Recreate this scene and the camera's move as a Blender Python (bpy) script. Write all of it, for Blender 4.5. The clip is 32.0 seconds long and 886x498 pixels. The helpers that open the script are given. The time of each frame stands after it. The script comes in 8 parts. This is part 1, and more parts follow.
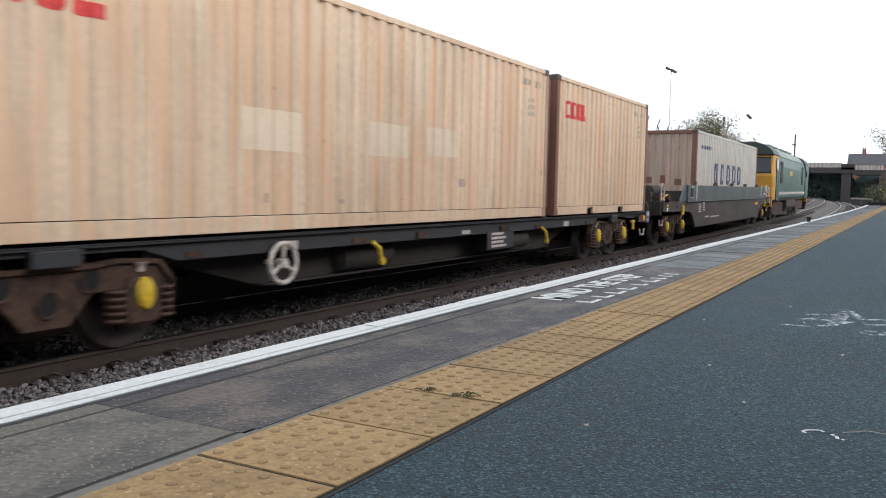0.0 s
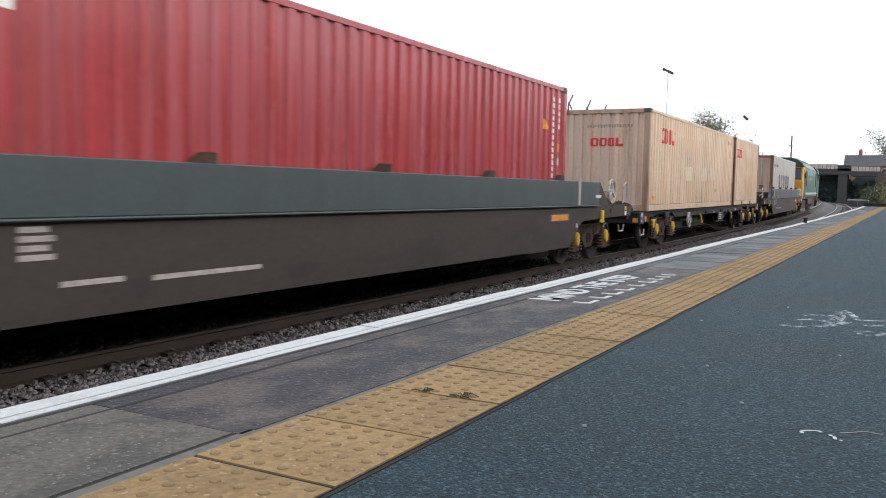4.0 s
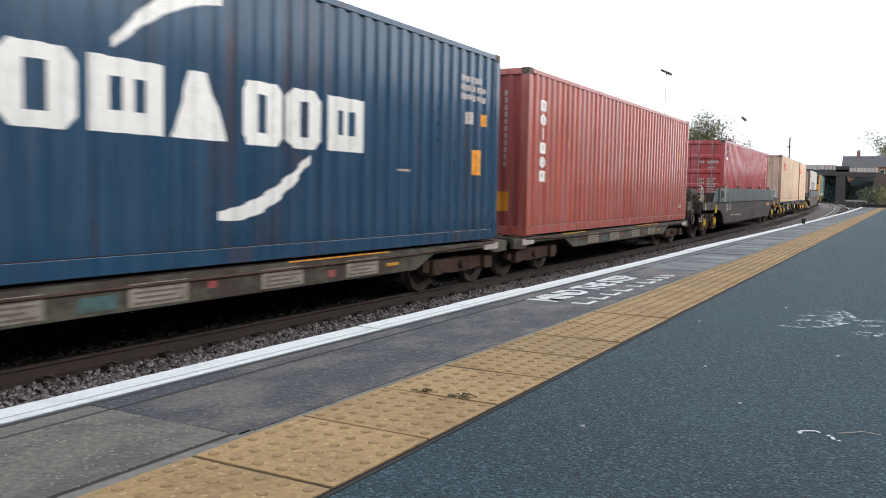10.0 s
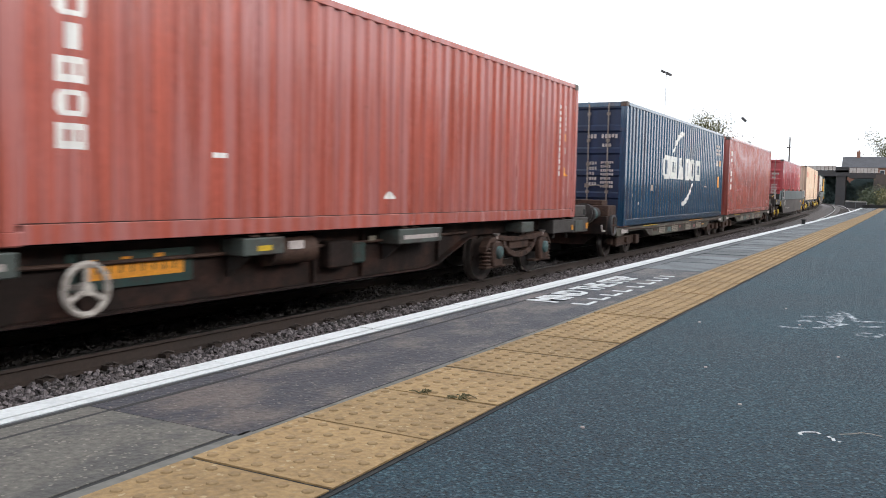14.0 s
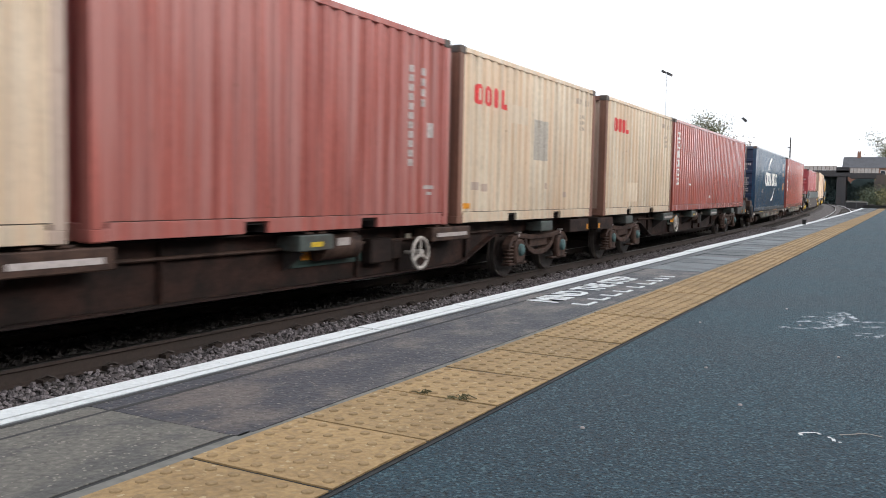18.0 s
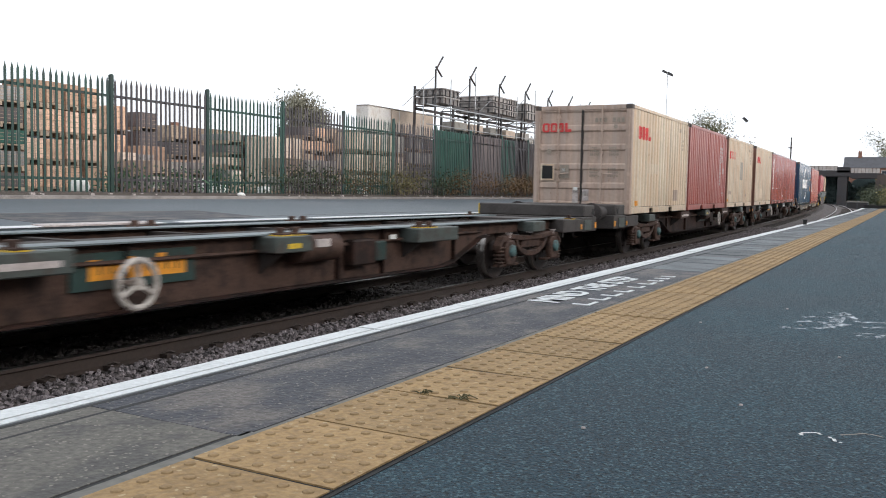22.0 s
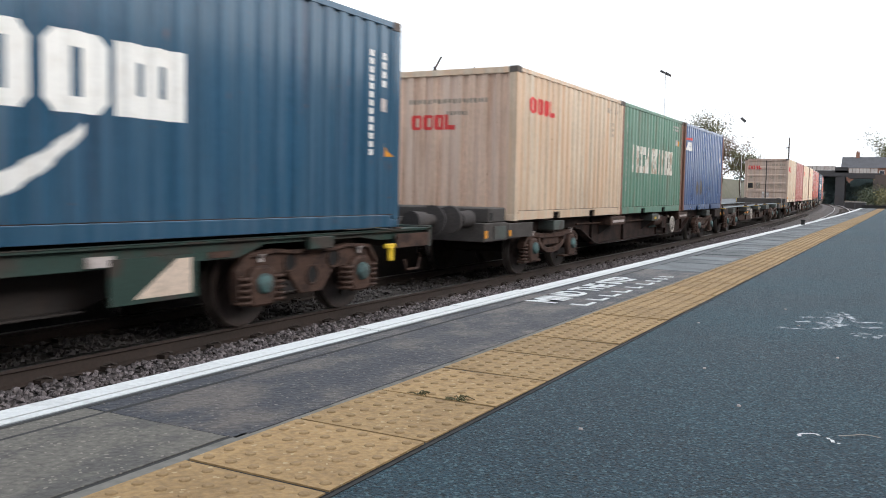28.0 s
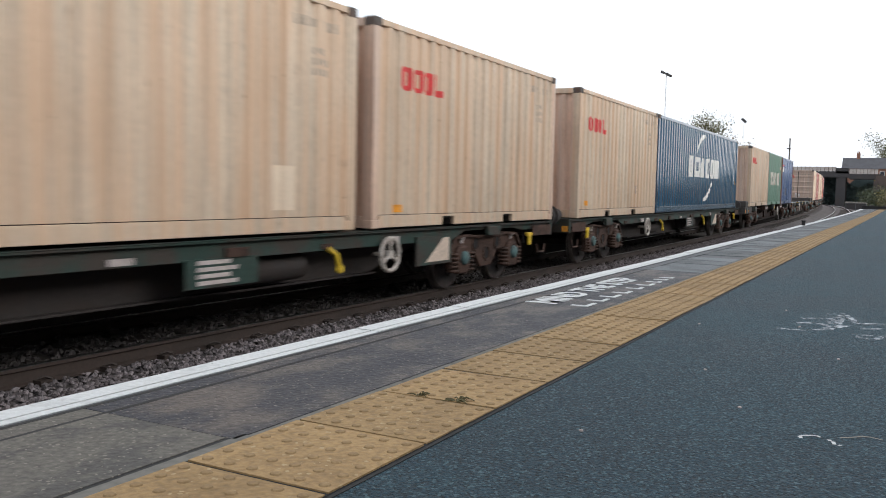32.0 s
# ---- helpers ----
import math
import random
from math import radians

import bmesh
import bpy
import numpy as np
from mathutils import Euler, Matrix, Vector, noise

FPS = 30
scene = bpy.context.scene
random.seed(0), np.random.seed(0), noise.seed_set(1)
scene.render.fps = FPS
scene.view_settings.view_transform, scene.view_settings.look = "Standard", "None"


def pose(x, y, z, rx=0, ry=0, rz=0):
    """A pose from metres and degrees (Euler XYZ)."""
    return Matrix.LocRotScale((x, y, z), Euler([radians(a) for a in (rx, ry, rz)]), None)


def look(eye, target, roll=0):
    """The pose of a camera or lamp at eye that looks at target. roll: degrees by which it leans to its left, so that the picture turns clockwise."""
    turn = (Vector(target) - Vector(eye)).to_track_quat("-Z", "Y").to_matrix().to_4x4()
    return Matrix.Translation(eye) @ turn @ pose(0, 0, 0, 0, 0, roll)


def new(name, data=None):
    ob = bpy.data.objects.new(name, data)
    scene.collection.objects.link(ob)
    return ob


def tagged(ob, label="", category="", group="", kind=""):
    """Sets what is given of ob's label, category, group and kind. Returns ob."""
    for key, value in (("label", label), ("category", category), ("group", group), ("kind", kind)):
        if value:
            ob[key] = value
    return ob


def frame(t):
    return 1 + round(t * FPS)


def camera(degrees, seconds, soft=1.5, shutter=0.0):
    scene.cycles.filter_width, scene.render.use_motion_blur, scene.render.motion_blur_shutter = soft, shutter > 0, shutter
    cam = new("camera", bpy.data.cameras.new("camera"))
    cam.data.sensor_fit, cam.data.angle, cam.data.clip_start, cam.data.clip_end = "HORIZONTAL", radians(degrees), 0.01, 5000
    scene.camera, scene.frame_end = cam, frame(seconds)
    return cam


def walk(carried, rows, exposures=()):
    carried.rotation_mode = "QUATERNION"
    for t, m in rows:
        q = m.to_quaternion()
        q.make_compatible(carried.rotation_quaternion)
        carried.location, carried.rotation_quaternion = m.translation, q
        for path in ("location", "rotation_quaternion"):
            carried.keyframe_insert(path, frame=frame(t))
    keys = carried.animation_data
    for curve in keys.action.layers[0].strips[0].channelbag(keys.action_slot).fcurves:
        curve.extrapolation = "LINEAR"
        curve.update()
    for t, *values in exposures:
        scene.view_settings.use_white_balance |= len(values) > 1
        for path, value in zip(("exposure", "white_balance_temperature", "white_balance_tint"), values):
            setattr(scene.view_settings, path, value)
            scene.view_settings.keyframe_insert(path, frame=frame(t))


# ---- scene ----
# camera: held by hand, resting almost still on the platform
SECONDS = 32.0
cam = camera(54.975, SECONDS, soft=0.95, shutter=0.5)
walk(cam, [
    (0, look((0.0047, -0.0091, 0.6178), (-4.7896, 8.7369, -0.1052), 1.135)),
    (1, look((0.0013, -0.0080, 0.6162), (-4.7759, 8.7479, -0.0997), 1.132)),
    (2, look((0.0026, -0.0092, 0.6179), (-4.7684, 8.7500, -0.0997), 1.148)),
    (3, look((0.0018, -0.0078, 0.6168), (-4.7635, 8.7547, -0.0987), 1.162)),
    (5, look((0.0015, -0.0057, 0.6147), (-4.7628, 8.7582, -0.0894), 1.138)),
    (6, look((0.0009, -0.0065, 0.6143), (-4.7589, 8.7602, -0.0863), 1.132)),
    (8, look((0.0013, -0.0074, 0.6150), (-4.7484, 8.7646, -0.0861), 1.156)),
    (10, look((0.0021, -0.0065, 0.6143), (-4.7475, 8.7659, -0.0835), 1.142)),
    (12, look((0.0013, -0.0025, 0.6144), (-4.7511, 8.7686, -0.0794), 1.142)),
    (14, look((0.0006, -0.0022, 0.6145), (-4.7488, 8.7707, -0.0777), 1.173)),
    (17, look((0.0017, -0.0011, 0.6144), (-4.7539, 8.7687, -0.0762), 1.166)),
    (20, look((0.0004, 0.0026, 0.6154), (-4.7546, 8.7728, -0.0732), 1.172)),
    (22, look((0.0016, -0.0013, 0.6152), (-4.7607, 8.7647, -0.0758), 1.179)),
    (24, look((0.0006, -0.0001, 0.6154), (-4.7641, 8.7644, -0.0782), 1.184)),
    (25, look((0.0013, 0.0010, 0.6158), (-4.7593, 8.7677, -0.0775), 1.178)),
    (28, look((0.0008, 0.0082, 0.6156), (-4.7444, 8.7838, -0.0719), 1.150)),
    (30, look((-0.0010, 0.0113, 0.6161), (-4.7459, 8.7873, -0.0680), 1.193)),
    (32, look((-0.0018, 0.0151, 0.6161), (-4.7516, 8.7886, -0.0667), 1.211)),
], exposures=[(0, 0.05), (1, 0.01), (3, 0.08), (8, 0.10), (10, 0.24), (12, 0.30), (14, 0.29), (17, 0.21), (19, 0.23), (20, 0.15), (22, 0.07), (23, 0.08), (25, 0.32), (28, 0.28), (29, 0.24), (30, 0.16), (31, 0.08), (32, -0.05)])

# light: a bright overcast sky with a wide weak sun behind it
world = bpy.data.worlds.new("overcast_sky")
scene.world = world
world.use_nodes = True
wn, wl = world.node_tree.nodes, world.node_tree.links
sky = wn.new("ShaderNodeTexSky")
sky.sky_type, sky.sun_disc = "NISHITA", False
sky.sun_elevation, sky.sun_rotation = radians(20.5), radians(81)
sky.air_density, sky.dust_density = 1.0, 4.0
dim = wn.new("ShaderNodeMix")
dim.data_type, dim.blend_type = "RGBA", "MULTIPLY"
dim.inputs["Factor"].default_value = 1.0
wl.new(sky.outputs[0], dim.inputs["A"])
dim.inputs["B"].default_value = (0.10, 0.10, 0.10, 1)
cloud = wn.new("ShaderNodeMix")
cloud.data_type = "RGBA"
cloud.inputs["Factor"].default_value = 0.85
wl.new(dim.outputs["Result"], cloud.inputs["A"])
cloud.inputs["B"].default_value = (1.25, 1.31, 1.40, 1)
wl.new(cloud.outputs["Result"], wn["Background"].inputs["Color"])
wn["Background"].inputs["Strength"].default_value = 1.0
sun_data = bpy.data.lights.new("sun", "SUN")
sun_data.energy, sun_data.angle, sun_data.color = 1.8, radians(40), (1.0, 0.97, 0.94)
sun = new("sun", sun_data)
sun.matrix_world = look((40, 6, 15), (0, 0, 0))
# ---- geometry helpers ----
class Shape:
    """Collects vertices and faces of one mesh."""

    def __init__(self):
        self.v, self.f = [], []

    def add(self, verts, faces):
        n = len(self.v)
        self.v += [tuple(p) for p in verts]
        self.f += [tuple(i + n for i in f) for f in faces]
        return self

    def box(self, x0, x1, y0, y1, z0, z1):
        v = [(x, y, z) for x in (x0, x1) for y in (y0, y1) for z in (z0, z1)]
        return self.add(v, [(0, 1, 3, 2), (4, 6, 7, 5), (0, 4, 5, 1), (2, 3, 7, 6), (0, 2, 6, 4), (1, 5, 7, 3)])

    def prism(self, poly, axis, a0, a1):
        """A 2D outline (counter-clockwise) drawn out along an axis: x takes (y, z), y takes (x, z), z takes (x, y)."""
        def at(p, a):
            return (a, p[0], p[1]) if axis == "x" else (p[0], a, p[1]) if axis == "y" else (p[0], p[1], a)
        n = len(poly)
        v = [at(p, a0) for p in poly] + [at(p, a1) for p in poly]
        f = [tuple(range(n - 1, -1, -1)), tuple(range(n, 2 * n))]
        f += [(i, (i + 1) % n, n + (i + 1) % n, n + i) for i in range(n)]
        return self.add(v, f)

    def cyl(self, c, axis, r, length, n=12, r2=None):
        """A cylinder or cone round the centre c."""
        r2 = r if r2 is None else r2
        v = []
        for h, rr in ((-length / 2, r), (length / 2, r2)):
            for k in range(n):
                a = 2 * math.pi * k / n
                p, q = rr * math.cos(a), rr * math.sin(a)
                d = (h, p, q) if axis == "x" else (q, h, p) if axis == "y" else (p, q, h)
                v.append((c[0] + d[0], c[1] + d[1], c[2] + d[2]))
        f = [tuple(range(n - 1, -1, -1)), tuple(range(n, 2 * n))]
        f += [(i, (i + 1) % n, n + (i + 1) % n, n + i) for i in range(n)]
        return self.add(v, f)

    def turned(self, c, axis, rows, n=16):
        """A body of revolution: rows of (distance along the axis, radius)."""
        v = []
        for h, rr in rows:
            for k in range(n):
                a = 2 * math.pi * k / n
                p, q = rr * math.cos(a), rr * math.sin(a)
                d = (h, p, q) if axis == "x" else (q, h, p) if axis == "y" else (p, q, h)
                v.append((c[0] + d[0], c[1] + d[1], c[2] + d[2]))
        m = len(rows)
        f = [tuple(range(n - 1, -1, -1)), tuple(range((m - 1) * n, m * n))]
        for j in range(m - 1):
            f += [(j * n + i, j * n + (i + 1) % n, (j + 1) * n + (i + 1) % n, (j + 1) * n + i) for i in range(n)]
        return self.add(v, f)

    def ring(self, c, axis, r, t, n=20, m=8):
        v, f = [], []
        for i in range(n):
            a = 2 * math.pi * i / n
            for j in range(m):
                b = 2 * math.pi * j / m
                p, q, h = (r + t * math.cos(b)) * math.cos(a), (r + t * math.cos(b)) * math.sin(a), t * math.sin(b)
                d = (h, p, q) if axis == "x" else (q, h, p) if axis == "y" else (p, q, h)
                v.append((c[0] + d[0], c[1] + d[1], c[2] + d[2]))
        for i in range(n):
            for j in range(m):
                f.append((i * m + j, ((i + 1) % n) * m + j, ((i + 1) % n) * m + (j + 1) % m, i * m + (j + 1) % m))
        return self.add(v, f)

    def tube(self, pts, r, n=8, r2=None):
        """A round bar along a line of points, tapering from r to r2."""
        pts = [Vector(p) for p in pts]
        r2 = r if r2 is None else r2
        v, f = [], []
        for i, p in enumerate(pts):
            d = (pts[min(i + 1, len(pts) - 1)] - pts[max(i - 1, 0)]).normalized()
            u = d.cross(Vector((0.31, 0.17, 0.93)))
            if u.length < 0.1:
                u = d.cross(Vector((1, 0, 0)))
            u.normalize()
            w = d.cross(u)
            rr = r + (r2 - r) * i / max(len(pts) - 1, 1)
            for k in range(n):
                a = 2 * math.pi * k / n
                v.append(p + u * (rr * math.cos(a)) + w * (rr * math.sin(a)))
        m = len(pts)
        f += [tuple(range(n - 1, -1, -1)), tuple(range((m - 1) * n, m * n))]
        for j in range(m - 1):
            f += [(j * n + i, j * n + (i + 1) % n, (j + 1) * n + (i + 1) % n, (j + 1) * n + i) for i in range(n)]
        return self.add(v, f)

    def quad(self, a, b, c, d):
        return self.add([a, b, c, d], [(0, 1, 2, 3)])

    def mesh(self, name, material, bevel=0.0, smooth=False):
        me = bpy.data.meshes.new(name)
        me.from_pydata(self.v, [], self.f)
        if bevel:
            bm = bmesh.new()
            bm.from_mesh(me)
            bmesh.ops.recalc_face_normals(bm, faces=bm.faces)
            edges = [e for e in bm.edges if len(e.link_faces) == 2 and e.calc_face_angle() > 0.5]
            bmesh.ops.bevel(bm, geom=edges, offset=bevel, segments=1, affect="EDGES", clamp_overlap=True)
            bm.to_mesh(me)
            bm.free()
        if material is not None:
            me.materials.append(material)
        if smooth:
            me.polygons.foreach_set("use_smooth", [True] * len(me.polygons))
            me.set_sharp_from_angle(angle=radians(35))
        me.update()
        return me


def part(name, shape, material, parent, label="", at=None, bevel=0.0, smooth=False):
    """One mesh object under a thing or under a part."""
    me = shape.mesh(name, material, bevel, smooth) if isinstance(shape, Shape) else shape
    ob = new(name, me)
    ob.parent = parent
    if at is not None:
        ob.matrix_basis = at
    return tagged(ob, label)


def thing(name, label, category, group="", kind="", at=None):
    ob = new(name)
    ob.empty_display_size = 0.2
    if at is not None:
        ob.matrix_basis = at
    return tagged(ob, label, category, group, kind)


# ---- the line: straight past the platform, then an easy left-hand curve ----
CURVE_START, RADIUS = 19.0, 1390.0
FAR_LAT, NEAR_LAT = -6.9665, -3.556      # centre lines of the two tracks
RAIL = -0.87                             # rail head
EDGE = -2.091                            # near platform edge


def rise(s, lat):
    """The tracks climb gently past the platform, the far one most; the platforms stay level."""
    u = max(0.0, s - 12.0)
    z = 0.0055 * (u * u / 40 if u < 20 else u - 10) - 0.0019 * max(0.0, s - 150)
    return z * float(np.interp(lat, (-8.4, -8.1, -6.2, -4.3, -2.8, -2.1), (0, 1, 1, 0.4, 0.25, 0)))


def along(s, lat, z=0.0):
    """The place s metres along the line and lat metres to its right; the platform bends less than the tracks."""
    if s <= CURVE_START:
        return Vector((lat, s, z + rise(s, lat)))
    th = (s - CURVE_START) / RADIUS
    share = float(np.interp(lat, (-2.8, -2.09, -1.4), (1, 0.75, 0.2)))
    cx = FAR_LAT - RADIUS * (1 - math.cos(th)) + (lat - FAR_LAT) * math.cos(th)
    cy = CURVE_START + RADIUS * math.sin(th) + (lat - FAR_LAT) * math.sin(th)
    return Vector((lat + (cx - lat) * share, s + (cy - s) * share, z + rise(s, lat)))


def beyond(s, lat, z=0.0):
    """The place of things past the platforms, beside the bend."""
    th = (s - 25.4) / 1422.0
    return Vector((FAR_LAT - 1422.0 * (1 - math.cos(th)) + (lat - FAR_LAT) * math.cos(th), 25.4 + 1422.0 * math.sin(th) + (lat - FAR_LAT) * math.sin(th), z))


def heading(s):
    return max(0.0, math.degrees((s - CURVE_START) / RADIUS))


def sweep(shape, profile, s0, s1, ds=4.0, close=False):
    """A cross-section of (lat, z) points drawn along the line."""
    n = max(1, math.ceil((s1 - s0) / ds))
    m = len(profile)
    v = [along(s0 + (s1 - s0) * i / n, p[0], p[1]) for i in range(n + 1) for p in profile]
    f = [(i * m + j, i * m + (j + 1) % m, (i + 1) * m + (j + 1) % m, (i + 1) * m + j) for i in range(n) for j in range(m if close else m - 1)]
    if close:
        f += [tuple(range(m - 1, -1, -1)), tuple(range(n * m, n * m + m))]
    return shape.add(v, f)


# distance run by the train, every 4 s
RUN = (0.0, 19.123, 38.422, 57.353, 77.034, 97.767, 119.685, 143.002, 168.174)


def run_curve():
    n, h = len(RUN), 4.0
    a, r = np.eye(n), np.zeros(n)
    for i in range(1, n - 1):
        a[i, i - 1:i + 2] = (h, 4 * h, h)
        r[i] = 6 * (RUN[i + 1] - 2 * RUN[i] + RUN[i - 1]) / h
    return np.linalg.solve(a, r)


BEND = run_curve()


def run_at(t):
    h = 4.0
    i = int(min(max(t // h, 0), len(RUN) - 2))
    a, c = ((i + 1) * h - t) / h, (t - i * h) / h
    return a * RUN[i] + c * RUN[i + 1] + ((a ** 3 - a) * BEND[i] + (c ** 3 - c) * BEND[i + 1]) * h * h / 6
# ---- materials ----
def material(name, col, rough=0.6, metal=0.0, stain=None, amount=0.5, scale=1.5, stretch=(1, 1, 1), grain=0.25,
             fine=30.0, bump=0.15, jitter=0.08, gloss_var=0.15, edge=(0.45, 0.65), spec=0.5, speck=None):
    """A surface with a base colour, blotches or streaks of a second one, fine grain, relief and uneven gloss."""
    m = bpy.data.materials.new(name)
    m.use_nodes = True
    n, l = m.node_tree.nodes, m.node_tree.links
    bsdf = n["Principled BSDF"]
    co = n.new("ShaderNodeTexCoord")
    info = n.new("ShaderNodeObjectInfo")
    shift = n.new("ShaderNodeVectorMath")
    shift.operation = "MULTIPLY_ADD"
    l.new(co.outputs["Object"], shift.inputs[0])
    shift.inputs[1].default_value = stretch
    l.new(info.outputs["Random"], shift.inputs[2])
    big = n.new("ShaderNodeTexNoise")
    big.inputs["Scale"].default_value, big.inputs["Detail"].default_value, big.inputs["Roughness"].default_value = scale, 6, 0.65
    l.new(shift.outputs[0], big.inputs["Vector"])
    small = n.new("ShaderNodeTexNoise")
    small.inputs["Scale"].default_value, small.inputs["Detail"].default_value = fine, 4
    l.new(co.outputs["Object"], small.inputs["Vector"])
    ramp = n.new("ShaderNodeMapRange")
    ramp.interpolation_type = "SMOOTHSTEP"
    ramp.inputs["From Min"].default_value, ramp.inputs["From Max"].default_value = edge
    ramp.inputs["To Max"].default_value = amount
    l.new(big.outputs["Fac"], ramp.inputs["Value"])
    mix = n.new("ShaderNodeMix")
    mix.data_type = "RGBA"
    mix.inputs["A"].default_value = (*col, 1)
    mix.inputs["B"].default_value = (*(stain or tuple(c * 0.6 for c in col)), 1)
    l.new(ramp.outputs["Result"], mix.inputs["Factor"])
    val = n.new("ShaderNodeMapRange")
    val.inputs["From Min"].default_value, val.inputs["From Max"].default_value = 0.25, 0.75
    val.inputs["To Min"].default_value, val.inputs["To Max"].default_value = 1 - grain, 1 + grain
    l.new(small.outputs["Fac"], val.inputs["Value"])
    jit = n.new("ShaderNodeMapRange")
    jit.inputs["To Min"].default_value, jit.inputs["To Max"].default_value = 1 - jitter, 1 + jitter
    l.new(info.outputs["Random"], jit.inputs["Value"])
    both = n.new("ShaderNodeMath")
    both.operation = "MULTIPLY"
    l.new(val.outputs["Result"], both.inputs[0])
    l.new(jit.outputs["Result"], both.inputs[1])
    tone = n.new("ShaderNodeVectorMath")
    tone.operation = "SCALE"
    l.new(mix.outputs["Result"], tone.inputs[0])
    l.new(both.outputs[0], tone.inputs["Scale"])
    l.new(tone.outputs[0], bsdf.inputs["Base Color"])
    if speck:
        # scattered pale grit: (scale, share, colour)
        cell = n.new("ShaderNodeTexVoronoi")
        cell.inputs["Scale"].default_value = speck[0]
        l.new(co.outputs["Object"], cell.inputs["Vector"])
        pick = n.new("ShaderNodeSeparateColor")
        l.new(cell.outputs["Color"], pick.inputs[0])
        cut = n.new("ShaderNodeMapRange")
        cut.inputs["From Min"].default_value, cut.inputs["From Max"].default_value = 1 - speck[1], 1 - speck[1] * 0.3
        l.new(pick.outputs[0], cut.inputs["Value"])
        grit = n.new("ShaderNodeMix")
        grit.data_type = "RGBA"
        l.new(cut.outputs["Result"], grit.inputs["Factor"])
        l.new(tone.outputs[0], grit.inputs["A"])
        grit.inputs["B"].default_value = (*speck[2], 1)
        l.new(grit.outputs["Result"], bsdf.inputs["Base Color"])
    rg = n.new("ShaderNodeMapRange")
    rg.inputs["To Min"].default_value, rg.inputs["To Max"].default_value = max(0.05, rough - gloss_var), min(1, rough + gloss_var)
    l.new(big.outputs["Fac"], rg.inputs["Value"])
    l.new(rg.outputs["Result"], bsdf.inputs["Roughness"])
    bsdf.inputs["Metallic"].default_value = metal
    bsdf.inputs["Specular IOR Level"].default_value = spec
    if bump:
        bp = n.new("ShaderNodeBump")
        bp.inputs["Strength"].default_value, bp.inputs["Distance"].default_value = bump, 0.02
        l.new(small.outputs["Fac"], bp.inputs["Height"])
        l.new(bp.outputs["Normal"], bsdf.inputs["Normal"])
    return m


STREAK = (1, 1, 0.12)
RUST = (0.12, 0.05, 0.03)


def paint(name, col, dirt=RUST, amount=0.35, rough=0.5, scale=2.2, edge=(0.52, 0.75), fade_sheen=None, coat=0.0):
    """Container paint: pale streaks running down for fading and sky sheen, fine dirt, rust spots with short runs."""
    m = material(name, col, rough, 0, dirt, amount, scale, STREAK, 0.10, 14, 0.05, 0.03, 0.12, edge)
    n, l = m.node_tree.nodes, m.node_tree.links
    bsdf = n["Principled BSDF"]
    last = bsdf.inputs["Base Color"].links[0].from_socket
    co = n.new("ShaderNodeTexCoord")

    def noise(stretch, sc, lo, hi, to_lo, to_hi):
        mp = n.new("ShaderNodeVectorMath")
        mp.operation = "MULTIPLY"
        mp.inputs[1].default_value = stretch
        l.new(co.outputs["Object"], mp.inputs[0])
        nz = n.new("ShaderNodeTexNoise")
        nz.inputs["Scale"].default_value, nz.inputs["Detail"].default_value = sc, 5
        l.new(mp.outputs[0], nz.inputs["Vector"])
        mr = n.new("ShaderNodeMapRange")
        for key, v in (("From Min", lo), ("From Max", hi), ("To Min", to_lo), ("To Max", to_hi)):
            mr.inputs[key].default_value = v
        l.new(nz.outputs["Fac"], mr.inputs["Value"])
        return mr.outputs["Result"]

    for stretch, sc, a in (((1, 1, 0.03), 9.0, 0.17), ((0.5, 0.35, 0.9), 1.1, 0.10)):
        mul = n.new("ShaderNodeVectorMath")
        mul.operation = "SCALE"
        l.new(last, mul.inputs[0])
        l.new(noise(stretch, sc, 0.3, 0.7, 1 - a, 1 + a), mul.inputs["Scale"])
        last = mul.outputs[0]
    # Pale streaks: fading, and on the reds the sky's reflection as colour.
    chalk = n.new("ShaderNodeMix")
    chalk.data_type = "RGBA"
    l.new(noise((1, 1, 0.05), 6.5, 0.42, 0.60, 0.0, 0.62), chalk.inputs["Factor"])
    l.new(last, chalk.inputs["A"])
    chalk.inputs["B"].default_value = (*(fade_sheen or tuple(0.7 * c + 0.3 * sum(col) / 3 for c in col)), 1)
    last = chalk.outputs["Result"]
    for stretch, sc, lo in (((1, 1, 0.45), 7.0, 0.70), ((1, 1, 0.7), 17.0, 0.685)):
        mx = n.new("ShaderNodeMix")
        mx.data_type = "RGBA"
        l.new(noise(stretch, sc, lo, lo + 0.08, 0.0, 0.5), mx.inputs["Factor"])
        l.new(last, mx.inputs["A"])
        mx.inputs["B"].default_value = (0.15, 0.068, 0.036, 1)
        last = mx.outputs["Result"]
    l.new(last, bsdf.inputs["Base Color"])
    bsdf.inputs["Coat Weight"].default_value, bsdf.inputs["Coat Roughness"].default_value = coat, 0.14
    return m


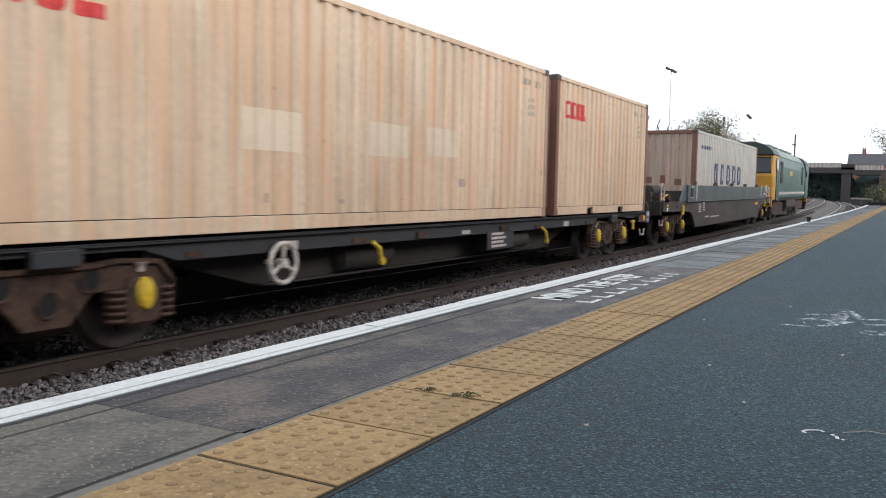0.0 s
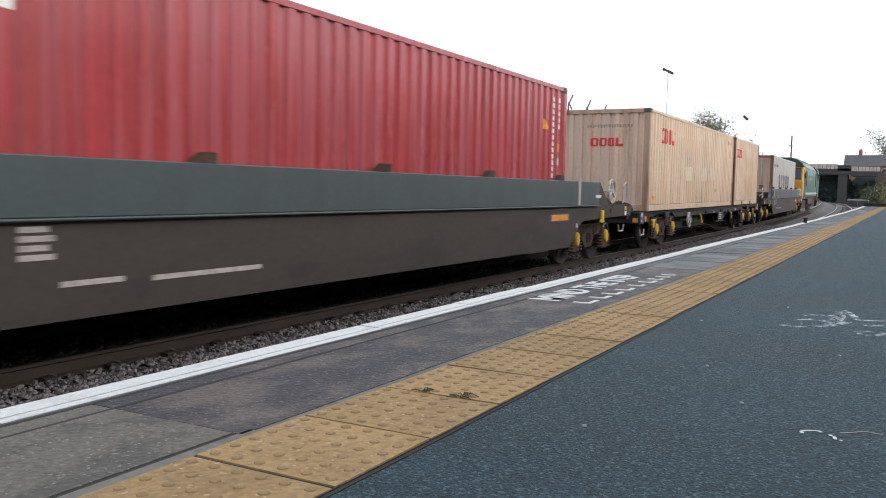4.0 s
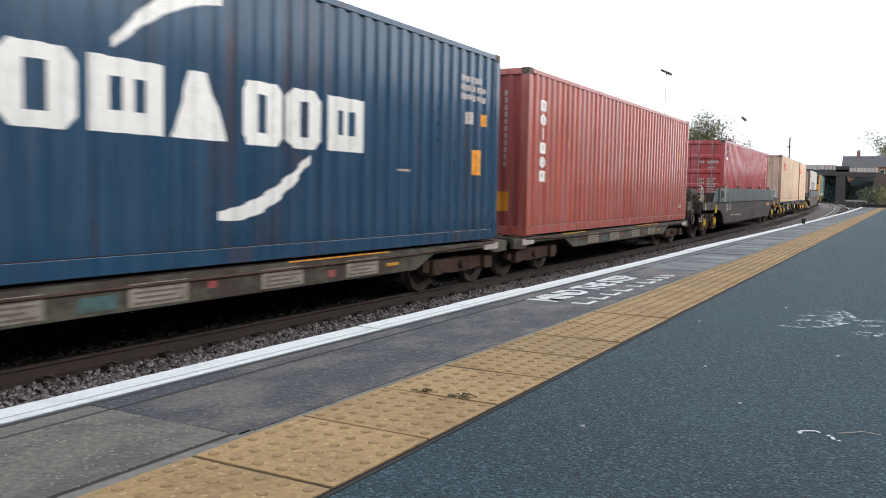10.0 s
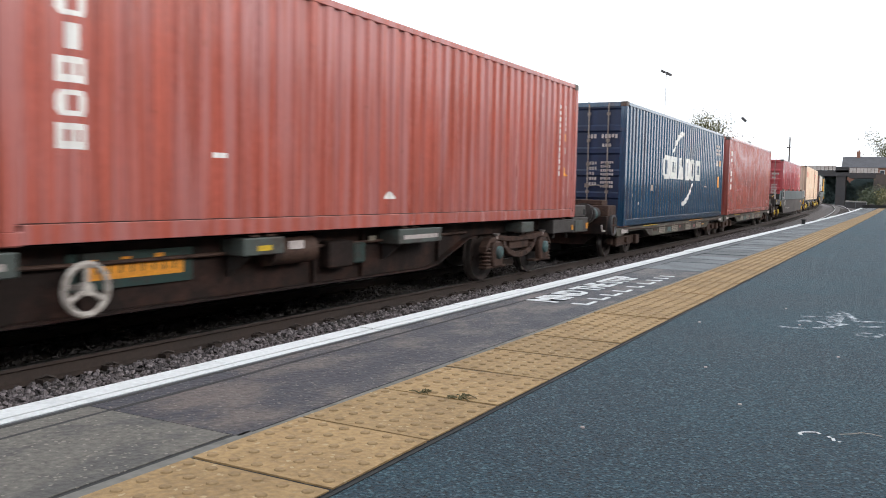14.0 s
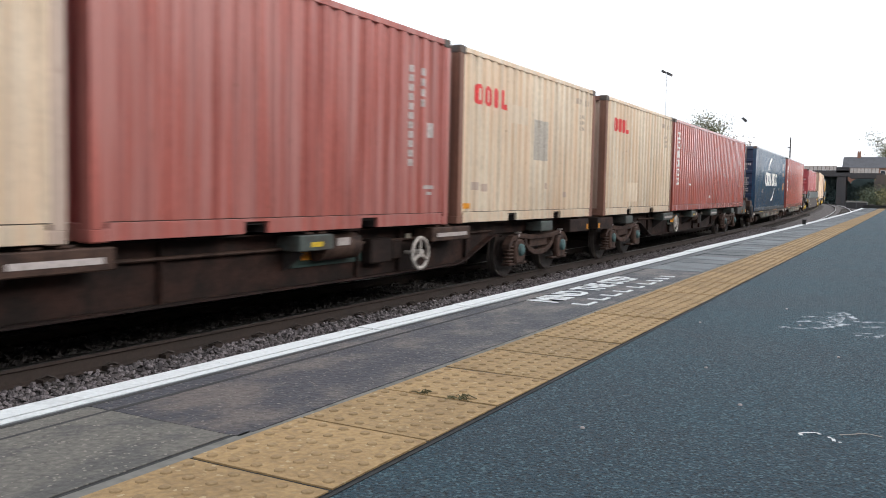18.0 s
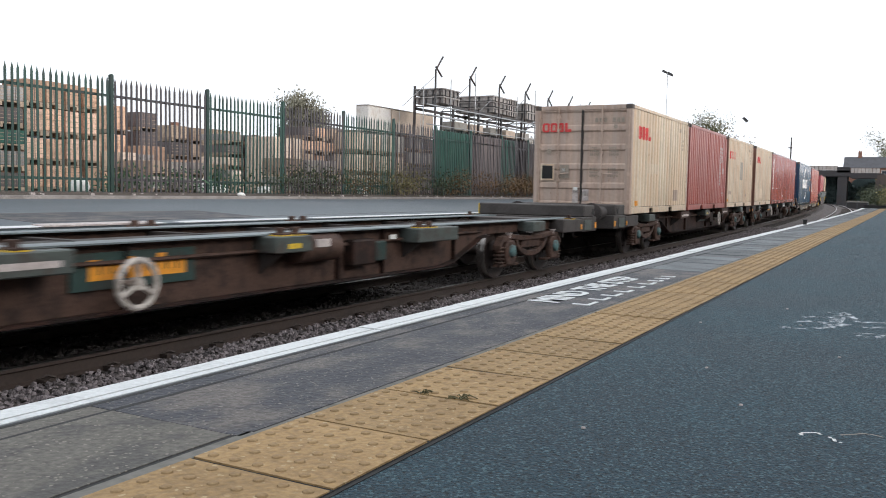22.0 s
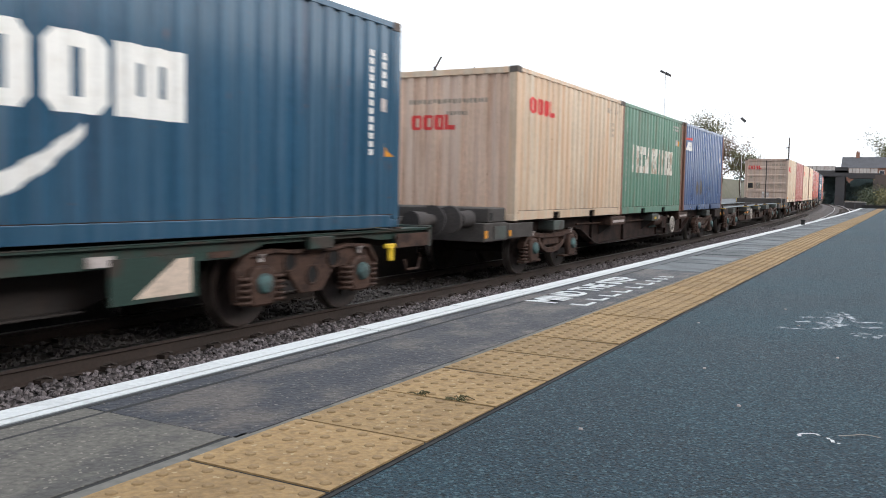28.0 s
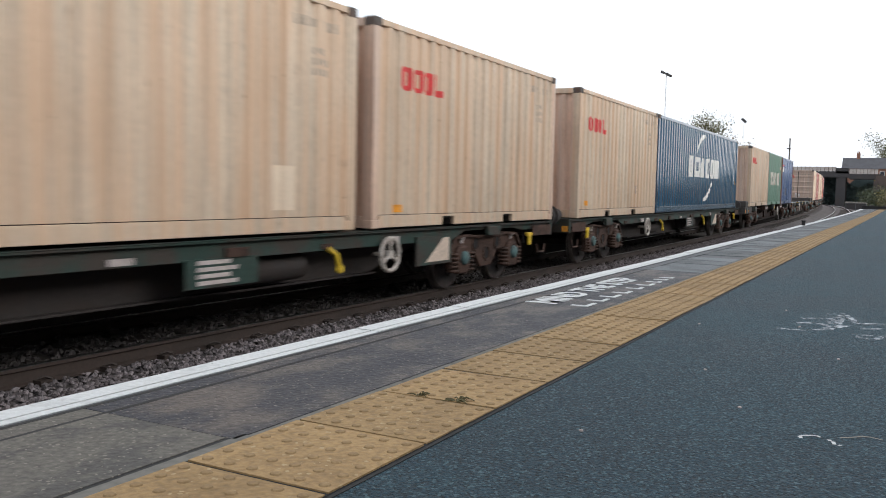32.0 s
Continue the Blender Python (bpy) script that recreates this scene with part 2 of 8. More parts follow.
M = {
    "asphalt": material("asphalt", (0.0115, 0.0355, 0.0520), 0.66, 0, (0.023, 0.060, 0.081), 0.85, 0.9, (1, 1, 1), 1.0, 120, 1.0, 0.0, 0.12, (0.38, 0.66), 0.34, speck=(165, 0.18, (0.072, 0.138, 0.165))),
    "beam_grey": material("dark_grey_end_beam", (0.058, 0.050, 0.046), 0.6, 0, (0.034, 0.027, 0.024), 0.65, 3),
    "outrigger": material("grey_green_bracket_paint", (0.070, 0.084, 0.076), 0.55, 0, (0.06, 0.046, 0.038), 0.8, 4),
    "teal_plate": material("dull_teal_plate", (0.020, 0.048, 0.042), 0.55, 0, (0.04, 0.032, 0.028), 0.75, 4),
    "asphalt_edge": material("patched_asphalt", (0.092, 0.078, 0.070), 0.6, 0, (0.026, 0.030, 0.040), 0.95, 4.2, (1, 0.6, 1), 0.5, 45, 0.4, 0.05, 0.2, (0.36, 0.56), 0.4, speck=(170, 0.06, (0.19, 0.17, 0.15))),
    "slab": material("worn_concrete_slab", (0.112, 0.104, 0.090), 0.8, 0, (0.052, 0.052, 0.052), 0.6, 5.5, (1, 0.7, 1), 0.4, 55, 0.3, 0.06, 0.15, (0.5, 0.62), speck=(150, 0.05, (0.22, 0.2, 0.17))),
    "slab_dark": material("grey_paving_slab", (0.085, 0.098, 0.105), 0.6, 0, (0.05, 0.056, 0.06), 0.8, 2.2, (1, 1, 1), 0.3, 60, 0.3, 0.34),
    "tactile": material("buff_tactile_paving", (0.305, 0.197, 0.087), 0.8, 0, (0.205, 0.130, 0.060), 0.6, 4.5, (1, 1, 1), 0.28, 60, 0.3, 0.12, 0.1, (0.42, 0.68), speck=(120, 0.04, (0.40, 0.30, 0.17))),
    "groove": material("dirt_in_joints", (0.02, 0.02, 0.02), 0.9),
    "mortar": material("grey_mortar", (0.15, 0.145, 0.13), 0.9, 0, (0.08, 0.08, 0.075), 0.6, 4),
    "white_paint": material("worn_white_paint", (0.60, 0.62, 0.62), 0.6, 0, (0.36, 0.37, 0.37), 0.45, 6, (1, 1, 1), 0.12, 60, 0.2, 0.02, 0.15, (0.5, 0.75)),
    "weed": material("dry_weed", (0.085, 0.075, 0.032), 0.8),
    "kerb_pale": material("weathered_kerb_stone", (0.30, 0.27, 0.25), 0.9, 0, (0.16, 0.14, 0.13), 0.6, 3),
    "leaf_green": material("fresh_green_leaves", (0.055, 0.13, 0.060), 0.7, 0, (0.03, 0.075, 0.04), 0.8, 2, (1, 1, 1), 0.3, 10, 0.0),
    "wall": material("platform_wall", (0.10, 0.085, 0.075), 0.85, 0, (0.045, 0.04, 0.038), 0.7, 2),
    "ballast": material("ballast_bed", (0.095, 0.082, 0.080), 0.95, 0, (0.058, 0.048, 0.045), 0.6, 3, (1, 1, 1), 0.6, 24, 1.0, 0.05, 0.1, (0.4, 0.65), speck=(16, 0.3, (0.13, 0.118, 0.115))),
    "sleeper": material("grimy_sleeper", (0.055, 0.046, 0.040), 0.9, 0, (0.03, 0.025, 0.022), 0.7, 4),
    "rail": material("rusty_rail_side", (0.040, 0.026, 0.020), 0.7, 0, (0.025, 0.018, 0.014), 0.6, 4, (1, 0.3, 1)),
    "railhead": material("polished_rail_head", (0.30, 0.29, 0.28), 0.32, 1.0, (0.16, 0.13, 0.11), 0.5, 3, (1, 0.1, 1)),
    "far_surface": material("far_platform_tarmac", (0.060, 0.078, 0.092), 0.5, 0, (0.10, 0.115, 0.125), 0.7, 0.9, (1, 0.25, 1), 0.35, 50, 0.4, 0.0),
    "verge": material("dead_grass_verge", (0.085, 0.064, 0.050), 0.95, 0, (0.05, 0.042, 0.032), 0.7, 3, (1, 1, 1), 0.5, 25, 0.8),
    "earth": material("rough_ground", (0.10, 0.095, 0.07), 0.95, 0, (0.06, 0.065, 0.035), 0.8, 0.15, (1, 1, 1), 0.3, 2, 0.5),
    "yard": material("yard_concrete", (0.17, 0.16, 0.15), 0.85, 0, (0.10, 0.095, 0.09), 0.7, 0.6),
    "pale_green": material("fence_green", (0.020, 0.060, 0.048), 0.5, 0, (0.045, 0.045, 0.045), 0.75, 2.2, (1, 1, 0.4), 0.15, 20, 0.05, 0.3),
    "pale_dull": material("weathered_fence_steel", (0.066, 0.058, 0.064), 0.55, 0.1, (0.035, 0.045, 0.042), 0.6, 1.6, (1, 1, 0.4), 0.15, 20, 0.05, 0.25),
    "sheet_dull": material("weathered_dark_sheeting", (0.125, 0.100, 0.097), 0.7, 0, (0.07, 0.058, 0.055), 0.7, 2.2, (1, 1, 0.5), 0.2, 14, 0.2, 0.2),
    "sheet_green": material("green_sheeting", (0.010, 0.085, 0.060), 0.55, 0, (0.02, 0.06, 0.05), 0.6, 2.2, (1, 1, 0.5), 0.25, 14, 0.2, 0.2),
    "steel_grey": material("galvanised_steel", (0.36, 0.37, 0.38), 0.5, 0.6, (0.22, 0.22, 0.22), 0.5, 3),
    "pale_steel": material("bright_galvanised_steel", (0.62, 0.64, 0.66), 0.45, 0.3, (0.5, 0.5, 0.5), 0.5, 3),
    "dark_steel": material("dark_painted_steel", (0.06, 0.06, 0.062), 0.55, 0.2, RUST, 0.4, 3),
    "timber": material("weathered_timber", (0.36, 0.27, 0.20), 0.85, 0, (0.20, 0.145, 0.11), 0.6, 4, (1, 0.3, 1), 0.3, 30, 0.3, 0.25),
    "orange_brick": material("stacked_orange_brick", (0.56, 0.36, 0.25), 0.85, 0, (0.36, 0.21, 0.14), 0.6, 5, (1, 1, 1), 0.3, 20, 0.3, 0.3),
    "grey_block": material("stacked_grey_block", (0.40, 0.375, 0.34), 0.85, 0, (0.24, 0.22, 0.205), 0.6, 3, (1, 1, 1), 0.25, 20, 0.3, 0.3),
    "white_wrap": material("white_plastic_wrap", (0.66, 0.63, 0.60), 0.5, 0, (0.50, 0.42, 0.36), 0.6, 3),
    "peach_brick": material("pale_peach_brick", (0.66, 0.45, 0.34), 0.85, 0, (0.45, 0.28, 0.20), 0.6, 5, (1, 1, 1), 0.3, 20, 0.3, 0.3),
    "cream_wrap": material("cream_wrapped_pack", (0.66, 0.53, 0.43), 0.6, 0, (0.45, 0.36, 0.27), 0.5, 2),
    "crate": material("grey_steel_crate", (0.31, 0.285, 0.27), 0.6, 0.1, (0.19, 0.17, 0.16), 0.6, 3, (1, 1, 1), 0.25, 25, 0.2, 0.25),
    "bark": material("bark", (0.09, 0.07, 0.05), 0.9, 0, (0.05, 0.04, 0.03), 0.6, 6),
    "leaf_olive": material("olive_leaves", (0.10, 0.105, 0.045), 0.7, 0, (0.16, 0.12, 0.05), 0.8, 1.2, (1, 1, 1), 0.3, 10, 0.0),
    "leaf_dark": material("dark_leaves", (0.035, 0.05, 0.022), 0.7, 0, (0.06, 0.06, 0.025), 0.8, 0.8, (1, 1, 1), 0.3, 10, 0.0),
    "leaf_brown": material("brown_autumn_leaves", (0.15, 0.085, 0.035), 0.75, 0, (0.09, 0.07, 0.03), 0.8, 1.5, (1, 1, 1), 0.3, 10, 0.0),
    "leaf_yellow": material("yellowing_shrub_leaves", (0.17, 0.145, 0.055), 0.75, 0, (0.09, 0.085, 0.035), 0.8, 3, (1, 1, 1), 0.3, 10, 0.0),
    "leaf_grey": material("grey_green_leaves", (0.25, 0.24, 0.18), 0.75, 0, (0.17, 0.145, 0.105), 0.8, 1.5, (1, 1, 1), 0.3, 10, 0.0),
    # Paler and bluer than near leaves: distance haze put into the colour.
    "leaf_hazed": material("hazed_far_leaves", (0.105, 0.150, 0.150), 0.8, 0, (0.075, 0.105, 0.105), 0.8, 0.6, (1, 1, 1), 0.3, 4, 0.0),
    "bridge_dark": material("sooty_bridge_girder", (0.045, 0.042, 0.045), 0.75, 0, (0.07, 0.055, 0.05), 0.6, 0.6),
    "bridge_pale": material("pale_parapet_panel", (0.52, 0.47, 0.44), 0.8, 0, (0.36, 0.28, 0.25), 0.6, 0.8),
    "bridge_brick": material("sooty_brick", (0.10, 0.075, 0.065), 0.9, 0, (0.06, 0.05, 0.05), 0.7, 0.8),
    "slate": material("slate_roof", (0.075, 0.075, 0.085), 0.7, 0, (0.05, 0.05, 0.05), 0.5, 0.8),
    "house_brick": material("red_house_brick", (0.26, 0.13, 0.09), 0.9, 0, (0.18, 0.09, 0.07), 0.5, 1.5),
    "bogie": material("grimy_bogie_steel", (0.072, 0.040, 0.029), 0.7, 0, (0.024, 0.0145, 0.0115), 0.85, 5, (1, 1, 1), 0.4, 30, 0.25, spec=0.3),
    "wheel": material("rusty_wheel", (0.042, 0.028, 0.023), 0.65, 0.1, (0.026, 0.018, 0.015), 0.6, 5),
    "tread": material("bright_wheel_tread", (0.40, 0.38, 0.36), 0.35, 1.0, (0.2, 0.17, 0.15), 0.5, 6),
    "under": material("dark_underframe", (0.034, 0.028, 0.026), 0.75, 0, (0.046, 0.032, 0.026), 0.6, 4),
    "yellow": material("yellow_paint", (0.70, 0.47, 0.03), 0.5, 0, (0.35, 0.22, 0.04), 0.5, 6, (1, 1, 0.5)),
    "orange": material("orange_label", (0.80, 0.33, 0.03), 0.5, 0, (0.5, 0.2, 0.04), 0.4, 6),
    "teal": material("faded_teal_paint", (0.075, 0.15, 0.15), 0.55, 0, (0.05, 0.055, 0.052), 0.75, 7, (1, 1, 1), 0.2, 20, 0.1, 0.2, 0.15, (0.4, 0.6)),
    "patch_cream": material("repainted_cream_patch", (0.73, 0.60, 0.46), 0.5, 0, (0.66, 0.52, 0.39), 0.5, 3, grain=0.06),
    # Blisters darker than their tile, standing in for shading on their sides.
    "blister": material("shade_toned_blister", (0.24, 0.155, 0.072), 0.8, 0, (0.31, 0.215, 0.11), 0.6, 40, (1, 1, 1), 0.2, 80, 0.2),
    # Darker than the other ballast: the train's shade put into the stones.
    "shaded_stone": material("shade_toned_ballast_stone", (0.075, 0.066, 0.064), 0.7, 0, (0.045, 0.038, 0.036), 0.7, 9, (1, 1, 1), 0.3, 60, 0.2),
    "soot": material("sooty_platform_face", (0.050, 0.044, 0.043), 0.9, 0, (0.075, 0.062, 0.056), 0.6, 2),
    "label_white": material("white_lettering_paint", (0.84, 0.83, 0.80), 0.5, 0, (0.62, 0.58, 0.52), 0.3, 5, grain=0.06),
    "casting": material("dark_corner_casting", (0.085, 0.070, 0.062), 0.6, 0.1, (0.13, 0.065, 0.04), 0.7, 9),
    "plate_pale": material("grimy_beige_plate", (0.30, 0.27, 0.22), 0.65, 0, (0.16, 0.13, 0.10), 0.7, 6),
    "plate_print": material("faded_brown_print", (0.13, 0.10, 0.085), 0.7, 0, (0.22, 0.19, 0.15), 0.6, 9),
    "hole": material("hole_shade", (0.008, 0.007, 0.007), 0.9),
    "patch_grey": material("faint_grey_patch", (0.47, 0.42, 0.36), 0.6, 0, (0.40, 0.35, 0.29), 0.5, 4),
    "label_faint": material("faint_brown_lettering", (0.43, 0.345, 0.27), 0.6, 0, (0.50, 0.40, 0.31), 0.6, 8),
    "label_worn": material("flaking_white_lettering", (0.72, 0.68, 0.62), 0.6, 0, (0.36, 0.24, 0.16), 0.85, 7, (1, 1, 0.4), 0.1, 30, 0.1, edge=(0.48, 0.62)),
    "label_pale": material("faded_lettering_paint", (0.50, 0.44, 0.42), 0.6, 0, (0.3, 0.25, 0.22), 0.5, 8),
    "label_dark": material("faded_dark_lettering", (0.29, 0.245, 0.20), 0.6, 0, (0.36, 0.29, 0.22), 0.5, 8),
    "label_red": material("red_logo_paint", (0.66, 0.045, 0.045), 0.5, 0, (0.5, 0.06, 0.05), 0.5, 5),
    "label_navy": material("navy_logo_paint", (0.06, 0.075, 0.15), 0.55, 0, (0.14, 0.14, 0.18), 0.5, 5),
    "ring_white": material("white_painted_wheel", (0.50, 0.455, 0.41), 0.55, 0, (0.20, 0.155, 0.13), 0.7, 9),
    "grey_paint": material("pocket_wagon_grey", (0.070, 0.088, 0.090), 0.45, 0, (0.058, 0.062, 0.062), 0.5, 1.5, (1, 1, 0.3), 0.1, 20, 0.05, 0.03),
    "grey_dirty": material("dusty_grey_wagon_side", (0.058, 0.044, 0.038), 0.6, 0, (0.034, 0.028, 0.026), 0.6, 1.5, (1, 0.3, 1), 0.14, 20, 0.1, 0.03),
    "sole_navy": material("grimy_navy_solebar", (0.030, 0.032, 0.038), 0.55, 0, (0.045, 0.036, 0.032), 0.6, 2.5),
    "sole_brown": material("rusty_brown_solebar", (0.046, 0.021, 0.015), 0.7, 0, (0.014, 0.0095, 0.008), 0.9, 2.2, (1, 1, 1), 0.35, 20, 0.25, edge=(0.36, 0.58), spec=0.25),
    "sole_green": material("grimy_green_solebar", (0.022, 0.050, 0.040), 0.55, 0, (0.050, 0.036, 0.029), 0.9, 2.4, edge=(0.42, 0.60)),
    "low_grey": material("lichen_green_low_sill", (0.094, 0.090, 0.066), 0.7, 0, (0.046, 0.028, 0.022), 0.85, 2.6, (1, 0.5, 1), 0.35, 20, 0.2, 0.1, 0.15, (0.44, 0.58)),
    "deck_pale": material("dusty_blue_grey_deck", (0.15, 0.185, 0.195), 0.5, 0, (0.09, 0.10, 0.10), 0.6, 1.5, (1, 0.3, 1)),
    "loco_green": material("loco_green", (0.020, 0.090, 0.068), 0.4, 0, (0.03, 0.06, 0.05), 0.5, 1.2),
    "loco_yellow": material("loco_yellow", (0.55, 0.27, 0.03), 0.45, 0, (0.36, 0.18, 0.04), 0.4, 1.5),
    "loco_cab_roof": material("loco_dark_green_roof", (0.020, 0.040, 0.034), 0.45, 0, (0.04, 0.05, 0.045), 0.5, 1.5),
    "loco_roof": material("loco_roof_grey", (0.20, 0.25, 0.235), 0.5, 0, (0.14, 0.17, 0.16), 0.5, 1),
    "glass": material("dark_window_glass", (0.02, 0.025, 0.035), 0.08, 0, None, 0.0, 1, (1, 1, 1), 0.0, 5, 0.0, 0.0, 0.02),
    "cream": paint("cream_container_paint", (0.69, 0.545, 0.405), (0.50, 0.30, 0.17), 0.6, 0.42, 2.0, (0.42, 0.72), (0.74, 0.46, 0.28)),
    "cream_pale": paint("pale_cream_container_paint", (0.655, 0.555, 0.430), (0.46, 0.30, 0.18), 0.62, 0.42, 2.0, (0.42, 0.72), (0.70, 0.48, 0.31)),
    "tan": paint("tan_container_paint", (0.60, 0.49, 0.375), (0.50, 0.33, 0.21), 0.55, 0.42, 2.0, (0.42, 0.72), (0.67, 0.43, 0.27)),
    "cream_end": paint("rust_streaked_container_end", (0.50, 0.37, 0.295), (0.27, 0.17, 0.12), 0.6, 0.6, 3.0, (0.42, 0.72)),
    "tan_end": paint("streaked_tan_container_end", (0.64, 0.455, 0.345), (0.36, 0.20, 0.13), 0.6, 0.55, 2.6, (0.45, 0.72)),
    # Reds: the pinkish streak tone paints in sky reflected by the corrugation.
    "crimson": paint("crimson_container_paint", (0.40, 0.055, 0.060), (0.25, 0.05, 0.05), 0.45, 0.26, fade_sheen=(0.43, 0.12, 0.135), coat=0.35),
    "red": paint("oxide_red_container_paint", (0.43, 0.105, 0.074), (0.28, 0.066, 0.048), 0.5, 0.25, 2.6, (0.45, 0.7), (0.45, 0.205, 0.20), 0.35),
    # Darker red: paints shade onto the red containers' ends; also old marks.
    "maroon": paint("maroon_paint_and_shaded_red", (0.34, 0.072, 0.066), (0.20, 0.05, 0.045), 0.5, 0.42),
    "faded_red": paint("faded_red_container_paint", (0.40, 0.115, 0.092), (0.26, 0.065, 0.055), 0.55, 0.36, 1.6, (0.42, 0.7), (0.44, 0.22, 0.20)),
    "blue": paint("navy_blue_container_paint", (0.023, 0.082, 0.146), (0.055, 0.05, 0.08), 0.55, 0.20, fade_sheen=(0.060, 0.125, 0.190), coat=0.8),
    "navy": paint("deep_navy_container_paint", (0.018, 0.063, 0.122), (0.085, 0.05, 0.05), 0.65, 0.22, 2.4, (0.50, 0.70), fade_sheen=(0.040, 0.090, 0.155), coat=0.8),
    # Doors take a darker navy than the sides.
    "navy_door": paint("darker_navy_door", (0.012, 0.026, 0.072), (0.03, 0.028, 0.04), 0.5, 0.45),
    "royal": paint("royal_blue_container_paint", (0.066, 0.118, 0.255), (0.085, 0.085, 0.13), 0.6, 0.28, fade_sheen=(0.125, 0.175, 0.295), coat=0.35),
    "green": paint("faded_green_container_paint", (0.110, 0.238, 0.172), (0.18, 0.105, 0.06), 0.75, 0.45, 3.2, (0.48, 0.68), (0.18, 0.28, 0.22)),
    "grey_white": paint("grey_white_container_paint", (0.50, 0.47, 0.43), (0.32, 0.26, 0.2), 0.5, 0.5),
    "rust_end": paint("rusty_corner_steel", (0.22, 0.10, 0.065), (0.10, 0.05, 0.035), 0.6, 0.7, 4),
    "rust_post": paint("rust_streaked_corner_post", (0.48, 0.31, 0.22), (0.20, 0.09, 0.055), 0.8, 0.6, 3.2, (0.40, 0.62)),
    "bar_steel": material("locking_bar_steel", (0.30, 0.25, 0.22), 0.5, 0.4, (0.18, 0.12, 0.09), 0.6, 6),
}
# ---- ground, tracks and platforms ----
def setting(name, shape, mt, label, category, bevel=0.0):
    return tagged(new(name, shape.mesh(name, M[mt], bevel)), label, category, "", "structure")


g = Shape()
g.quad((-2000, -1500, -1.32), (2000, -1500, -1.32), (2000, 2500, -1.32), (-2000, 2500, -1.32))
setting("ground", g, "earth", "rough ground of grass and earth reaching the horizon", "ground")
bed = Shape()
sweep(bed, [(-8.5, -1.34), (-8.5, -1.10), (-8.2, -1.06), (-5.75, -1.06), (-5.3, -1.10), (-4.9, -1.07), (-2.2, -1.07), (-2.05, -1.34)], -25, 400, 5)
setting("ballast_bed", bed, "ballast", "dark stone ballast under the tracks", "ballast")

S_END = 62.0
plat = Shape()
sweep(plat, [(EDGE + 0.02, -1.33), (EDGE + 0.02, -0.09), (EDGE, -0.09), (EDGE, -0.012), (9.0, -0.012), (9.0, -1.33)], -14, S_END, 3, True)
platform = setting("platform", plat, "wall", "station platform with white edge line and tactile strip", "platform")


def lay(name, mt, l0, l1, s0, s1, z0, z1, parent=platform, ds=3.0, label=""):
    """A flat strip along the platform."""
    return part(name, sweep(Shape(), [(l0, z0), (l1, z0), (l1, z1), (l0, z1)][::-1], s0, s1, ds, True), M[mt], parent, label)


TL, TR = -1.384, -0.9933
lay("asphalt_surface", "asphalt", TR + 0.012, 8.99, -14, S_END, -0.012, -0.003, ds=3, label="dark blue-grey asphalt surface")
rng = random.Random(5)
lay("edge_backing", "slab_dark", EDGE, EDGE + 0.112, -14, S_END, -0.05, -0.008)
cs = -14.0
while cs < S_END - 0.1:
    ce = min(cs + rng.choice((0.9, 0.9, 1.35, 1.8)), S_END)
    dl, dz = rng.uniform(-0.007, 0.007) + (0.008 if abs(cs - 1.0) < 0.8 else 0), rng.uniform(-0.004, 0.003)
    lay("coping_stone", "white_paint", EDGE - 0.012 + dl, EDGE + 0.070 + dl * 0.3, cs + 0.002, ce - 0.002, -0.08, 0.004 + dz, ds=1.0, label="worn white painted edge stone")
    lay("coping_stone", "white_paint", EDGE + 0.077 + dl * 0.3, EDGE + 0.112, cs + 0.002, ce - 0.002, -0.012, 0.003 + dz, ds=1.0)
    cs = ce
lay("edge_strip", "slab_dark", EDGE + 0.112, EDGE + 0.130, -14, S_END, -0.012, 0.0)
lay("edge_groove", "groove", EDGE + 0.124, EDGE + 0.142, -14, S_END, -0.012, 0.0006)
lay("edge_strip", "asphalt_edge", EDGE + 0.140, -1.871, 1.575, 7.0, -0.012, 0.0)
lay("edge_strip", "slab", EDGE + 0.140, -1.871, -14, 1.57, -0.012, 0.0)
lay("edge_groove", "groove", -1.874, -1.857, -14, 7.0, -0.012, 0.0006)
lay("patched_strip", "asphalt_edge", -1.859, TL - 0.03, 1.575, 7.0, -0.012, 0.0, ds=0.5, label="purplish patched asphalt strip")
lay("concrete_slab", "slab", -1.859, TL - 0.055, -0.6, 1.57, -0.012, 0.001, label="worn pale concrete slab")
lay("concrete_slab", "slab", -1.859, TL - 0.055, -3.2, -0.61, -0.012, 0.001)
lay("joint_line", "groove", TL - 0.055, TL - 0.042, -3.2, 1.62, -0.012, -0.001)
lay("mortar_strip", "mortar", TL - 0.04, TL - 0.004, -3.2, 1.62, -0.012, 0.0)
lay("mortar_strip", "mortar", TL - 0.03, TL - 0.004, 1.62, S_END, -0.012, -0.002)
lay("asphalt_lip", "groove", TR + 0.0, TR + 0.012, -14, S_END, -0.012, -0.001)

# slabs of the farther edge
lay("slab_bed", "groove", -1.87, TL - 0.03, 7.0, S_END, -0.012, -0.009)
slab_mesh = Shape().box(-0.222, 0.222, 0.011, 0.439, -0.012, 0.0).mesh("paving_slab", M["slab_dark"], 0.003)
s = 7.0
while s < S_END - 0.5:
    ob = part("paving_slab", slab_mesh, None, platform)
    p = along(s, -1.64)
    ob.matrix_basis = pose(p.x, p.y, rng.uniform(-0.003, 0.003), rng.uniform(-0.3, 0.3), rng.uniform(-0.3, 0.3), 0.3 * heading(s))
    s += 0.45
lay("edge_strip", "slab_dark", EDGE + 0.140, -1.871, 7.0, S_END, -0.012, 0.0)


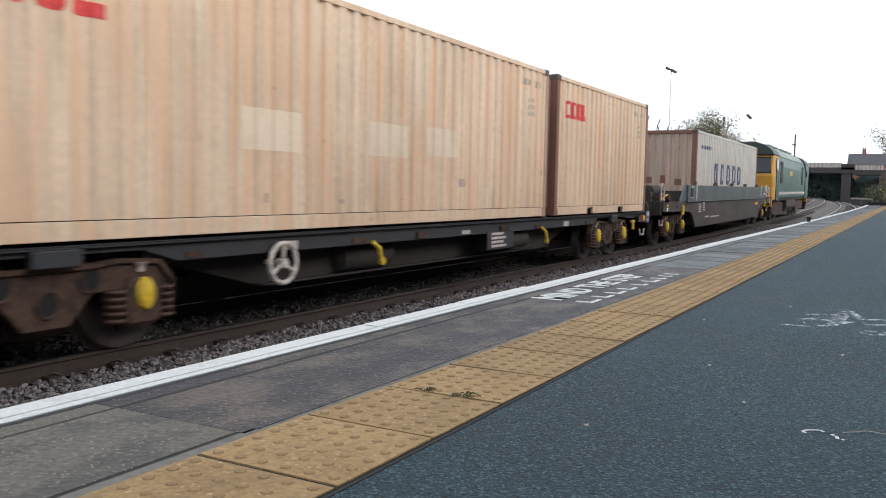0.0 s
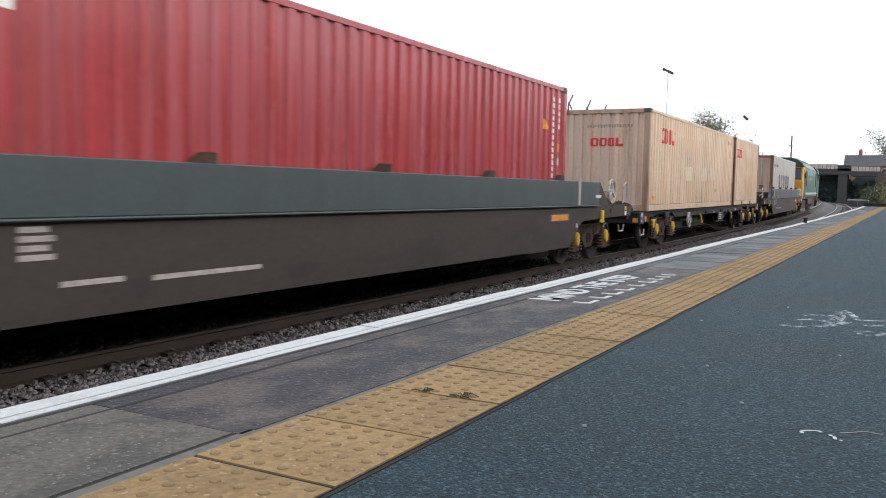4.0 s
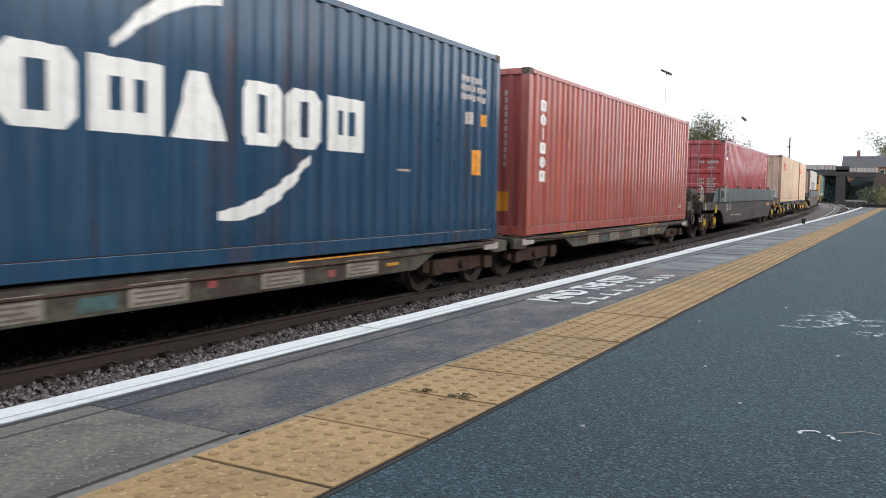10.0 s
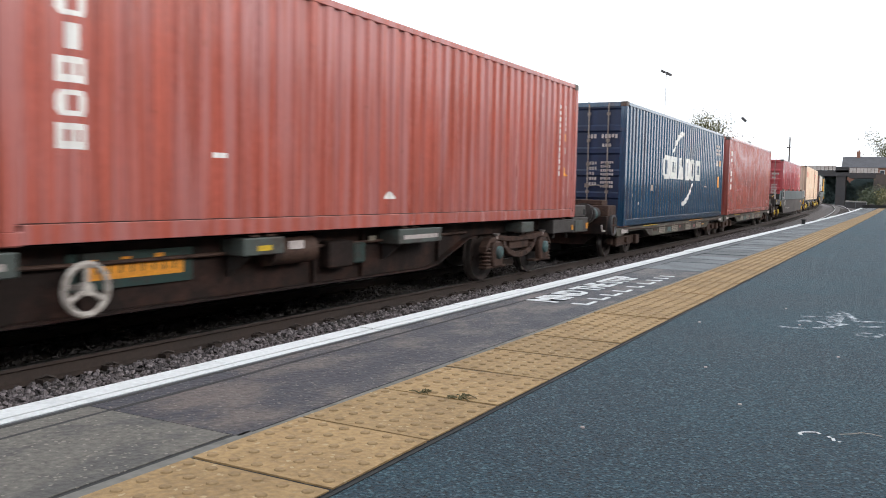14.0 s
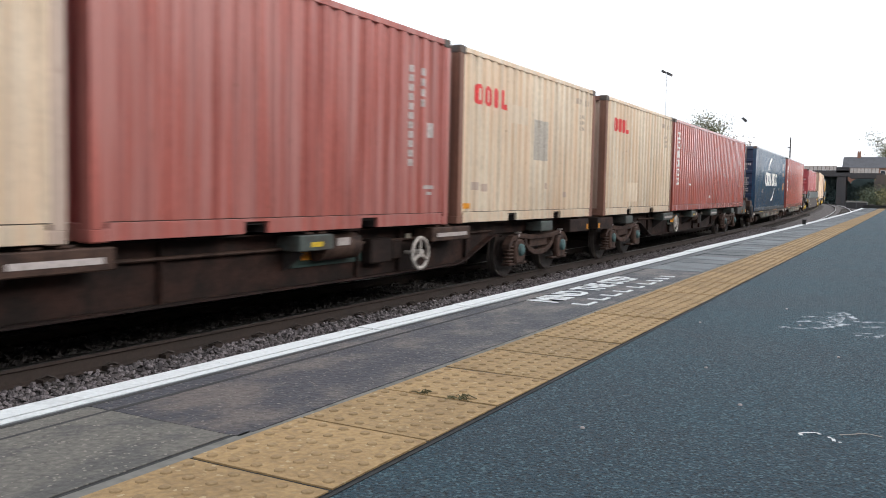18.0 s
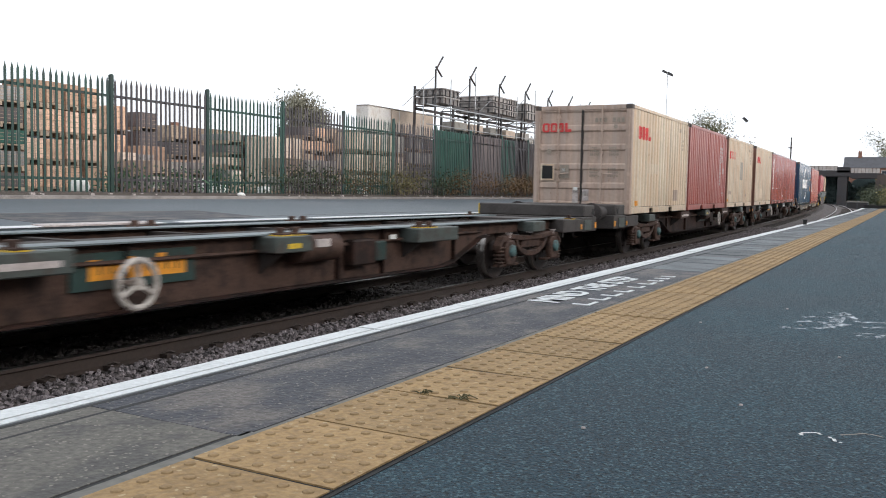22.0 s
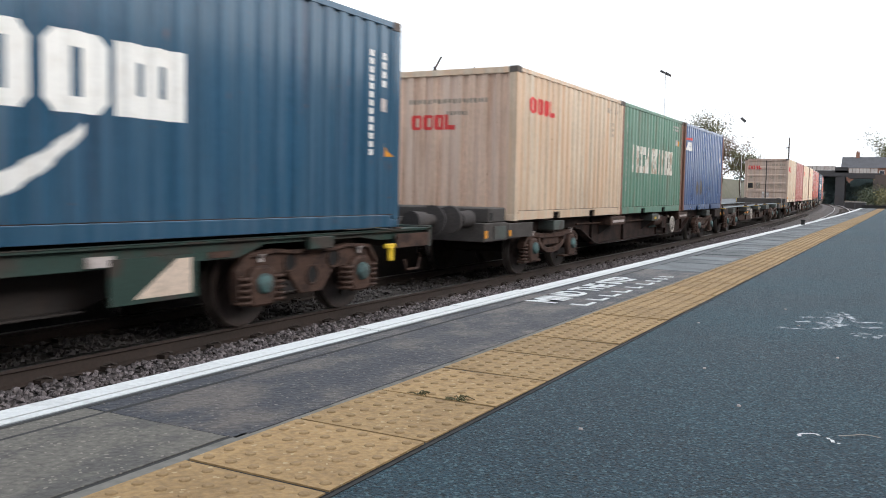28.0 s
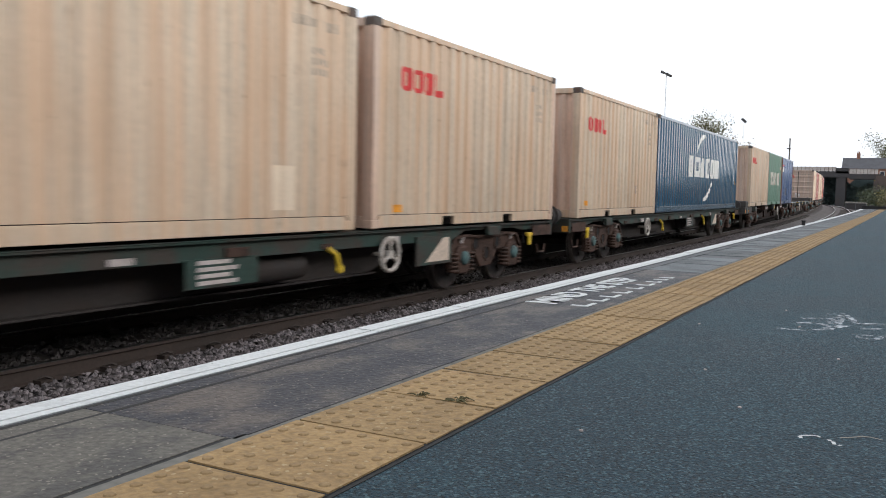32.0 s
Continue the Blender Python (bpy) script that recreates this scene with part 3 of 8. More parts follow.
def tactile_tile():
    sh = Shape().box(-0.1925, 0.1925, 0.0065, 0.3935, -0.03, 0.004)
    for i in range(6):
        for j in range(6):
            x, y = -0.194 + 0.388 * (i + 0.5) / 6, 0.003 + 0.394 * (j + 0.5) / 6
            sh.turned((x, y, 0.004), "z", [(0.0, 0.0135), (0.003, 0.0115), (0.0045, 0.007)], 10)
    return sh


tile = tactile_tile().mesh("tactile_tile", M["tactile"], 0, True)
tile.materials.append(M["blister"])
tile.polygons.foreach_set("material_index", [0] * 6 + [1] * (len(tile.polygons) - 6))
for k in range(-8, 151):
    s = 1.3818 + 0.4 * k
    p = along(s + 0.2, (TL + TR) / 2)
    ob = part("tactile_tile", tile, None, platform)
    ob.matrix_basis = pose(p.x, p.y - 0.2, rng.uniform(-0.0015, 0.0015), rng.uniform(-0.25, 0.25), rng.uniform(-0.25, 0.25), 0.2 * heading(s))
lay("tile_bed", "groove", TL, TR, -3, S_END, -0.012, 0.0005)

# painted words on the platform, read from the platform side
words = bpy.data.curves.new("painted_words", "FONT")
words.body, words.size, words.extrude = "MIND THE STEP", 0.245, 0.001
words.offset = 0.008
words.align_x, words.align_y = "LEFT", "BOTTOM"
words.materials.append(M["white_paint"])
ob = part("painted_words", words, None, platform, "worn white painted words", pose(-1.635, 4.42, 0.003, 0, 0, 90))
ob.scale = (1.0, 1.0, 1)
for a, b in ((4.45, 4.62), (4.72, 4.86), (4.95, 5.1), (5.2, 5.34), (5.5, 5.6), (5.75, 5.9), (6.0, 6.08), (6.2, 6.26), (6.38, 6.44)):
    part("painted_bar", Shape().box(-1.525, -1.50, a, b, 0.0, 0.003).box(-1.60, -1.525, a, a + 0.035, 0.0, 0.003), M["white_paint"], platform, "faded painted bar")


def streaks(name, lines, w, mt, label):
    """Thin chalky strokes lying on the asphalt."""
    sh = Shape()
    for pts in lines:
        for (x0, y0), (x1, y1) in zip(pts, pts[1:]):
            d = Vector((x1 - x0, y1 - y0, 0)).normalized()
            nx, ny = -d.y * w / 2, d.x * w / 2
            sh.quad((x0 - nx, y0 - ny, 0.0), (x1 - nx, y1 - ny, 0.0), (x1 + nx, y1 + ny, 0.0), (x0 + nx, y0 + ny, 0.0))
    return part(name, sh, M[mt], platform, label)


def chalk_material():
    """Thin smeared paint, worn through to the asphalt."""
    m = material("thin_smeared_paint", (0.52, 0.58, 0.62), 0.8)
    n, l = m.node_tree.nodes, m.node_tree.links
    co = n.new("ShaderNodeTexCoord")
    nz = n.new("ShaderNodeTexNoise")
    nz.inputs["Scale"].default_value, nz.inputs["Detail"].default_value = 26, 6
    l.new(co.outputs["Object"], nz.inputs["Vector"])
    mr = n.new("ShaderNodeMapRange")
    mr.inputs["From Min"].default_value, mr.inputs["From Max"].default_value, mr.inputs["To Max"].default_value = 0.40, 0.66, 0.85
    l.new(nz.outputs["Fac"], mr.inputs["Value"])
    l.new(mr.outputs["Result"], n["Principled BSDF"].inputs["Alpha"])
    return m


M["chalk"] = chalk_material()
streaks("paint_smear", [[(-0.273, 5.062), (-0.285, 4.79), (-0.310, 4.433)], [(-0.262, 5.0), (-0.262, 4.75), (-0.270, 4.5)], [(-0.290, 4.9), (-0.315, 4.65)]], 0.028, "chalk", "pale smear of paint")
streaks("paint_splash", [[(-0.514, 4.287), (-0.373, 4.321), (-0.298, 4.409), (-0.228, 4.6)], [(-0.435, 4.523), (-0.382, 4.599), (-0.282, 4.525)], [(-0.442, 4.726), (-0.344, 4.782), (-0.291, 4.781)], [(-0.362, 5.004), (-0.298, 5.025), (-0.26, 5.01)], [(-0.26, 5.01), (-0.193, 4.737), (-0.166, 4.704), (-0.063, 4.756)], [(-0.185, 4.574), (-0.134, 4.527), (-0.06, 4.581)]], 0.045, "chalk", "pale splash of paint")
streaks("chalk_loop", [[(-0.179, 4.286), (-0.142, 4.325), (-0.104, 4.321)], [(-0.17, 4.244), (-0.122, 4.205), (-0.085, 4.214), (-0.066, 4.348), (-0.055, 4.325)]], 0.03, "chalk", "pale chalk loop")
streaks("chalk_mark", [[(-0.207, 2.356), (-0.214, 2.37), (-0.206, 2.387), (-0.176, 2.404), (-0.165, 2.391)], [(-0.145, 2.38), (-0.14, 2.367)], [(-0.134, 2.367), (-0.129, 2.341)], [(-0.12, 2.341), (-0.113, 2.338)]], 0.009, "white_paint", "white chalk mark")
streaks("dry_stalk", [[(-0.121, 2.415), (-0.093, 2.437), (-0.072, 2.463), (-0.05, 2.465), (-0.023, 2.453)]], 0.006, "plate_pale", "dry pinkish stalk")
streaks("crack", [[(-1.62, 3.35), (-1.55, 3.37), (-1.5, 3.34)], [(-1.75, 4.02), (-1.68, 4.05)], [(-1.6, 2.6), (-1.5, 2.63), (-1.45, 2.62)]], 0.005, "groove", "hairline crack")
specks = Shape()
for x, y in ((-0.715, 2.109), (-0.55, 5.0), (-0.42, 4.4), (-0.85, 4.2), (-0.2, 3.6), (0.1, 3.3), (-0.6, 3.1), (-0.4, 2.6), (-0.75, 1.35)):
    specks.cyl((x, y, 0.001), "z", 0.006, 0.004, 5)
tagged(new("litter_specks", specks.mesh("litter_specks", M["label_pale"])), "small pale specks lying on asphalt", "litter", "", "stuff")

weeds = Shape()
for cx, cy, n, spread in ((-1.25, 2.20, 9, 0.045), (-1.125, 2.20, 16, 0.055)):
    for _ in range(n):
        a, r = rng.uniform(0, 6.28), rng.uniform(0.3, 1) * spread
        x, y = cx + rng.uniform(-0.01, 0.01), cy + rng.uniform(-0.01, 0.01)
        weeds.tube([(x, y, 0.0), (x + r * 0.5 * math.cos(a), y + r * 0.5 * math.sin(a), rng.uniform(0.005, 0.018)), (x + r * math.cos(a), y + r * math.sin(a), 0.006)], 0.0025, 4, 0.001)
tagged(new("weeds", weeds.mesh("weeds", M["weed"])), "small dry weeds growing in paving joints", "weeds", "", "stuff")

post = thing("marker_post", "small dark post at the platform edge", "post", at=Matrix.Translation(along(20.9, EDGE + 0.07)))
part("stem", Shape().cyl((0, 0, 0.05), "z", 0.04, 0.10, 8).cyl((0, 0, 0.105), "z", 0.055, 0.02, 8), M["groove"], post)

# rails and sleepers
for lat, label in ((FAR_LAT, "rusty rail of the far track with polished head"), (NEAR_LAT, "rusty rail of the near track with polished head")):
    for sx in (-1, 1):
        c = lat + sx * 0.7535
        rail = tagged(new("rail", sweep(Shape(), [(c + x, RAIL + z) for x, z in ((-0.07, -0.16), (0.07, -0.16), (0.07, -0.148), (0.012, -0.13), (0.01, -0.045), (0.035, -0.032), (0.035, -0.006), (-0.035, -0.006), (-0.035, -0.032), (-0.01, -0.045), (-0.012, -0.13), (-0.07, -0.148))], -25, 330, 4, True).mesh("rail", M["rail"])), label, "rail", "rails", "structure")
        part("rail_head", sweep(Shape(), [(c + x, RAIL + z) for x, z in ((-0.033, -0.006), (0.033, -0.006), (0.026, 0.0), (-0.026, 0.0))], -25, 330, 4, True), M["railhead"], rail)
sleepers = tagged(new("track_bed", Shape().box(FAR_LAT - 1.2, FAR_LAT + 1.2, -8.0, -7.8, -1.2, -1.05).mesh("track_bed", M["sleeper"])), "concrete sleepers with rail clips", "sleepers", "", "structure")
one = Shape().box(-1.27, 1.27, -0.13, 0.13, -0.2, 0.0).mesh("sleeper", M["sleeper"], 0.02)
clip = Shape()
for c in (-0.7535, 0.7535):
    for d in (-0.12, 0.12):
        clip.box(c + d - 0.05, c + d + 0.05, -0.07, 0.07, 0.0, 0.045)
        clip.tube([(c + d - 0.03, -0.05, 0.05), (c + d, 0, 0.07), (c + d + 0.03, 0.05, 0.05)], 0.012, 5)
clip = clip.mesh("rail_clip", M["rail"])
for lat, s0, s1 in ((FAR_LAT, -2.0, 75.0), (NEAR_LAT, 20.0, 130.0)):
    s = s0
    while s < s1:
        p = along(s, lat)
        m = pose(p.x, p.y, RAIL - 0.16 + p.z, 0, 0, heading(s))
        sl = part("sleeper", one, None, sleepers, at=m)
        if s < 40:
            part("rail_clip", clip, None, sl)
        s += 0.65


def stones(count, s0, s1, l0, l1, z0, z1, r0, r1, seed):
    """Loose broken stones, each a rough lump."""
    rg = np.random.default_rng(seed)
    base = np.array([(1, 0, -.3), (.3, .95, -.35), (-.8, .6, -.3), (-.8, -.6, -.35), (.3, -.95, -.3), (.5, .3, .6), (-.3, .5, .7), (-.35, -.45, .65), (.45, -.4, .6)])
    faces = np.array([(0, 1, 5), (1, 2, 6), (1, 6, 5), (2, 3, 7), (2, 7, 6), (3, 4, 8), (3, 8, 7), (4, 0, 5), (4, 5, 8), (5, 6, 7), (5, 7, 8)])
    v, f = [], []
    for i in range(count):
        s = s0 + (s1 - s0) * rg.random() ** 1.5
        lat = rg.uniform(l0, l1)
        r = rg.uniform(r0, r1)
        k = base * (1 + rg.uniform(-0.3, 0.3, base.shape)) * r * np.array([1, rg.uniform(0.7, 1.2), rg.uniform(0.6, 1.0)])
        a, b = rg.uniform(0, 6.28), rg.uniform(-0.7, 0.7)
        ca, sa, cb, sb = math.cos(a), math.sin(a), math.cos(b), math.sin(b)
        k = k @ np.array([(ca, sa, 0), (-sa, ca, 0), (0, 0, 1)]) @ np.array([(1, 0, 0), (0, cb, sb), (0, -sb, cb)])
        p = along(s, lat, rg.uniform(z0, z1))
        v.append(k + np.array(p))
        f.append(faces + 9 * i)
    sh = Shape()
    sh.v, sh.f = np.concatenate(v).tolist(), np.concatenate(f).tolist()
    return sh


def stone_material():
    m = material("broken_ballast_stone", (0.195, 0.168, 0.170), 0.9, 0, (0.10, 0.08, 0.076), 0.7, 9, (1, 1, 1), 0.25, 60, 0.2)
    n, l = m.node_tree.nodes, m.node_tree.links
    geo = n.new("ShaderNodeNewGeometry")
    mr = n.new("ShaderNodeMapRange")
    mr.inputs["To Min"].default_value, mr.inputs["To Max"].default_value = 0.35, 1.35
    l.new(geo.outputs["Random Per Island"], mr.inputs["Value"])
    sc = n.new("ShaderNodeVectorMath")
    sc.operation = "SCALE"
    bs = n["Principled BSDF"]
    l.new(bs.inputs["Base Color"].links[0].from_socket, sc.inputs[0])
    l.new(mr.outputs["Result"], sc.inputs["Scale"])
    l.new(sc.outputs[0], bs.inputs["Base Color"])
    return m


M["stone"] = stone_material()
tagged(new("ballast_stones", stones(34000, 1.5, 45, -6.1, -4.4, -1.06, -1.0, 0.014, 0.033, 3).mesh("ballast_stones", M["stone"])), "loose grey-brown ballast stones beside the rail", "ballast", "", "stuff")
tagged(new("ballast_stones", stones(6000, 1.5, 30, -7.6, -6.35, -1.06, -1.00, 0.02, 0.045, 4).mesh("ballast_stones", M["shaded_stone"])), "ballast stones between the rails, darkened for the train's shade", "ballast", "", "stuff")

tagged(new("ballast_stones", stones(3500, 1.5, 30, -8.38, -7.85, -1.06, -1.00, 0.02, 0.045, 6).mesh("ballast_stones", M["stone"])), "grey ballast stones below the opposite platform", "ballast", "", "stuff")

# ---- far platform ----
FE = -8.44
fp = Shape()
sweep(fp, [(FE - 0.05, -1.33), (FE - 0.05, 0.02), (FE, 0.02), (FE, 0.11), (-14.2, 0.34), (-14.2, -1.33)], -20, 90, 4, True)
far_platform = setting("far_platform", fp, "far_surface", "opposite platform of worn grey tarmac", "platform")


def far_z(lat):
    return 0.11 + (FE - lat) / 5.76 * 0.23


def far_lay(name, mt, l0, l1, s0, s1, lift, label=""):
    return part(name, sweep(Shape(), [(l0, far_z(l0)), (l1, far_z(l1)), (l1, far_z(l1) + lift), (l0, far_z(l0) + lift)], s0, s1, 3, True), M[mt], far_platform, label)


part("platform_face", sweep(Shape(), [(FE - 0.049, -1.3), (FE - 0.045, -1.3), (FE - 0.045, 0.02), (FE - 0.049, 0.02)], -20, 90, 4, True), M["soot"], far_platform, "sooty platform face")
far_lay("coping_band", "white_paint", FE + 0.01, FE - 0.20, 11.2, 90, 0.006, "white painted edge")
far_lay("coping_band", "white_paint", FE + 0.01, FE - 0.20, 8.3, 10.7, 0.008)
far_lay("coping_band", "white_paint", FE + 0.01, FE - 0.20, -20, 8.0, 0.006)
far_lay("coping_kerb", "label_pale", FE + 0.02, FE - 0.22, 6.2, 7.8, 0.02, "raised pale kerb piece")
far_lay("tarmac_patch", "asphalt_edge", -8.95, -10.4, 6.5, 10.5, 0.004, "brownish tarmac patch")
far_lay("tarmac_seam", "slab_dark", -9.1, -9.2, 8, 60, 0.003)
far_lay("kerb", "kerb_pale", -13.46, -13.6, -20, 34, 0.06, "low pale kerb by the fence")
yard = Shape()
sweep(yard, [(-14.2, -1.33), (-14.2, 0.36), (-60, 0.36), (-60, -1.33)], -30, 110, 10, True)
setting("yard_ground", yard, "yard", "concrete yard behind the fence", "ground")
verge = Shape()
sweep(verge, [(-13.62, 0.30), (-13.7, 0.345), (-14.3, 0.42), (-14.9, 0.44), (-15.0, 0.36)], -20, 90, 3, True)
setting("verge", verge, "verge", "strip of dead grass along the fence foot", "verge")
# ---- palisade fence ----
FX, FZ, FH, BAY = -14.5, 0.37, 2.4, 2.75
POST0 = 12.28
pale_shape = Shape()
pale_shape.prism([(-0.025, 0.0), (0.025, 0.0), (0.027, 0.012), (0.010, 0.022), (-0.010, 0.022), (-0.027, 0.012)], "z", 0.05, FH - 0.10)
pale_shape.add([(-0.025, 0, FH - 0.10), (0.025, 0, FH - 0.10), (0.0, 0.01, FH + 0.03), (0.027, 0.012, FH - 0.1), (-0.027, 0.012, FH - 0.1)], [(0, 1, 2), (1, 3, 2), (3, 4, 2), (4, 0, 2)])
pale_g, pale_d = pale_shape.mesh("pale", M["pale_green"]), pale_shape.mesh("pale", M["pale_dull"])
for bay in range(-4, 21):
    y0 = POST0 + BAY * bay
    green = bay in (-4, -3, -2, -1, 1, 3, 5, 9, 13)
    fence = thing("palisade_fence_bay", "green steel palisade fence bay with pointed pales" if green else "weathered grey-purple palisade fence bay with pointed pales", "fence", "bays of the palisade fence", at=pose(FX, y0, FZ))
    part("post", Shape().box(-0.07, 0.0, -0.04, 0.04, -0.1, FH + 0.06).prism([(-0.04, FH + 0.06), (0.04, FH + 0.06), (0.0, FH + 0.09)], "x", -0.07, 0.0), M["pale_green"], fence)
    for z in (0.32, FH - 0.36):
        part("fence_rail", Shape().box(-0.06, -0.015, 0.06, BAY - 0.06, z - 0.025, z + 0.025), M["pale_green" if green else "pale_dull"], fence)
    n = 20
    for i in range(n):
        y = 0.10 + (BAY - 0.20) * i / (n - 1)
        part("pale", pale_g if green else pale_d, None, fence, at=pose(0, y, rng.uniform(-0.012, 0.012), rng.uniform(-0.6, 0.6), 0, 90))
    if bay >= 5:
        mt = "sheet_green" if bay in (5, 7, 9, 13, 16) else "sheet_dull"
        w = BAY if bay != 7 else BAY * 0.5
        face = -0.14 if bay == 5 else 0.026 if bay == 9 else -0.035
        part("backing_sheet", Shape().box(face, face + 0.02, 0.03, w - 0.03, 0.12 if bay > 5 else 0.35, FH - 0.06), M[mt], fence, "green backing sheet" if mt == "sheet_green" else "dark weathered backing sheet")

# tall posts with forked arms behind the fence
for k in range(0, 14):
    y = 27.34 + BAY * k
    mast = thing("forked_fence_post", "tall dark post with forked barbed-wire arms", "fence post", "forked posts behind the fence", at=pose(-15.3, y, 0.36))
    part("shaft", Shape().box(-0.026, 0.026, -0.026, 0.026, -0.05, 4.62), M["dark_steel"], mast)
    part("arm", Shape().tube([(0, 0, 4.6), (0.1, 0.35, 5.12)], 0.034, 6), M["dark_steel"], mast)
    part("arm", Shape().tube([(0, 0, 4.72), (0.05, 0.38, 4.40)], 0.034, 6), M["dark_steel"], mast)
    part("stay", Shape().tube([(0, 0, 4.4), (-0.6, -1.3, 3.2)], 0.012, 5), M["steel_grey"], mast)
for z, r in ((3.05, 0.035), (3.42, 0.03), (2.72, 0.02)):
    rail = tagged(new("scaffold_tube", Shape().tube([(-15.22, 26.6, z + 0.36 - 0.12), (-15.22, 64, z + 0.36)], r, 6).mesh("scaffold_tube", M["steel_grey"])), "long galvanised scaffold tube on the forked posts", "scaffold", "", "")
for k in range(18):
    y = 27.0 + 2.1 * k
    st = thing("scaffold_upright", "slim galvanised scaffold upright behind the fence", "scaffold", "scaffold uprights", at=pose(-15.6, y, 0.36))
    part("tube", Shape().cyl((0, 0, 2.0 + 0.25 * (k % 3)), "z", 0.02, 4.0 + 0.5 * (k % 3), 6).cyl((0, 0, 0.02), "z", 0.07, 0.04, 8), M["steel_grey"], st)


# ---- stacks in the yard ----
def stack(label, x, y, w, d, h, mts, cols, rows_n, z=0.36, group="stacks in the yard"):
    """Strapped packs piled on pallets."""
    st = thing("pallet_stack", label, "stack of pallets", group, at=pose(x, y, z))
    rw, rh = d / cols, h / rows_n
    for i in range(cols):
        for j in range(rows_n):
            g = rng.uniform(0.0, 0.07)
            y0, y1, z0, z1 = i * rw + 0.03 + g / 2, (i + 1) * rw - 0.03 - g, j * rh + 0.13, (j + 1) * rh - 0.02 - rng.uniform(0, 0.05)
            pk = part("pack", Shape().box(-w / 2, w / 2, y0, y1, z0, z1), M[mts[(i * 3 + j * 2 + i * j) % len(mts)]], st, bevel=0.012)
            n = max(2, round((y1 - y0) / 0.22))
            if mts == ("cream_wrap",):
                n = 1
            for k in range(1, n):
                yy = y0 + (y1 - y0) * k / n
                part("strap", Shape().box(w / 2, w / 2 + 0.006, yy - 0.008, yy + 0.008, z0, z1), M["sheet_dull"], pk)
            for k in range(1, 4 if n > 1 else 1):
                part("course_joint", Shape().box(w / 2, w / 2 + 0.004, y0, y1, z0 + (z1 - z0) * k / 4 - 0.006, z0 + (z1 - z0) * k / 4 + 0.006), M["timber"], pk)
            part("pallet", Shape().box(-w / 2, w / 2, y0, y1, j * rh + 0.09, j * rh + 0.125).box(-w / 2, w / 2, y0, y0 + 0.09, j * rh, j * rh + 0.09).box(
                -w / 2, w / 2, y1 - 0.09, y1, j * rh, j * rh + 0.09), M["timber"], pk)
    return st


BRICK, GREY, MIXED = ("orange_brick", "cream_wrap", "orange_brick"), ("grey_block", "crate", "timber"), ("timber", "orange_brick", "grey_block", "crate", "cream_wrap")
stack("stack of grey block packs", -19.0, 7.6, 1.2, 4.2, 2.3, GREY, 4, 3)
stack("rusty red stack of packs", -20.5, 13.1, 1.2, 1.0, 2.3, ("orange_brick", "timber"), 1, 3)
stack("dark slatted stack of crates and timber", -19.0, 12.35, 1.2, 0.75, 2.5, ("sheet_dull", "sheet_green", "crate"), 1, 5)
stack("tall stack of pale orange brick packs", -19.0, 13.15, 0.9, 2.2, 2.75, ("orange_brick", "peach_brick", "peach_brick"), 4, 4)
stack("bright orange brick packs in the yard", -24.0, 19.7, 1.4, 0.7, 2.9, ("orange_brick",), 1, 3)
stack("tall narrow dark box stack", -24.0, 20.9, 1.2, 0.9, 2.8, ("sheet_dull", "crate"), 1, 4)
stack("small stack of orange bricks", -23.0, 20.2, 1.2, 1.0, 1.55, ("orange_brick",), 1, 2)
stack("low row of mixed packs", -22.0, 16.4, 1.2, 3.4, 1.25, MIXED, 5, 2)
stack("low row of grey lattice packs", -20.5, 18.2, 1.2, 3.2, 1.0, GREY, 4, 2)
stack("brown timber stack in the yard", -26.0, 24.2, 1.4, 4.0, 2.6, ("timber", "sheet_dull", "orange_brick"), 4, 4)
stack("stack of dark and pale packs", -20.0, 20.9, 1.2, 1.8, 2.0, ("sheet_dull", "cream_wrap", "crate"), 2, 5)
stack("stack of pale boards and packs", -18.6, 21.6, 1.2, 1.5, 1.9, ("cream_wrap", "timber", "cream_wrap"), 3, 1)
stack("stack of rusty orange packs", -19.0, 23.6, 1.2, 2.7, 2.4, ("orange_brick", "timber", "sheet_dull"), 4, 5)
stack("low grey lattice stack by the fence", -16.6, 19.9, 1.0, 2.6, 1.15, GREY, 3, 2)
stack("stack of grey and brown packs", -20.0, 26.6, 1.2, 3.6, 2.6, MIXED, 5, 5)
stack("stack of pale packs on pallets", -18.0, 25.4, 1.2, 3.3, 2.3, ("cream_wrap", "grey_block"), 6, 3)
stack("tall stack of dark crates and timber", -18.3, 27.0, 0.6, 5.1, 2.42, ("crate", "timber", "sheet_dull", "grey_block"), 5, 4)
for k in range(3):
    bx = thing("wrapped_load", "pale wrapped load standing on stacked crates", "wrapped load", "wrapped loads on the crates", at=pose(-18.3, 27.02 + 1.7 * k, 2.78))
    part("wrapping", Shape().box(-0.3, 0.3, 0.03, 1.64, 0.0, 0.98), M["white_wrap" if k == 0 else "cream_wrap"], bx, bevel=0.04)
    part("fold", Shape().box(0.3, 0.306, 0.5, 0.56, 0.03, 0.94), M["white_wrap"], bx)
    part("top_sheet", Shape().box(-0.32, 0.32, 0.01, 1.66, 0.98, 1.0), M["white_wrap"], bx)
stack("long stack of grey packs", -17.5, 33.0, 1.2, 8.5, 3.0, GREY, 9, 5)
stack("long stack of brown packs", -17.5, 42.0, 1.2, 9.0, 3.1, MIXED, 9, 5)
stack("high stack of brown crates", -18.5, 52.0, 1.2, 4.0, 4.0, ("crate", "timber"), 4, 5)
stack("high stack of grey packs", -18.5, 57.0, 1.2, 8.0, 3.6, GREY, 7, 5)
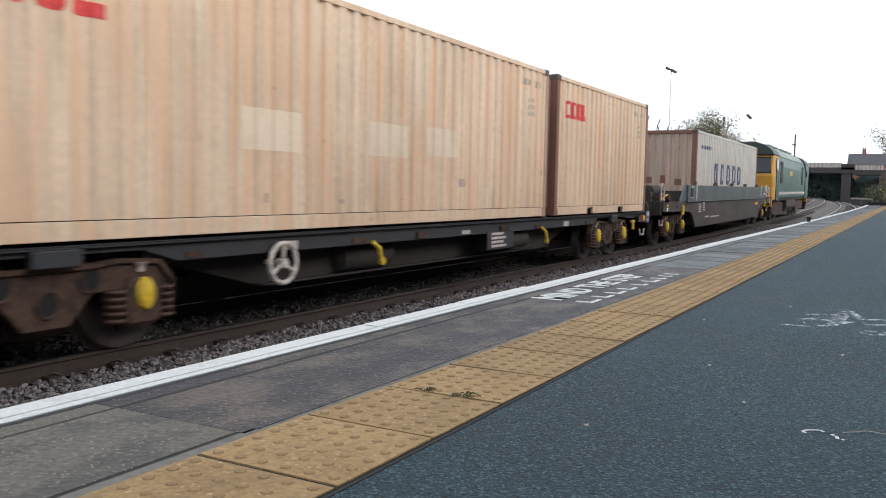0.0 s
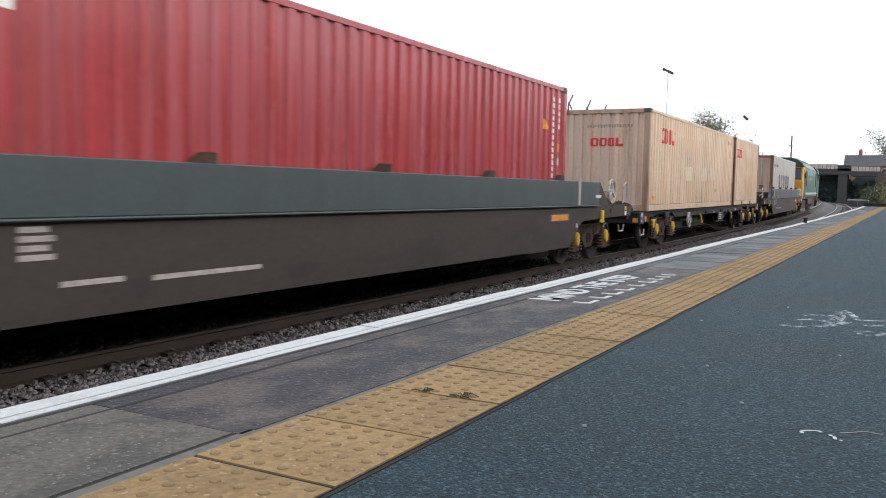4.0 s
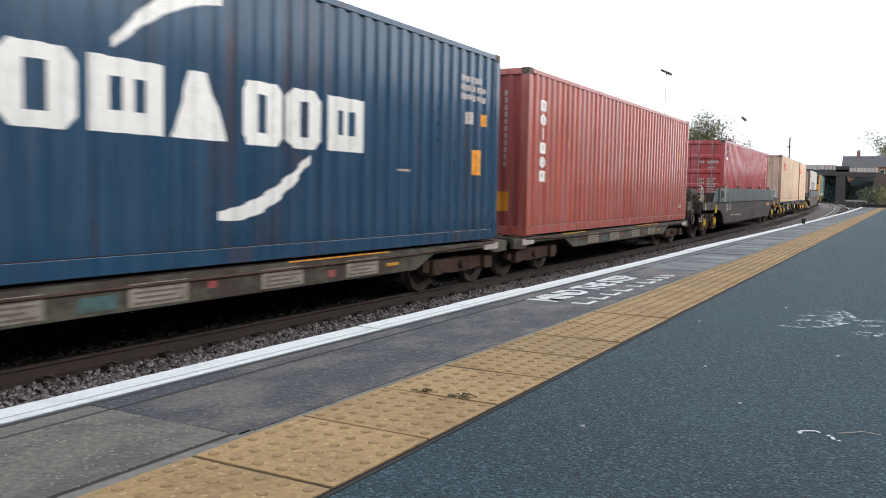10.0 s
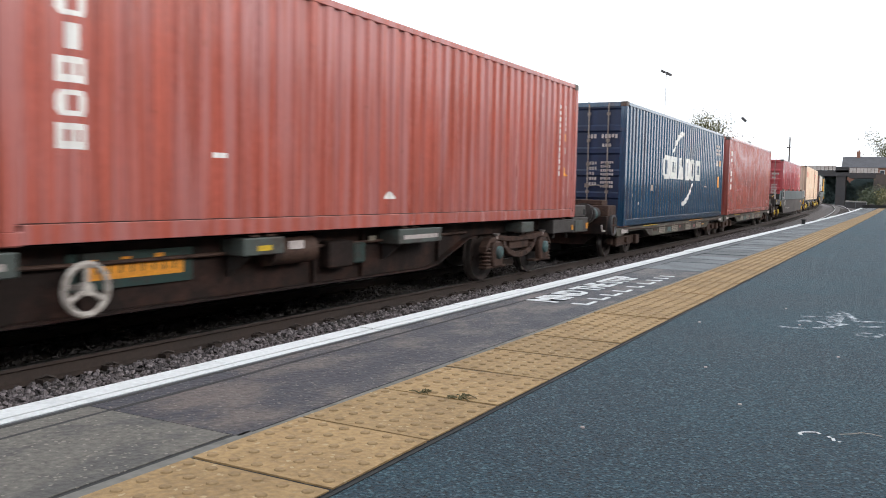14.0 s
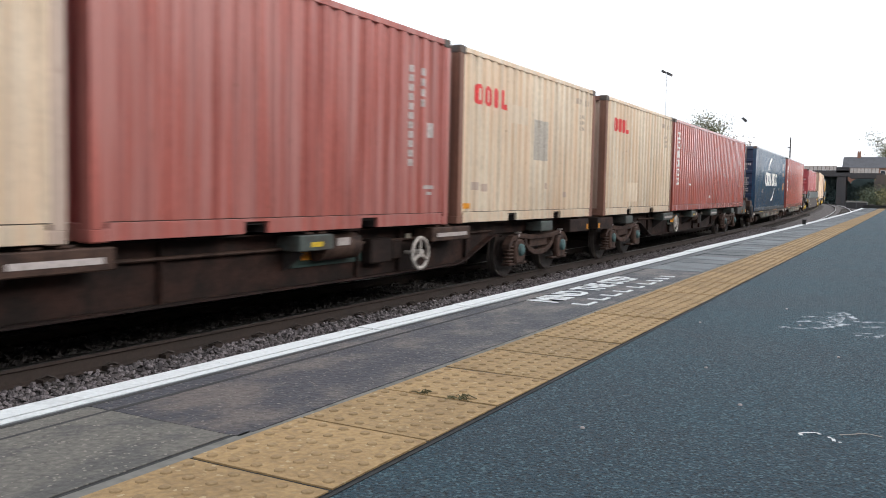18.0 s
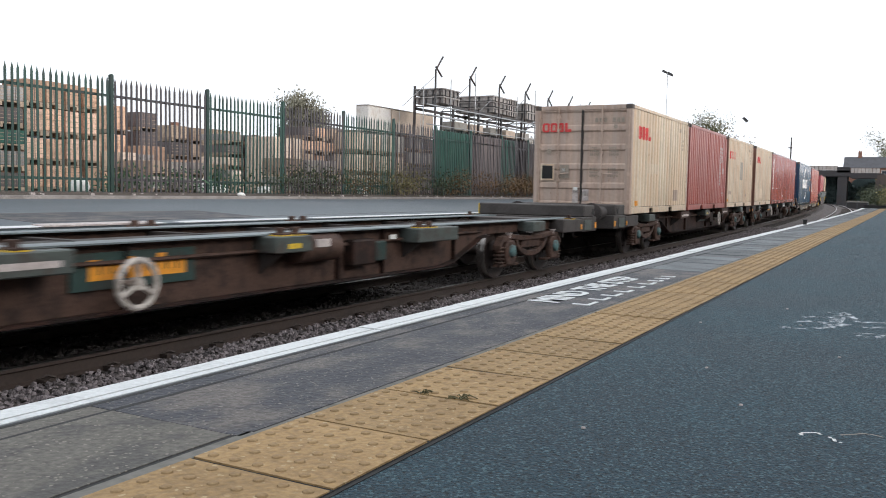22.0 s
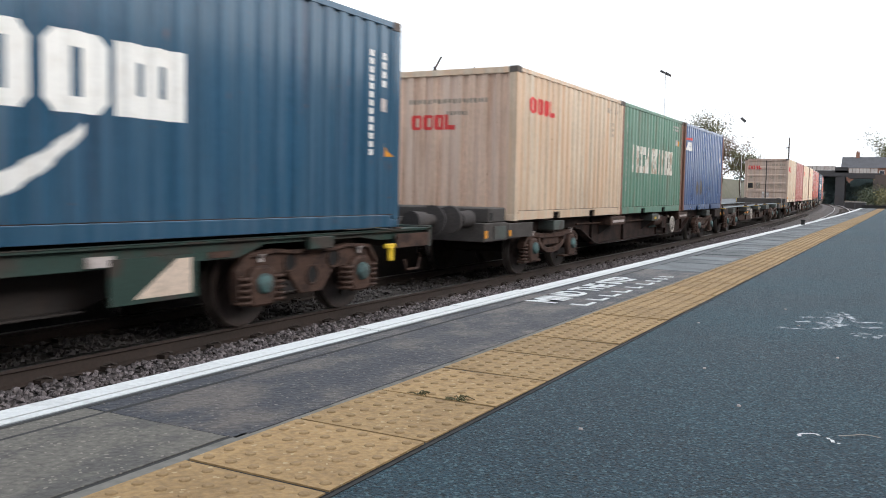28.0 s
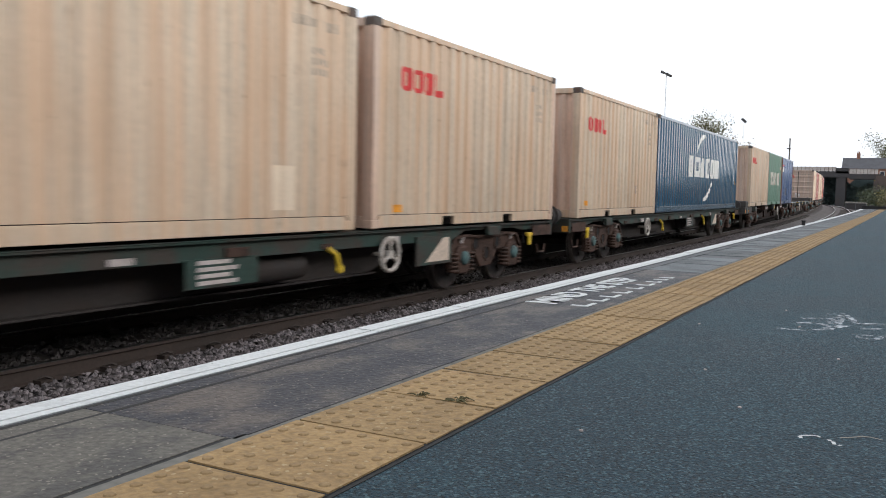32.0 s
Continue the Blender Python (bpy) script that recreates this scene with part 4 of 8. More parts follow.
stack("stack of dark crates under the rack", -20.0, 31.5, 1.2, 5.0, 2.6, ("crate", "timber"), 5, 3)
for k, y in enumerate((29.6, 31.1, 32.8, 34.4, 36.0)):
    bx = thing("pale_box", "pale box lying under the storage rack", "box", "pale boxes under the rack", at=pose(-15.95, y, 2.62 + 0.36))
    part("carton", Shape().box(-0.3, 0.3, 0, 1.0, 0.0, 0.32), M["cream_wrap" if k % 2 else "grey_block"], bx, bevel=0.02)
    part("support", Shape().box(-0.25, 0.25, 0.1, 0.2, -2.62, 0.0).box(-0.25, 0.25, 0.8, 0.9, -2.62, 0.0), M["dark_steel"], bx)


def crate_stack(y, d, z, h, n, hw=0.88, x=-16.35):
    """Steel mesh crates on the storage rack."""
    st = thing("steel_crate_stack", "stack of grey steel mesh crates on the rack", "crate", "crates on the rack", at=pose(x, y, z))
    for j in range(n):
        z0 = h * j / n
        body = part("crate", Shape().box(-hw, hw, 0.02, d - 0.02, z0 + 0.04, z0 + h / n - 0.02), M["crate"], st)
        for i in range(4):
            part("rib", Shape().box(hw, hw + 0.03, d * (i + 0.5) / 4 - 0.03, d * (i + 0.5) / 4 + 0.03, z0 + 0.03, z0 + h / n - 0.01), M["dark_steel"], body)
            part("rib", Shape().box(-hw + 2 * hw * (i + 0.5) / 4 - 0.03, -hw + 2 * hw * (i + 0.5) / 4 + 0.03, -0.02, 0.02, z0 + 0.03, z0 + h / n - 0.01), M["dark_steel"], body)
        part("lip", Shape().box(-hw - 0.04, hw + 0.04, -0.03, d + 0.01, z0 + h / n - 0.05, z0 + h / n - 0.005), M["crate"], body)


rack = thing("storage_rack", "steel storage rack carrying crates in the yard", "rack", at=pose(-16.35, 29.1, 0.36))
for i in range(6):
    part("upright", Shape().box(0.82, 0.9, i * 2.2 - 0.04, i * 2.2 + 0.04, 0, 3.5).box(-0.9, -0.82, i * 2.2 - 0.04, i * 2.2 + 0.04, 0, 3.5 if i else 4.3), M["dark_steel"], rack)
part("beam", Shape().box(0.82, 0.88, 0, 11.2, 3.38, 3.48), M["dark_steel"], rack)
part("beam", Shape().box(-0.88, -0.82, 0, 11.2, 3.38, 3.48), M["dark_steel"], rack)
for i in range(6):
    part("shelf_bar", Shape().box(-0.88, 0.88, i * 2.2 - 0.03, i * 2.2 + 0.03, 3.48, 3.52), M["dark_steel"], rack)
    part("brace", Shape().tube([(0.85, i * 2.2, 2.9), (0.85, min(i * 2.2 + 1.6, 11.2), 3.4)], 0.025, 5), M["dark_steel"], rack)
crate_stack(28.75, 1.35, 3.88, 0.62, 2, 0.6, -16.35)
crate_stack(32.6, 1.6, 3.88, 0.74, 3)
crate_stack(34.3, 1.0, 3.88, 0.78, 3, 0.8)
crate_stack(36.2, 1.5, 3.88, 0.76, 2)


# ---- plants ----
def tree(name, label, x, y, z, h, crown, seed, leaf_mt, leaves=1400, leaf=0.22, sparse=0.6, trunk=0.16, low=False):
    """A tapered trunk with limbs and a crown of small leaves."""
    rg = random.Random(seed)
    t = thing(name, label, "tree" if h > 3 else "shrub", "", at=pose(x, y, z))
    wood = Shape()
    top = h * 0.55
    wood.tube([(0, 0, -0.2), (0.05 * h * rg.uniform(-1, 1), 0, top * 0.5), (0, 0.04 * h * rg.uniform(-1, 1), top)], trunk, 8, trunk * 0.5)
    tips = []
    for i in range(16):
        a, e = rg.uniform(0, 6.28), rg.uniform(0.35, 1.3)
        b = Vector((0, 0, top * rg.uniform(0.5, 1.0))) if not low else Vector((rg.uniform(-.2, .2) * crown, rg.uniform(-1, 1) * crown, 0))
        d = Vector((math.cos(a) * math.cos(e), math.sin(a) * math.cos(e), math.sin(e)))
        n = b + d * crown * rg.uniform(0.6, 1.05)
        n.z = min(n.z, h)
        m = (b + n) / 2 + Vector((rg.uniform(-.1, .1), rg.uniform(-.1, .1), 0.08)) * crown
        wood.tube([b, m, n], trunk * 0.35, 5, trunk * 0.08)
        tips += [m, n, n]
        for _ in range(3):
            q = n + Vector((rg.uniform(-1, 1), rg.uniform(-1, 1), rg.uniform(-0.3, 1))) * crown * 0.35
            wood.tube([m, q], trunk * 0.12, 4, trunk * 0.03)
            tips.append(q)
    part("trunk", wood, M["bark"], t)
    fo = Shape()
    for _ in range(leaves):
        c = rg.choice(tips) + Vector((rg.gauss(0, 1), rg.gauss(0, 1), rg.gauss(0, 0.8))) * crown * 0.16 * sparse * 2
        u = Vector((rg.uniform(-1, 1), rg.uniform(-1, 1), rg.uniform(-1, 1))).normalized() * leaf * rg.uniform(0.5, 1.2)
        w = u.cross(Vector((rg.uniform(-1, 1), rg.uniform(-1, 1), rg.uniform(-1, 1)))).normalized() * leaf * rg.uniform(0.3, 0.7)
        fo.add([c - u, c + w * 0.8, c + u, c - w * 0.8], [(0, 1, 2, 3)])
    part("crown", fo, M[leaf_mt], t)
    return t


tree("tree", "olive-leaved feathery tree beyond the line", -23.2, 110, 0, 12.3, 3.9, 1, "leaf_olive", 8000, 0.15, 0.5)
tree("tree", "russet autumn tree beyond the line", -21.0, 112, 0, 9.8, 3.2, 2, "leaf_brown", 4500, 0.15, 0.55)
tree("tree", "thin autumn tree beyond the line", -18.2, 112, 0, 8.4, 2.2, 3, "leaf_olive", 2200, 0.13, 0.5)
tree("tree", "small thin tree beyond the line", -16.4, 114, 0, 7.7, 2.0, 13, "leaf_olive", 1800, 0.13, 0.5)
tree("tree", "round-headed grey-green tree in the yard", -40.0, 51.3, 0.3, 8.2, 2.5, 4, "leaf_grey", 14000, 0.12, 0.5)
tree("tree", "bare thin tree in the yard", -40.5, 57.5, 0.3, 6.6, 1.6, 5, "leaf_brown", 200, 0.15)
tree("tree", "bare thin tree behind the stacks", -30.0, 47.0, 0.3, 5.6, 1.2, 6, "leaf_brown", 160, 0.14)
tree("tree", "thin tree behind the forked posts", -24.0, 63.0, 0.3, 7.0, 2.0, 7, "leaf_brown", 700, 0.2)
tree("tree", "bare-topped tree behind the house", -5.5, 285, 2, 18.5, 6.5, 8, "leaf_olive", 6500, 0.3, 0.6)
for i, (y, h, mt, n) in enumerate(((23.7, 1.1, "leaf_yellow", 500), (22.6, 0.8, "leaf_yellow", 400), (27.2, 1.3, "leaf_brown", 600), (25.6, 1.1, "leaf_dark", 700), (29.6, 1.2, "leaf_brown", 600), (31.6, 1.7, "leaf_brown", 700), (33.4, 2.0, "leaf_brown", 900), (34.9, 2.3, "leaf_brown", 1100),
                                   (36.2, 1.4, "leaf_brown", 700), (19.0, 1.2, "leaf_dark", 600), (17.6, 0.9, "leaf_dark", 400), (20.6, 0.6, "leaf_brown", 300), (39.5, 0.9, "leaf_brown", 400), (44.0, 0.7, "leaf_dark", 300))):
    tree("shrub", {"leaf_yellow": "yellowing shrub at the fence foot", "leaf_brown": "dead brown brambles against the fence", "leaf_dark": "dark bushy weeds at the fence foot"}[mt], -14.3 + 0.12 * (i % 3), y, 0.38, h, 0.75, 20 + i, mt, n, 0.05, 0.8, 0.012, True)
for i, (sd, lat, h, c) in enumerate(((120, 2.2, 3.2, 2.0), (124, 4.0, 3.8, 2.4), (140, 3.0, 3.0, 2.0), (155, 4.5, 3.6, 2.6), (168, 3.4, 3.8, 2.6), (180, 5.0, 4.4, 3.0), (192, 4.2, 4.6, 3.0), (196, 8.0, 5.2, 3.4), (205, 5.5, 4.6, 3.2), (210, 9.5, 5.4, 3.4), (186, 9.5, 4.8, 3.4), (172, 8.5, 4.2, 3.0))):
    p = beyond(sd, lat)
    tree("shrub", "dark green trackside thicket", p.x, p.y, -1.3, h + 1.0, c, 50 + i, "leaf_dark" if i > 3 else ("leaf_yellow" if i % 2 else "leaf_olive"), 2400, 0.2, 0.8, 0.05, True)
woods = Shape()
wr = random.Random(77)
for _ in range(12000):
    c = Vector((wr.uniform(-75, 45), wr.uniform(296, 318), 0)) if wr.random() < 0.35 else Vector((wr.uniform(-24, 10), wr.uniform(226.8, 227.9), 0))
    c.z = wr.uniform(-1.2, 5.2 + 1.6 * math.sin(c.x * 0.23) + 1.0 * math.sin(c.x * 0.71))
    u = Vector((wr.uniform(-1, 1), wr.uniform(-1, 1), wr.uniform(-1, 1))).normalized() * 0.7
    w = u.cross(Vector((wr.uniform(-1, 1), wr.uniform(-1, 1), wr.uniform(-1, 1)))).normalized() * 0.45
    woods.add([c - u, c + w, c + u, c - w], [(0, 1, 2, 3)])
tagged(new("far_woods", woods.mesh("far_woods", M["leaf_hazed"])), "dark hedge and woods beyond the bridge", "woods", "", "stuff")
for i, (y, x, h) in enumerate(((13.2, -15.1, 0.9), (14.6, -15.2, 0.7), (16.0, -15.0, 0.6), (19.6, -15.2, 0.8), (21.4, -15.1, 1.1), (23.0, -15.2, 0.9))):
    tree("shrub", "green bushy weeds behind the palisade fence", x, y, 0.36, h, 0.55, 90 + i, "leaf_green", 500, 0.05, 0.8, 0.012, True)
for x, y, h, mt in ((-16.4, 16.9, 0.75, "label_white"), (-16.9, 18.0, 0.5, "label_white"), (-17.4, 19.2, 1.25, "cream_wrap"), (-16.2, 19.0, 0.45, "label_white"), (-16.3, 12.9, 0.6, "label_white"), (-16.8, 24.9, 0.7, "label_white")):
    sk = thing("bulk_bag", "white woven bulk bag standing in the yard" if mt == "label_white" else "cream woven bulk bag standing in the yard", "bulk bag", "bags in the yard", at=pose(x, y, 0.36))
    part("sack", Shape().turned((0, 0, 0), "z", [(0.0, 0.17), (0.05, 0.20), (h * 0.3, 0.22), (h * 0.5, 0.18), (h * 0.56, 0.1)], 10), M[mt], sk, smooth=True)
    part("loop", Shape().tube([(-0.1, 0, h * 0.54), (-0.05, 0, h * 0.54 + 0.1), (0.05, 0, h * 0.54 + 0.1), (0.1, 0, h * 0.54)], 0.015, 5), M["cream_wrap"], sk)
litter = Shape()
for i in range(60):
    y, x = rng.uniform(9, 36), rng.uniform(-14.35, -13.9)
    r = rng.uniform(0.008, 0.03)
    litter.box(x - r, x + r, y - r * 1.5, y + r * 1.5, 0.36, 0.40 + r * 0.6)
tagged(new("litter", litter.mesh("litter", M["label_pale"])), "pale scraps of litter along the fence foot", "litter", "", "stuff")
bag = thing("rubbish_bag", "white rubbish bag lying by the fence", "rubbish bag", at=pose(-14.0, 15.6, 0.36))
part("sack", Shape().turned((0, 0, 0.0), "z", [(0.0, 0.08), (0.03, 0.11), (0.07, 0.09), (0.1, 0.03)], 9), M["label_white"], bag, smooth=True)

# ---- distance: lamps, bridge, house, box ----
def floodlight(label, x, y, h, z=0.3):
    lm = thing("floodlight_mast", label, "floodlight", "floodlight masts", at=pose(x, y, z))
    part("mast", Shape().cyl((0, 0, h / 2), "z", 0.035, h, 8, 0.022), M["pale_steel"], lm, "thin pale mast")
    part("lamp_head", Shape().prism([(-0.14, -0.08), (0.21, -0.23), (0.26, -0.09), (-0.08, 0.11)], "y", -0.15, 0.15), M["dark_steel"], lm, "dark floodlight head", at=pose(0.12, 0, h - 0.02), bevel=0.02)
    part("lamp_head", Shape().prism([(-0.14, -0.08), (0.18, -0.2), (0.23, -0.09), (-0.08, 0.09)], "y", -0.11, 0.11), M["dark_steel"], lm, "dark floodlight head", at=pose(-0.28, 0.1, h + 0.18), bevel=0.02)


floodlight("tall floodlight mast behind the far platform", -15.1, 60, 8.75)
thin = thing("lamp_post", "slim lamp post with a small dark head", "lamp post", at=pose(-14.7, 90, -0.2))
part("mast", Shape().cyl((0, 0, 4.2), "z", 0.014, 8.4, 6), M["label_white"], thin)
part("lamp_head", Shape().prism([(-0.3, 0.15), (0.1, -0.25), (0.3, -0.1), (-0.1, 0.28)], "y", -0.15, 0.15), M["dark_steel"], thin, at=pose(0, 0, 8.45))
pole = thing("telegraph_pole", "slim dark pole beyond the platforms", "pole", at=pose(-10.3, 90, -1.2))
part("shaft", Shape().cyl((0, 0, 3.8), "z", 0.09, 7.7, 6, 0.06).box(-0.25, 0.1, -0.05, 0.05, 6.6, 6.7), M["dark_steel"], pole)
sign = thing("sign_post", "slim white post with a small sign on the far platform", "sign post", at=pose(-12.0, 47.5, far_z(-12.0)))
part("shaft", Shape().cyl((0, 0, 1.1), "z", 0.04, 2.2, 8), M["label_white"], sign)
part("board", Shape().box(0.04, 0.06, -0.12, 0.12, 1.7, 2.2), M["label_navy"], sign)

BY = 220.0
bridge = thing("road_bridge", "dark girder road bridge with pale panelled parapet", "bridge", at=pose(-14, BY, 0))
part("girder", Shape().box(-16, 2.0, 0, 0.5, 5.7, 7.1).box(-16, 2.0, 6, 6.5, 5.7, 7.1), M["bridge_dark"], bridge, "sooty plate girder")
part("girder", Shape().box(2.0, 7.6, 0, 0.5, 5.3, 6.5).box(2.0, 7.6, 6, 6.5, 5.3, 6.5), M["bridge_dark"], bridge)
part("deck", Shape().box(-16, 9, 0.5, 6, 6.2, 6.5), M["bridge_dark"], bridge)
part("pier", Shape().box(-0.7, 1.3, 0.2, 6.3, -1.3, 6.9), M["bridge_dark"], bridge, "dark pier")
part("pier_cap", Shape().box(-0.9, 1.9, 0.0, 0.5, 6.6, 7.9), M["bridge_dark"], bridge)
part("abutment", Shape().box(-16, -10.5, 0.2, 6.3, -1.3, 6.2), M["bridge_brick"], bridge, "sooty brick abutment")
part("abutment", Shape().box(7.2, 12, 0.2, 6.3, -1.3, 6.2), M["bridge_brick"], bridge)
for i in range(18):
    x = -16 + 0.85 * i
    part("parapet_panel", Shape().box(x + 0.03, x + 0.80, 0.05, 0.2, 7.12, 8.15), M["bridge_pale"], bridge)
    part("parapet_rib", Shape().box(x - 0.05, x + 0.02, 0.0, 0.2, 7.1, 8.18), M["bridge_brick"], bridge)
for i in range(8):
    x = 2.05 + 0.75 * i
    part("parapet_panel", Shape().box(x + 0.03, x + 0.70, 0.05, 0.2, 6.52, 7.6), M["bridge_pale"], bridge)
    part("parapet_rib", Shape().box(x - 0.05, x + 0.02, 0.0, 0.2, 6.5, 7.63), M["bridge_brick"], bridge)
# this bank takes the hazed leaf colour too
bank = Shape()
bank.prism([(-14.0, -1.3), (40, -1.3), (40, 6.3), (-10.0, 6.2), (-12.0, 4.6)], "y", 228, 257)
setting("embankment", bank, "leaf_hazed", "grassy embankment beyond the bridge", "embankment")
bank = Shape()
bank.prism([(-1.5, -1.3), (60, -1.3), (60, 2.4), (6, 1.6), (1.5, 0.2)], "y", 66, 222)
setting("embankment", bank, "verge", "overgrown bank beside the line", "embankment")
bank = Shape()
bank.prism([(-90, -1.3), (-27.5, -1.3), (-31, 4), (-90, 6)], "y", 150, 300)
setting("embankment", bank, "earth", "grassy bank beyond the curve", "embankment")

house = thing("house", "red brick house with a dark slate roof", "house", at=pose(-16.6, 258, 2.75))
part("wall", Shape().box(0, 14, 0, 8, 0, 6.3), M["house_brick"], house)
part("roof", Shape().prism([(-0.4, 6.2), (8.4, 6.2), (4.0, 9.3)], "x", 0.6, 14.5).prism([(-0.4, 6.2), (8.4, 6.2), (4.0, 6.25)], "x", -0.4, 0.6), M["slate"], house, "dark slate roof")
part("chimney", Shape().box(4.0, 4.9, 3.6, 4.5, 8.5, 10.6).cyl((4.25, 4.05, 10.8), "z", 0.14, 0.5, 8).cyl((4.65, 4.05, 10.8), "z", 0.14, 0.5, 8), M["house_brick"], house)
for x in (2, 6, 10):
    wd = part("window", Shape().box(x, x + 1.2, -0.05, 0.02, 4.2, 5.5), M["label_white"], house)
    part("pane", Shape().box(x + 0.08, x + 1.12, -0.07, -0.05, 4.28, 5.42), M["glass"], wd)
for i, (x, y, w, h) in enumerate(((-60, 60, 9, 5.5), (-62, 74, 8, 5.2), (-44, 34, 8, 3.4), (-45, 46, 7, 3.2))):
    hs = thing("house", "distant red brick building behind the yard", "house", "houses behind the yard", at=pose(x, y, 0.3, 0, 0, 90))
    part("wall", Shape().box(0, w, 0, 7, 0, h - 1.4), M["house_brick"], hs)
    part("roof", Shape().prism([(-0.3, h - 1.5), (7.3, h - 1.5), (3.5, h + 0.2)], "x", -0.3, w + 0.3), M["slate"], hs)
    part("chimney", Shape().box(1, 1.6, 3.2, 3.8, h - 0.6, h + 0.9), M["house_brick"], hs)
    for k in range(3):
        wd = part("window", Shape().box(1 + 2.4 * k, 2.1 + 2.4 * k, -0.05, 0.02, h - 3.2, h - 2.0), M["label_white"], hs)
        part("pane", Shape().box(1.08 + 2.4 * k, 2.02 + 2.4 * k, -0.07, -0.05, h - 3.12, h - 2.08), M["glass"], wd)

cab = beyond(150, -1.5)
cabinet = thing("equipment_cabinet", "low dark trackside cabinet with a pale top", "cabinet", at=pose(cab.x, cab.y, -1.1))
part("body", Shape().box(-1.6, 1.5, 0, 1.5, 0, 1.1), M["slab_dark"], cabinet, bevel=0.03)
part("lid", Shape().prism([(-1.7, 1.1), (1.6, 1.1), (1.3, 1.25), (-1.5, 1.35)], "y", -0.1, 1.6), M["grey_block"], cabinet, "pale lid")
part("door", Shape().box(-1.5, -0.1, -0.03, 0.0, 0.1, 1.0), M["bridge_dark"], cabinet)
part("door", Shape().box(0.0, 1.4, -0.03, 0.0, 0.1, 1.0), M["bridge_dark"], cabinet)
ramp = Shape()
p0, p1 = along(S_END, EDGE), along(S_END, 9)
ramp.prism([(S_END, -1.3), (S_END + 6, -1.3), (S_END, -0.02)], "x", p0.x, p1.x)
setting("platform_ramp", ramp, "asphalt", "sloping ramp at the platform end", "ramp")
kerb = thing("platform_end_kerb", "dark raised kerb across the platform end", "kerb", at=pose(0, 0, 0))
part("beam", Shape().box(p0.x + 0.1, p1.x, S_END - 0.25, S_END - 0.02, 0.0, 0.2), M["groove"], kerb)
for i in range(14):
    part("pale_block", Shape().box(p0.x + 0.5 + 0.8 * i, p0.x + 0.75 + 0.8 * i, S_END - 0.2, S_END - 0.06, 0.2, 0.27), M["slab"], kerb)
# unseen wall, added to keep low light off the platform and the wagons
back = Shape()
back.box(9.0, 9.25, -14, S_END, -1.3, 5.4)
setting("platform_back_wall", back, "wall", "unseen plain wall added behind the platform to cut low light", "wall")
# ---- shipping containers ----
CW = 2.438
BIG, SMALL = 12.192, 6.058
TALL, LOW = 2.896, 2.591


def waves(a0, a1, pitch=0.278, depth=0.036):
    """Breakpoints (place, depth) of a trapezoidal corrugation from a0 to a1."""
    n = max(1, round((a1 - a0) / pitch))
    p = (a1 - a0) / n
    out = [(a0, 0.0)]
    for i in range(n):
        b = a0 + i * p
        out += [(b + 0.20 * p, 0.0), (b + 0.34 * p, depth), (b + 0.66 * p, depth), (b + 0.80 * p, 0.0)]
    return out + [(a1, 0.0)]


def surface_depth(profile, a):
    for (a0, d0), (a1, d1) in zip(profile, profile[1:]):
        if a0 <= a <= a1:
            return d0 if a1 == a0 else d0 + (d1 - d0) * (a - a0) / (a1 - a0)
    return 0.0


def decal(profile, pieces, place, lift=0.003):
    """Paint lying on a corrugated wall. pieces: (a0, z0, z1, a1, z2, z3), a strip from a0 to a1 with its heights at both ends."""
    s = Shape()
    for a0, z0, z1, a1, z2, z3 in pieces:
        cuts = sorted({a0, a1, *[p[0] for p in profile if a0 < p[0] < a1]})
        for c0, c1 in zip(cuts, cuts[1:]):
            k0, k1 = (c0 - a0) / (a1 - a0), (c1 - a0) / (a1 - a0)
            d0, d1 = surface_depth(profile, c0) - lift, surface_depth(profile, c1) - lift
            s.quad(place(c0, z0 + (z2 - z0) * k0, d0), place(c1, z0 + (z2 - z0) * k1, d1),
                   place(c1, z1 + (z3 - z1) * k1, d1), place(c0, z1 + (z3 - z1) * k0, d0))
    return s


def pieces_apart(pieces, name):
    """The strips of a mark, sorted into the shapes that touch one another."""
    if name not in ("logo", "scuff", "rust_patch", "repainted_patch", "drip") and len(pieces) > 6:
        return [pieces]
    groups = []
    for p in pieces:
        z0, z1 = min(p[1], p[4]), max(p[2], p[5])
        near = [g for g in groups if any(q[0] < p[3] + 1e-4 and p[0] < q[3] + 1e-4 and min(q[1], q[4]) < z1 + 1e-4 and z0 < max(q[2], q[5]) + 1e-4 for q in g)]
        groups = [g for g in groups if g not in near] + [[p] + [q for g in near for q in g]]
    return groups


def rect(a0, a1, z0, z1):
    return [(a0, z0, z1, a1, z0, z1)]


def disc(a, z, ra, rz, n=10):
    out = []
    for i in range(n):
        u, w = -math.cos(math.pi * i / n), -math.cos(math.pi * (i + 1) / n)
        h0, h1 = rz * math.sqrt(max(0, 1 - u * u)), rz * math.sqrt(max(0, 1 - w * w))
        out.append((a + u * ra, z - h0, z + h0, a + w * ra, z - h1, z + h1))
    return out


def rows_of_bars(a0, a1, z0, z1, n, gap=0.35):
    """Plain bars in place of small print, broken into short cells."""
    h = (z1 - z0) / n
    out = []
    for i in range(n):
        end = a1 - (0.22 * (a1 - a0) if i % 3 == 2 else 0)
        bar = h * (1 - gap)
        m = max(1, round((end - a0) / max(bar * 0.9, 0.05)))
        cell = (end - a0) / m
        for k in range(m):
            low = 0.18 * bar if (k * 7 + i * 3) % 4 == 1 else 0
            out += rect(a0 + cell * k, a0 + cell * (k + 0.68), z0 + h * i + low, z0 + h * i + bar)
    return out


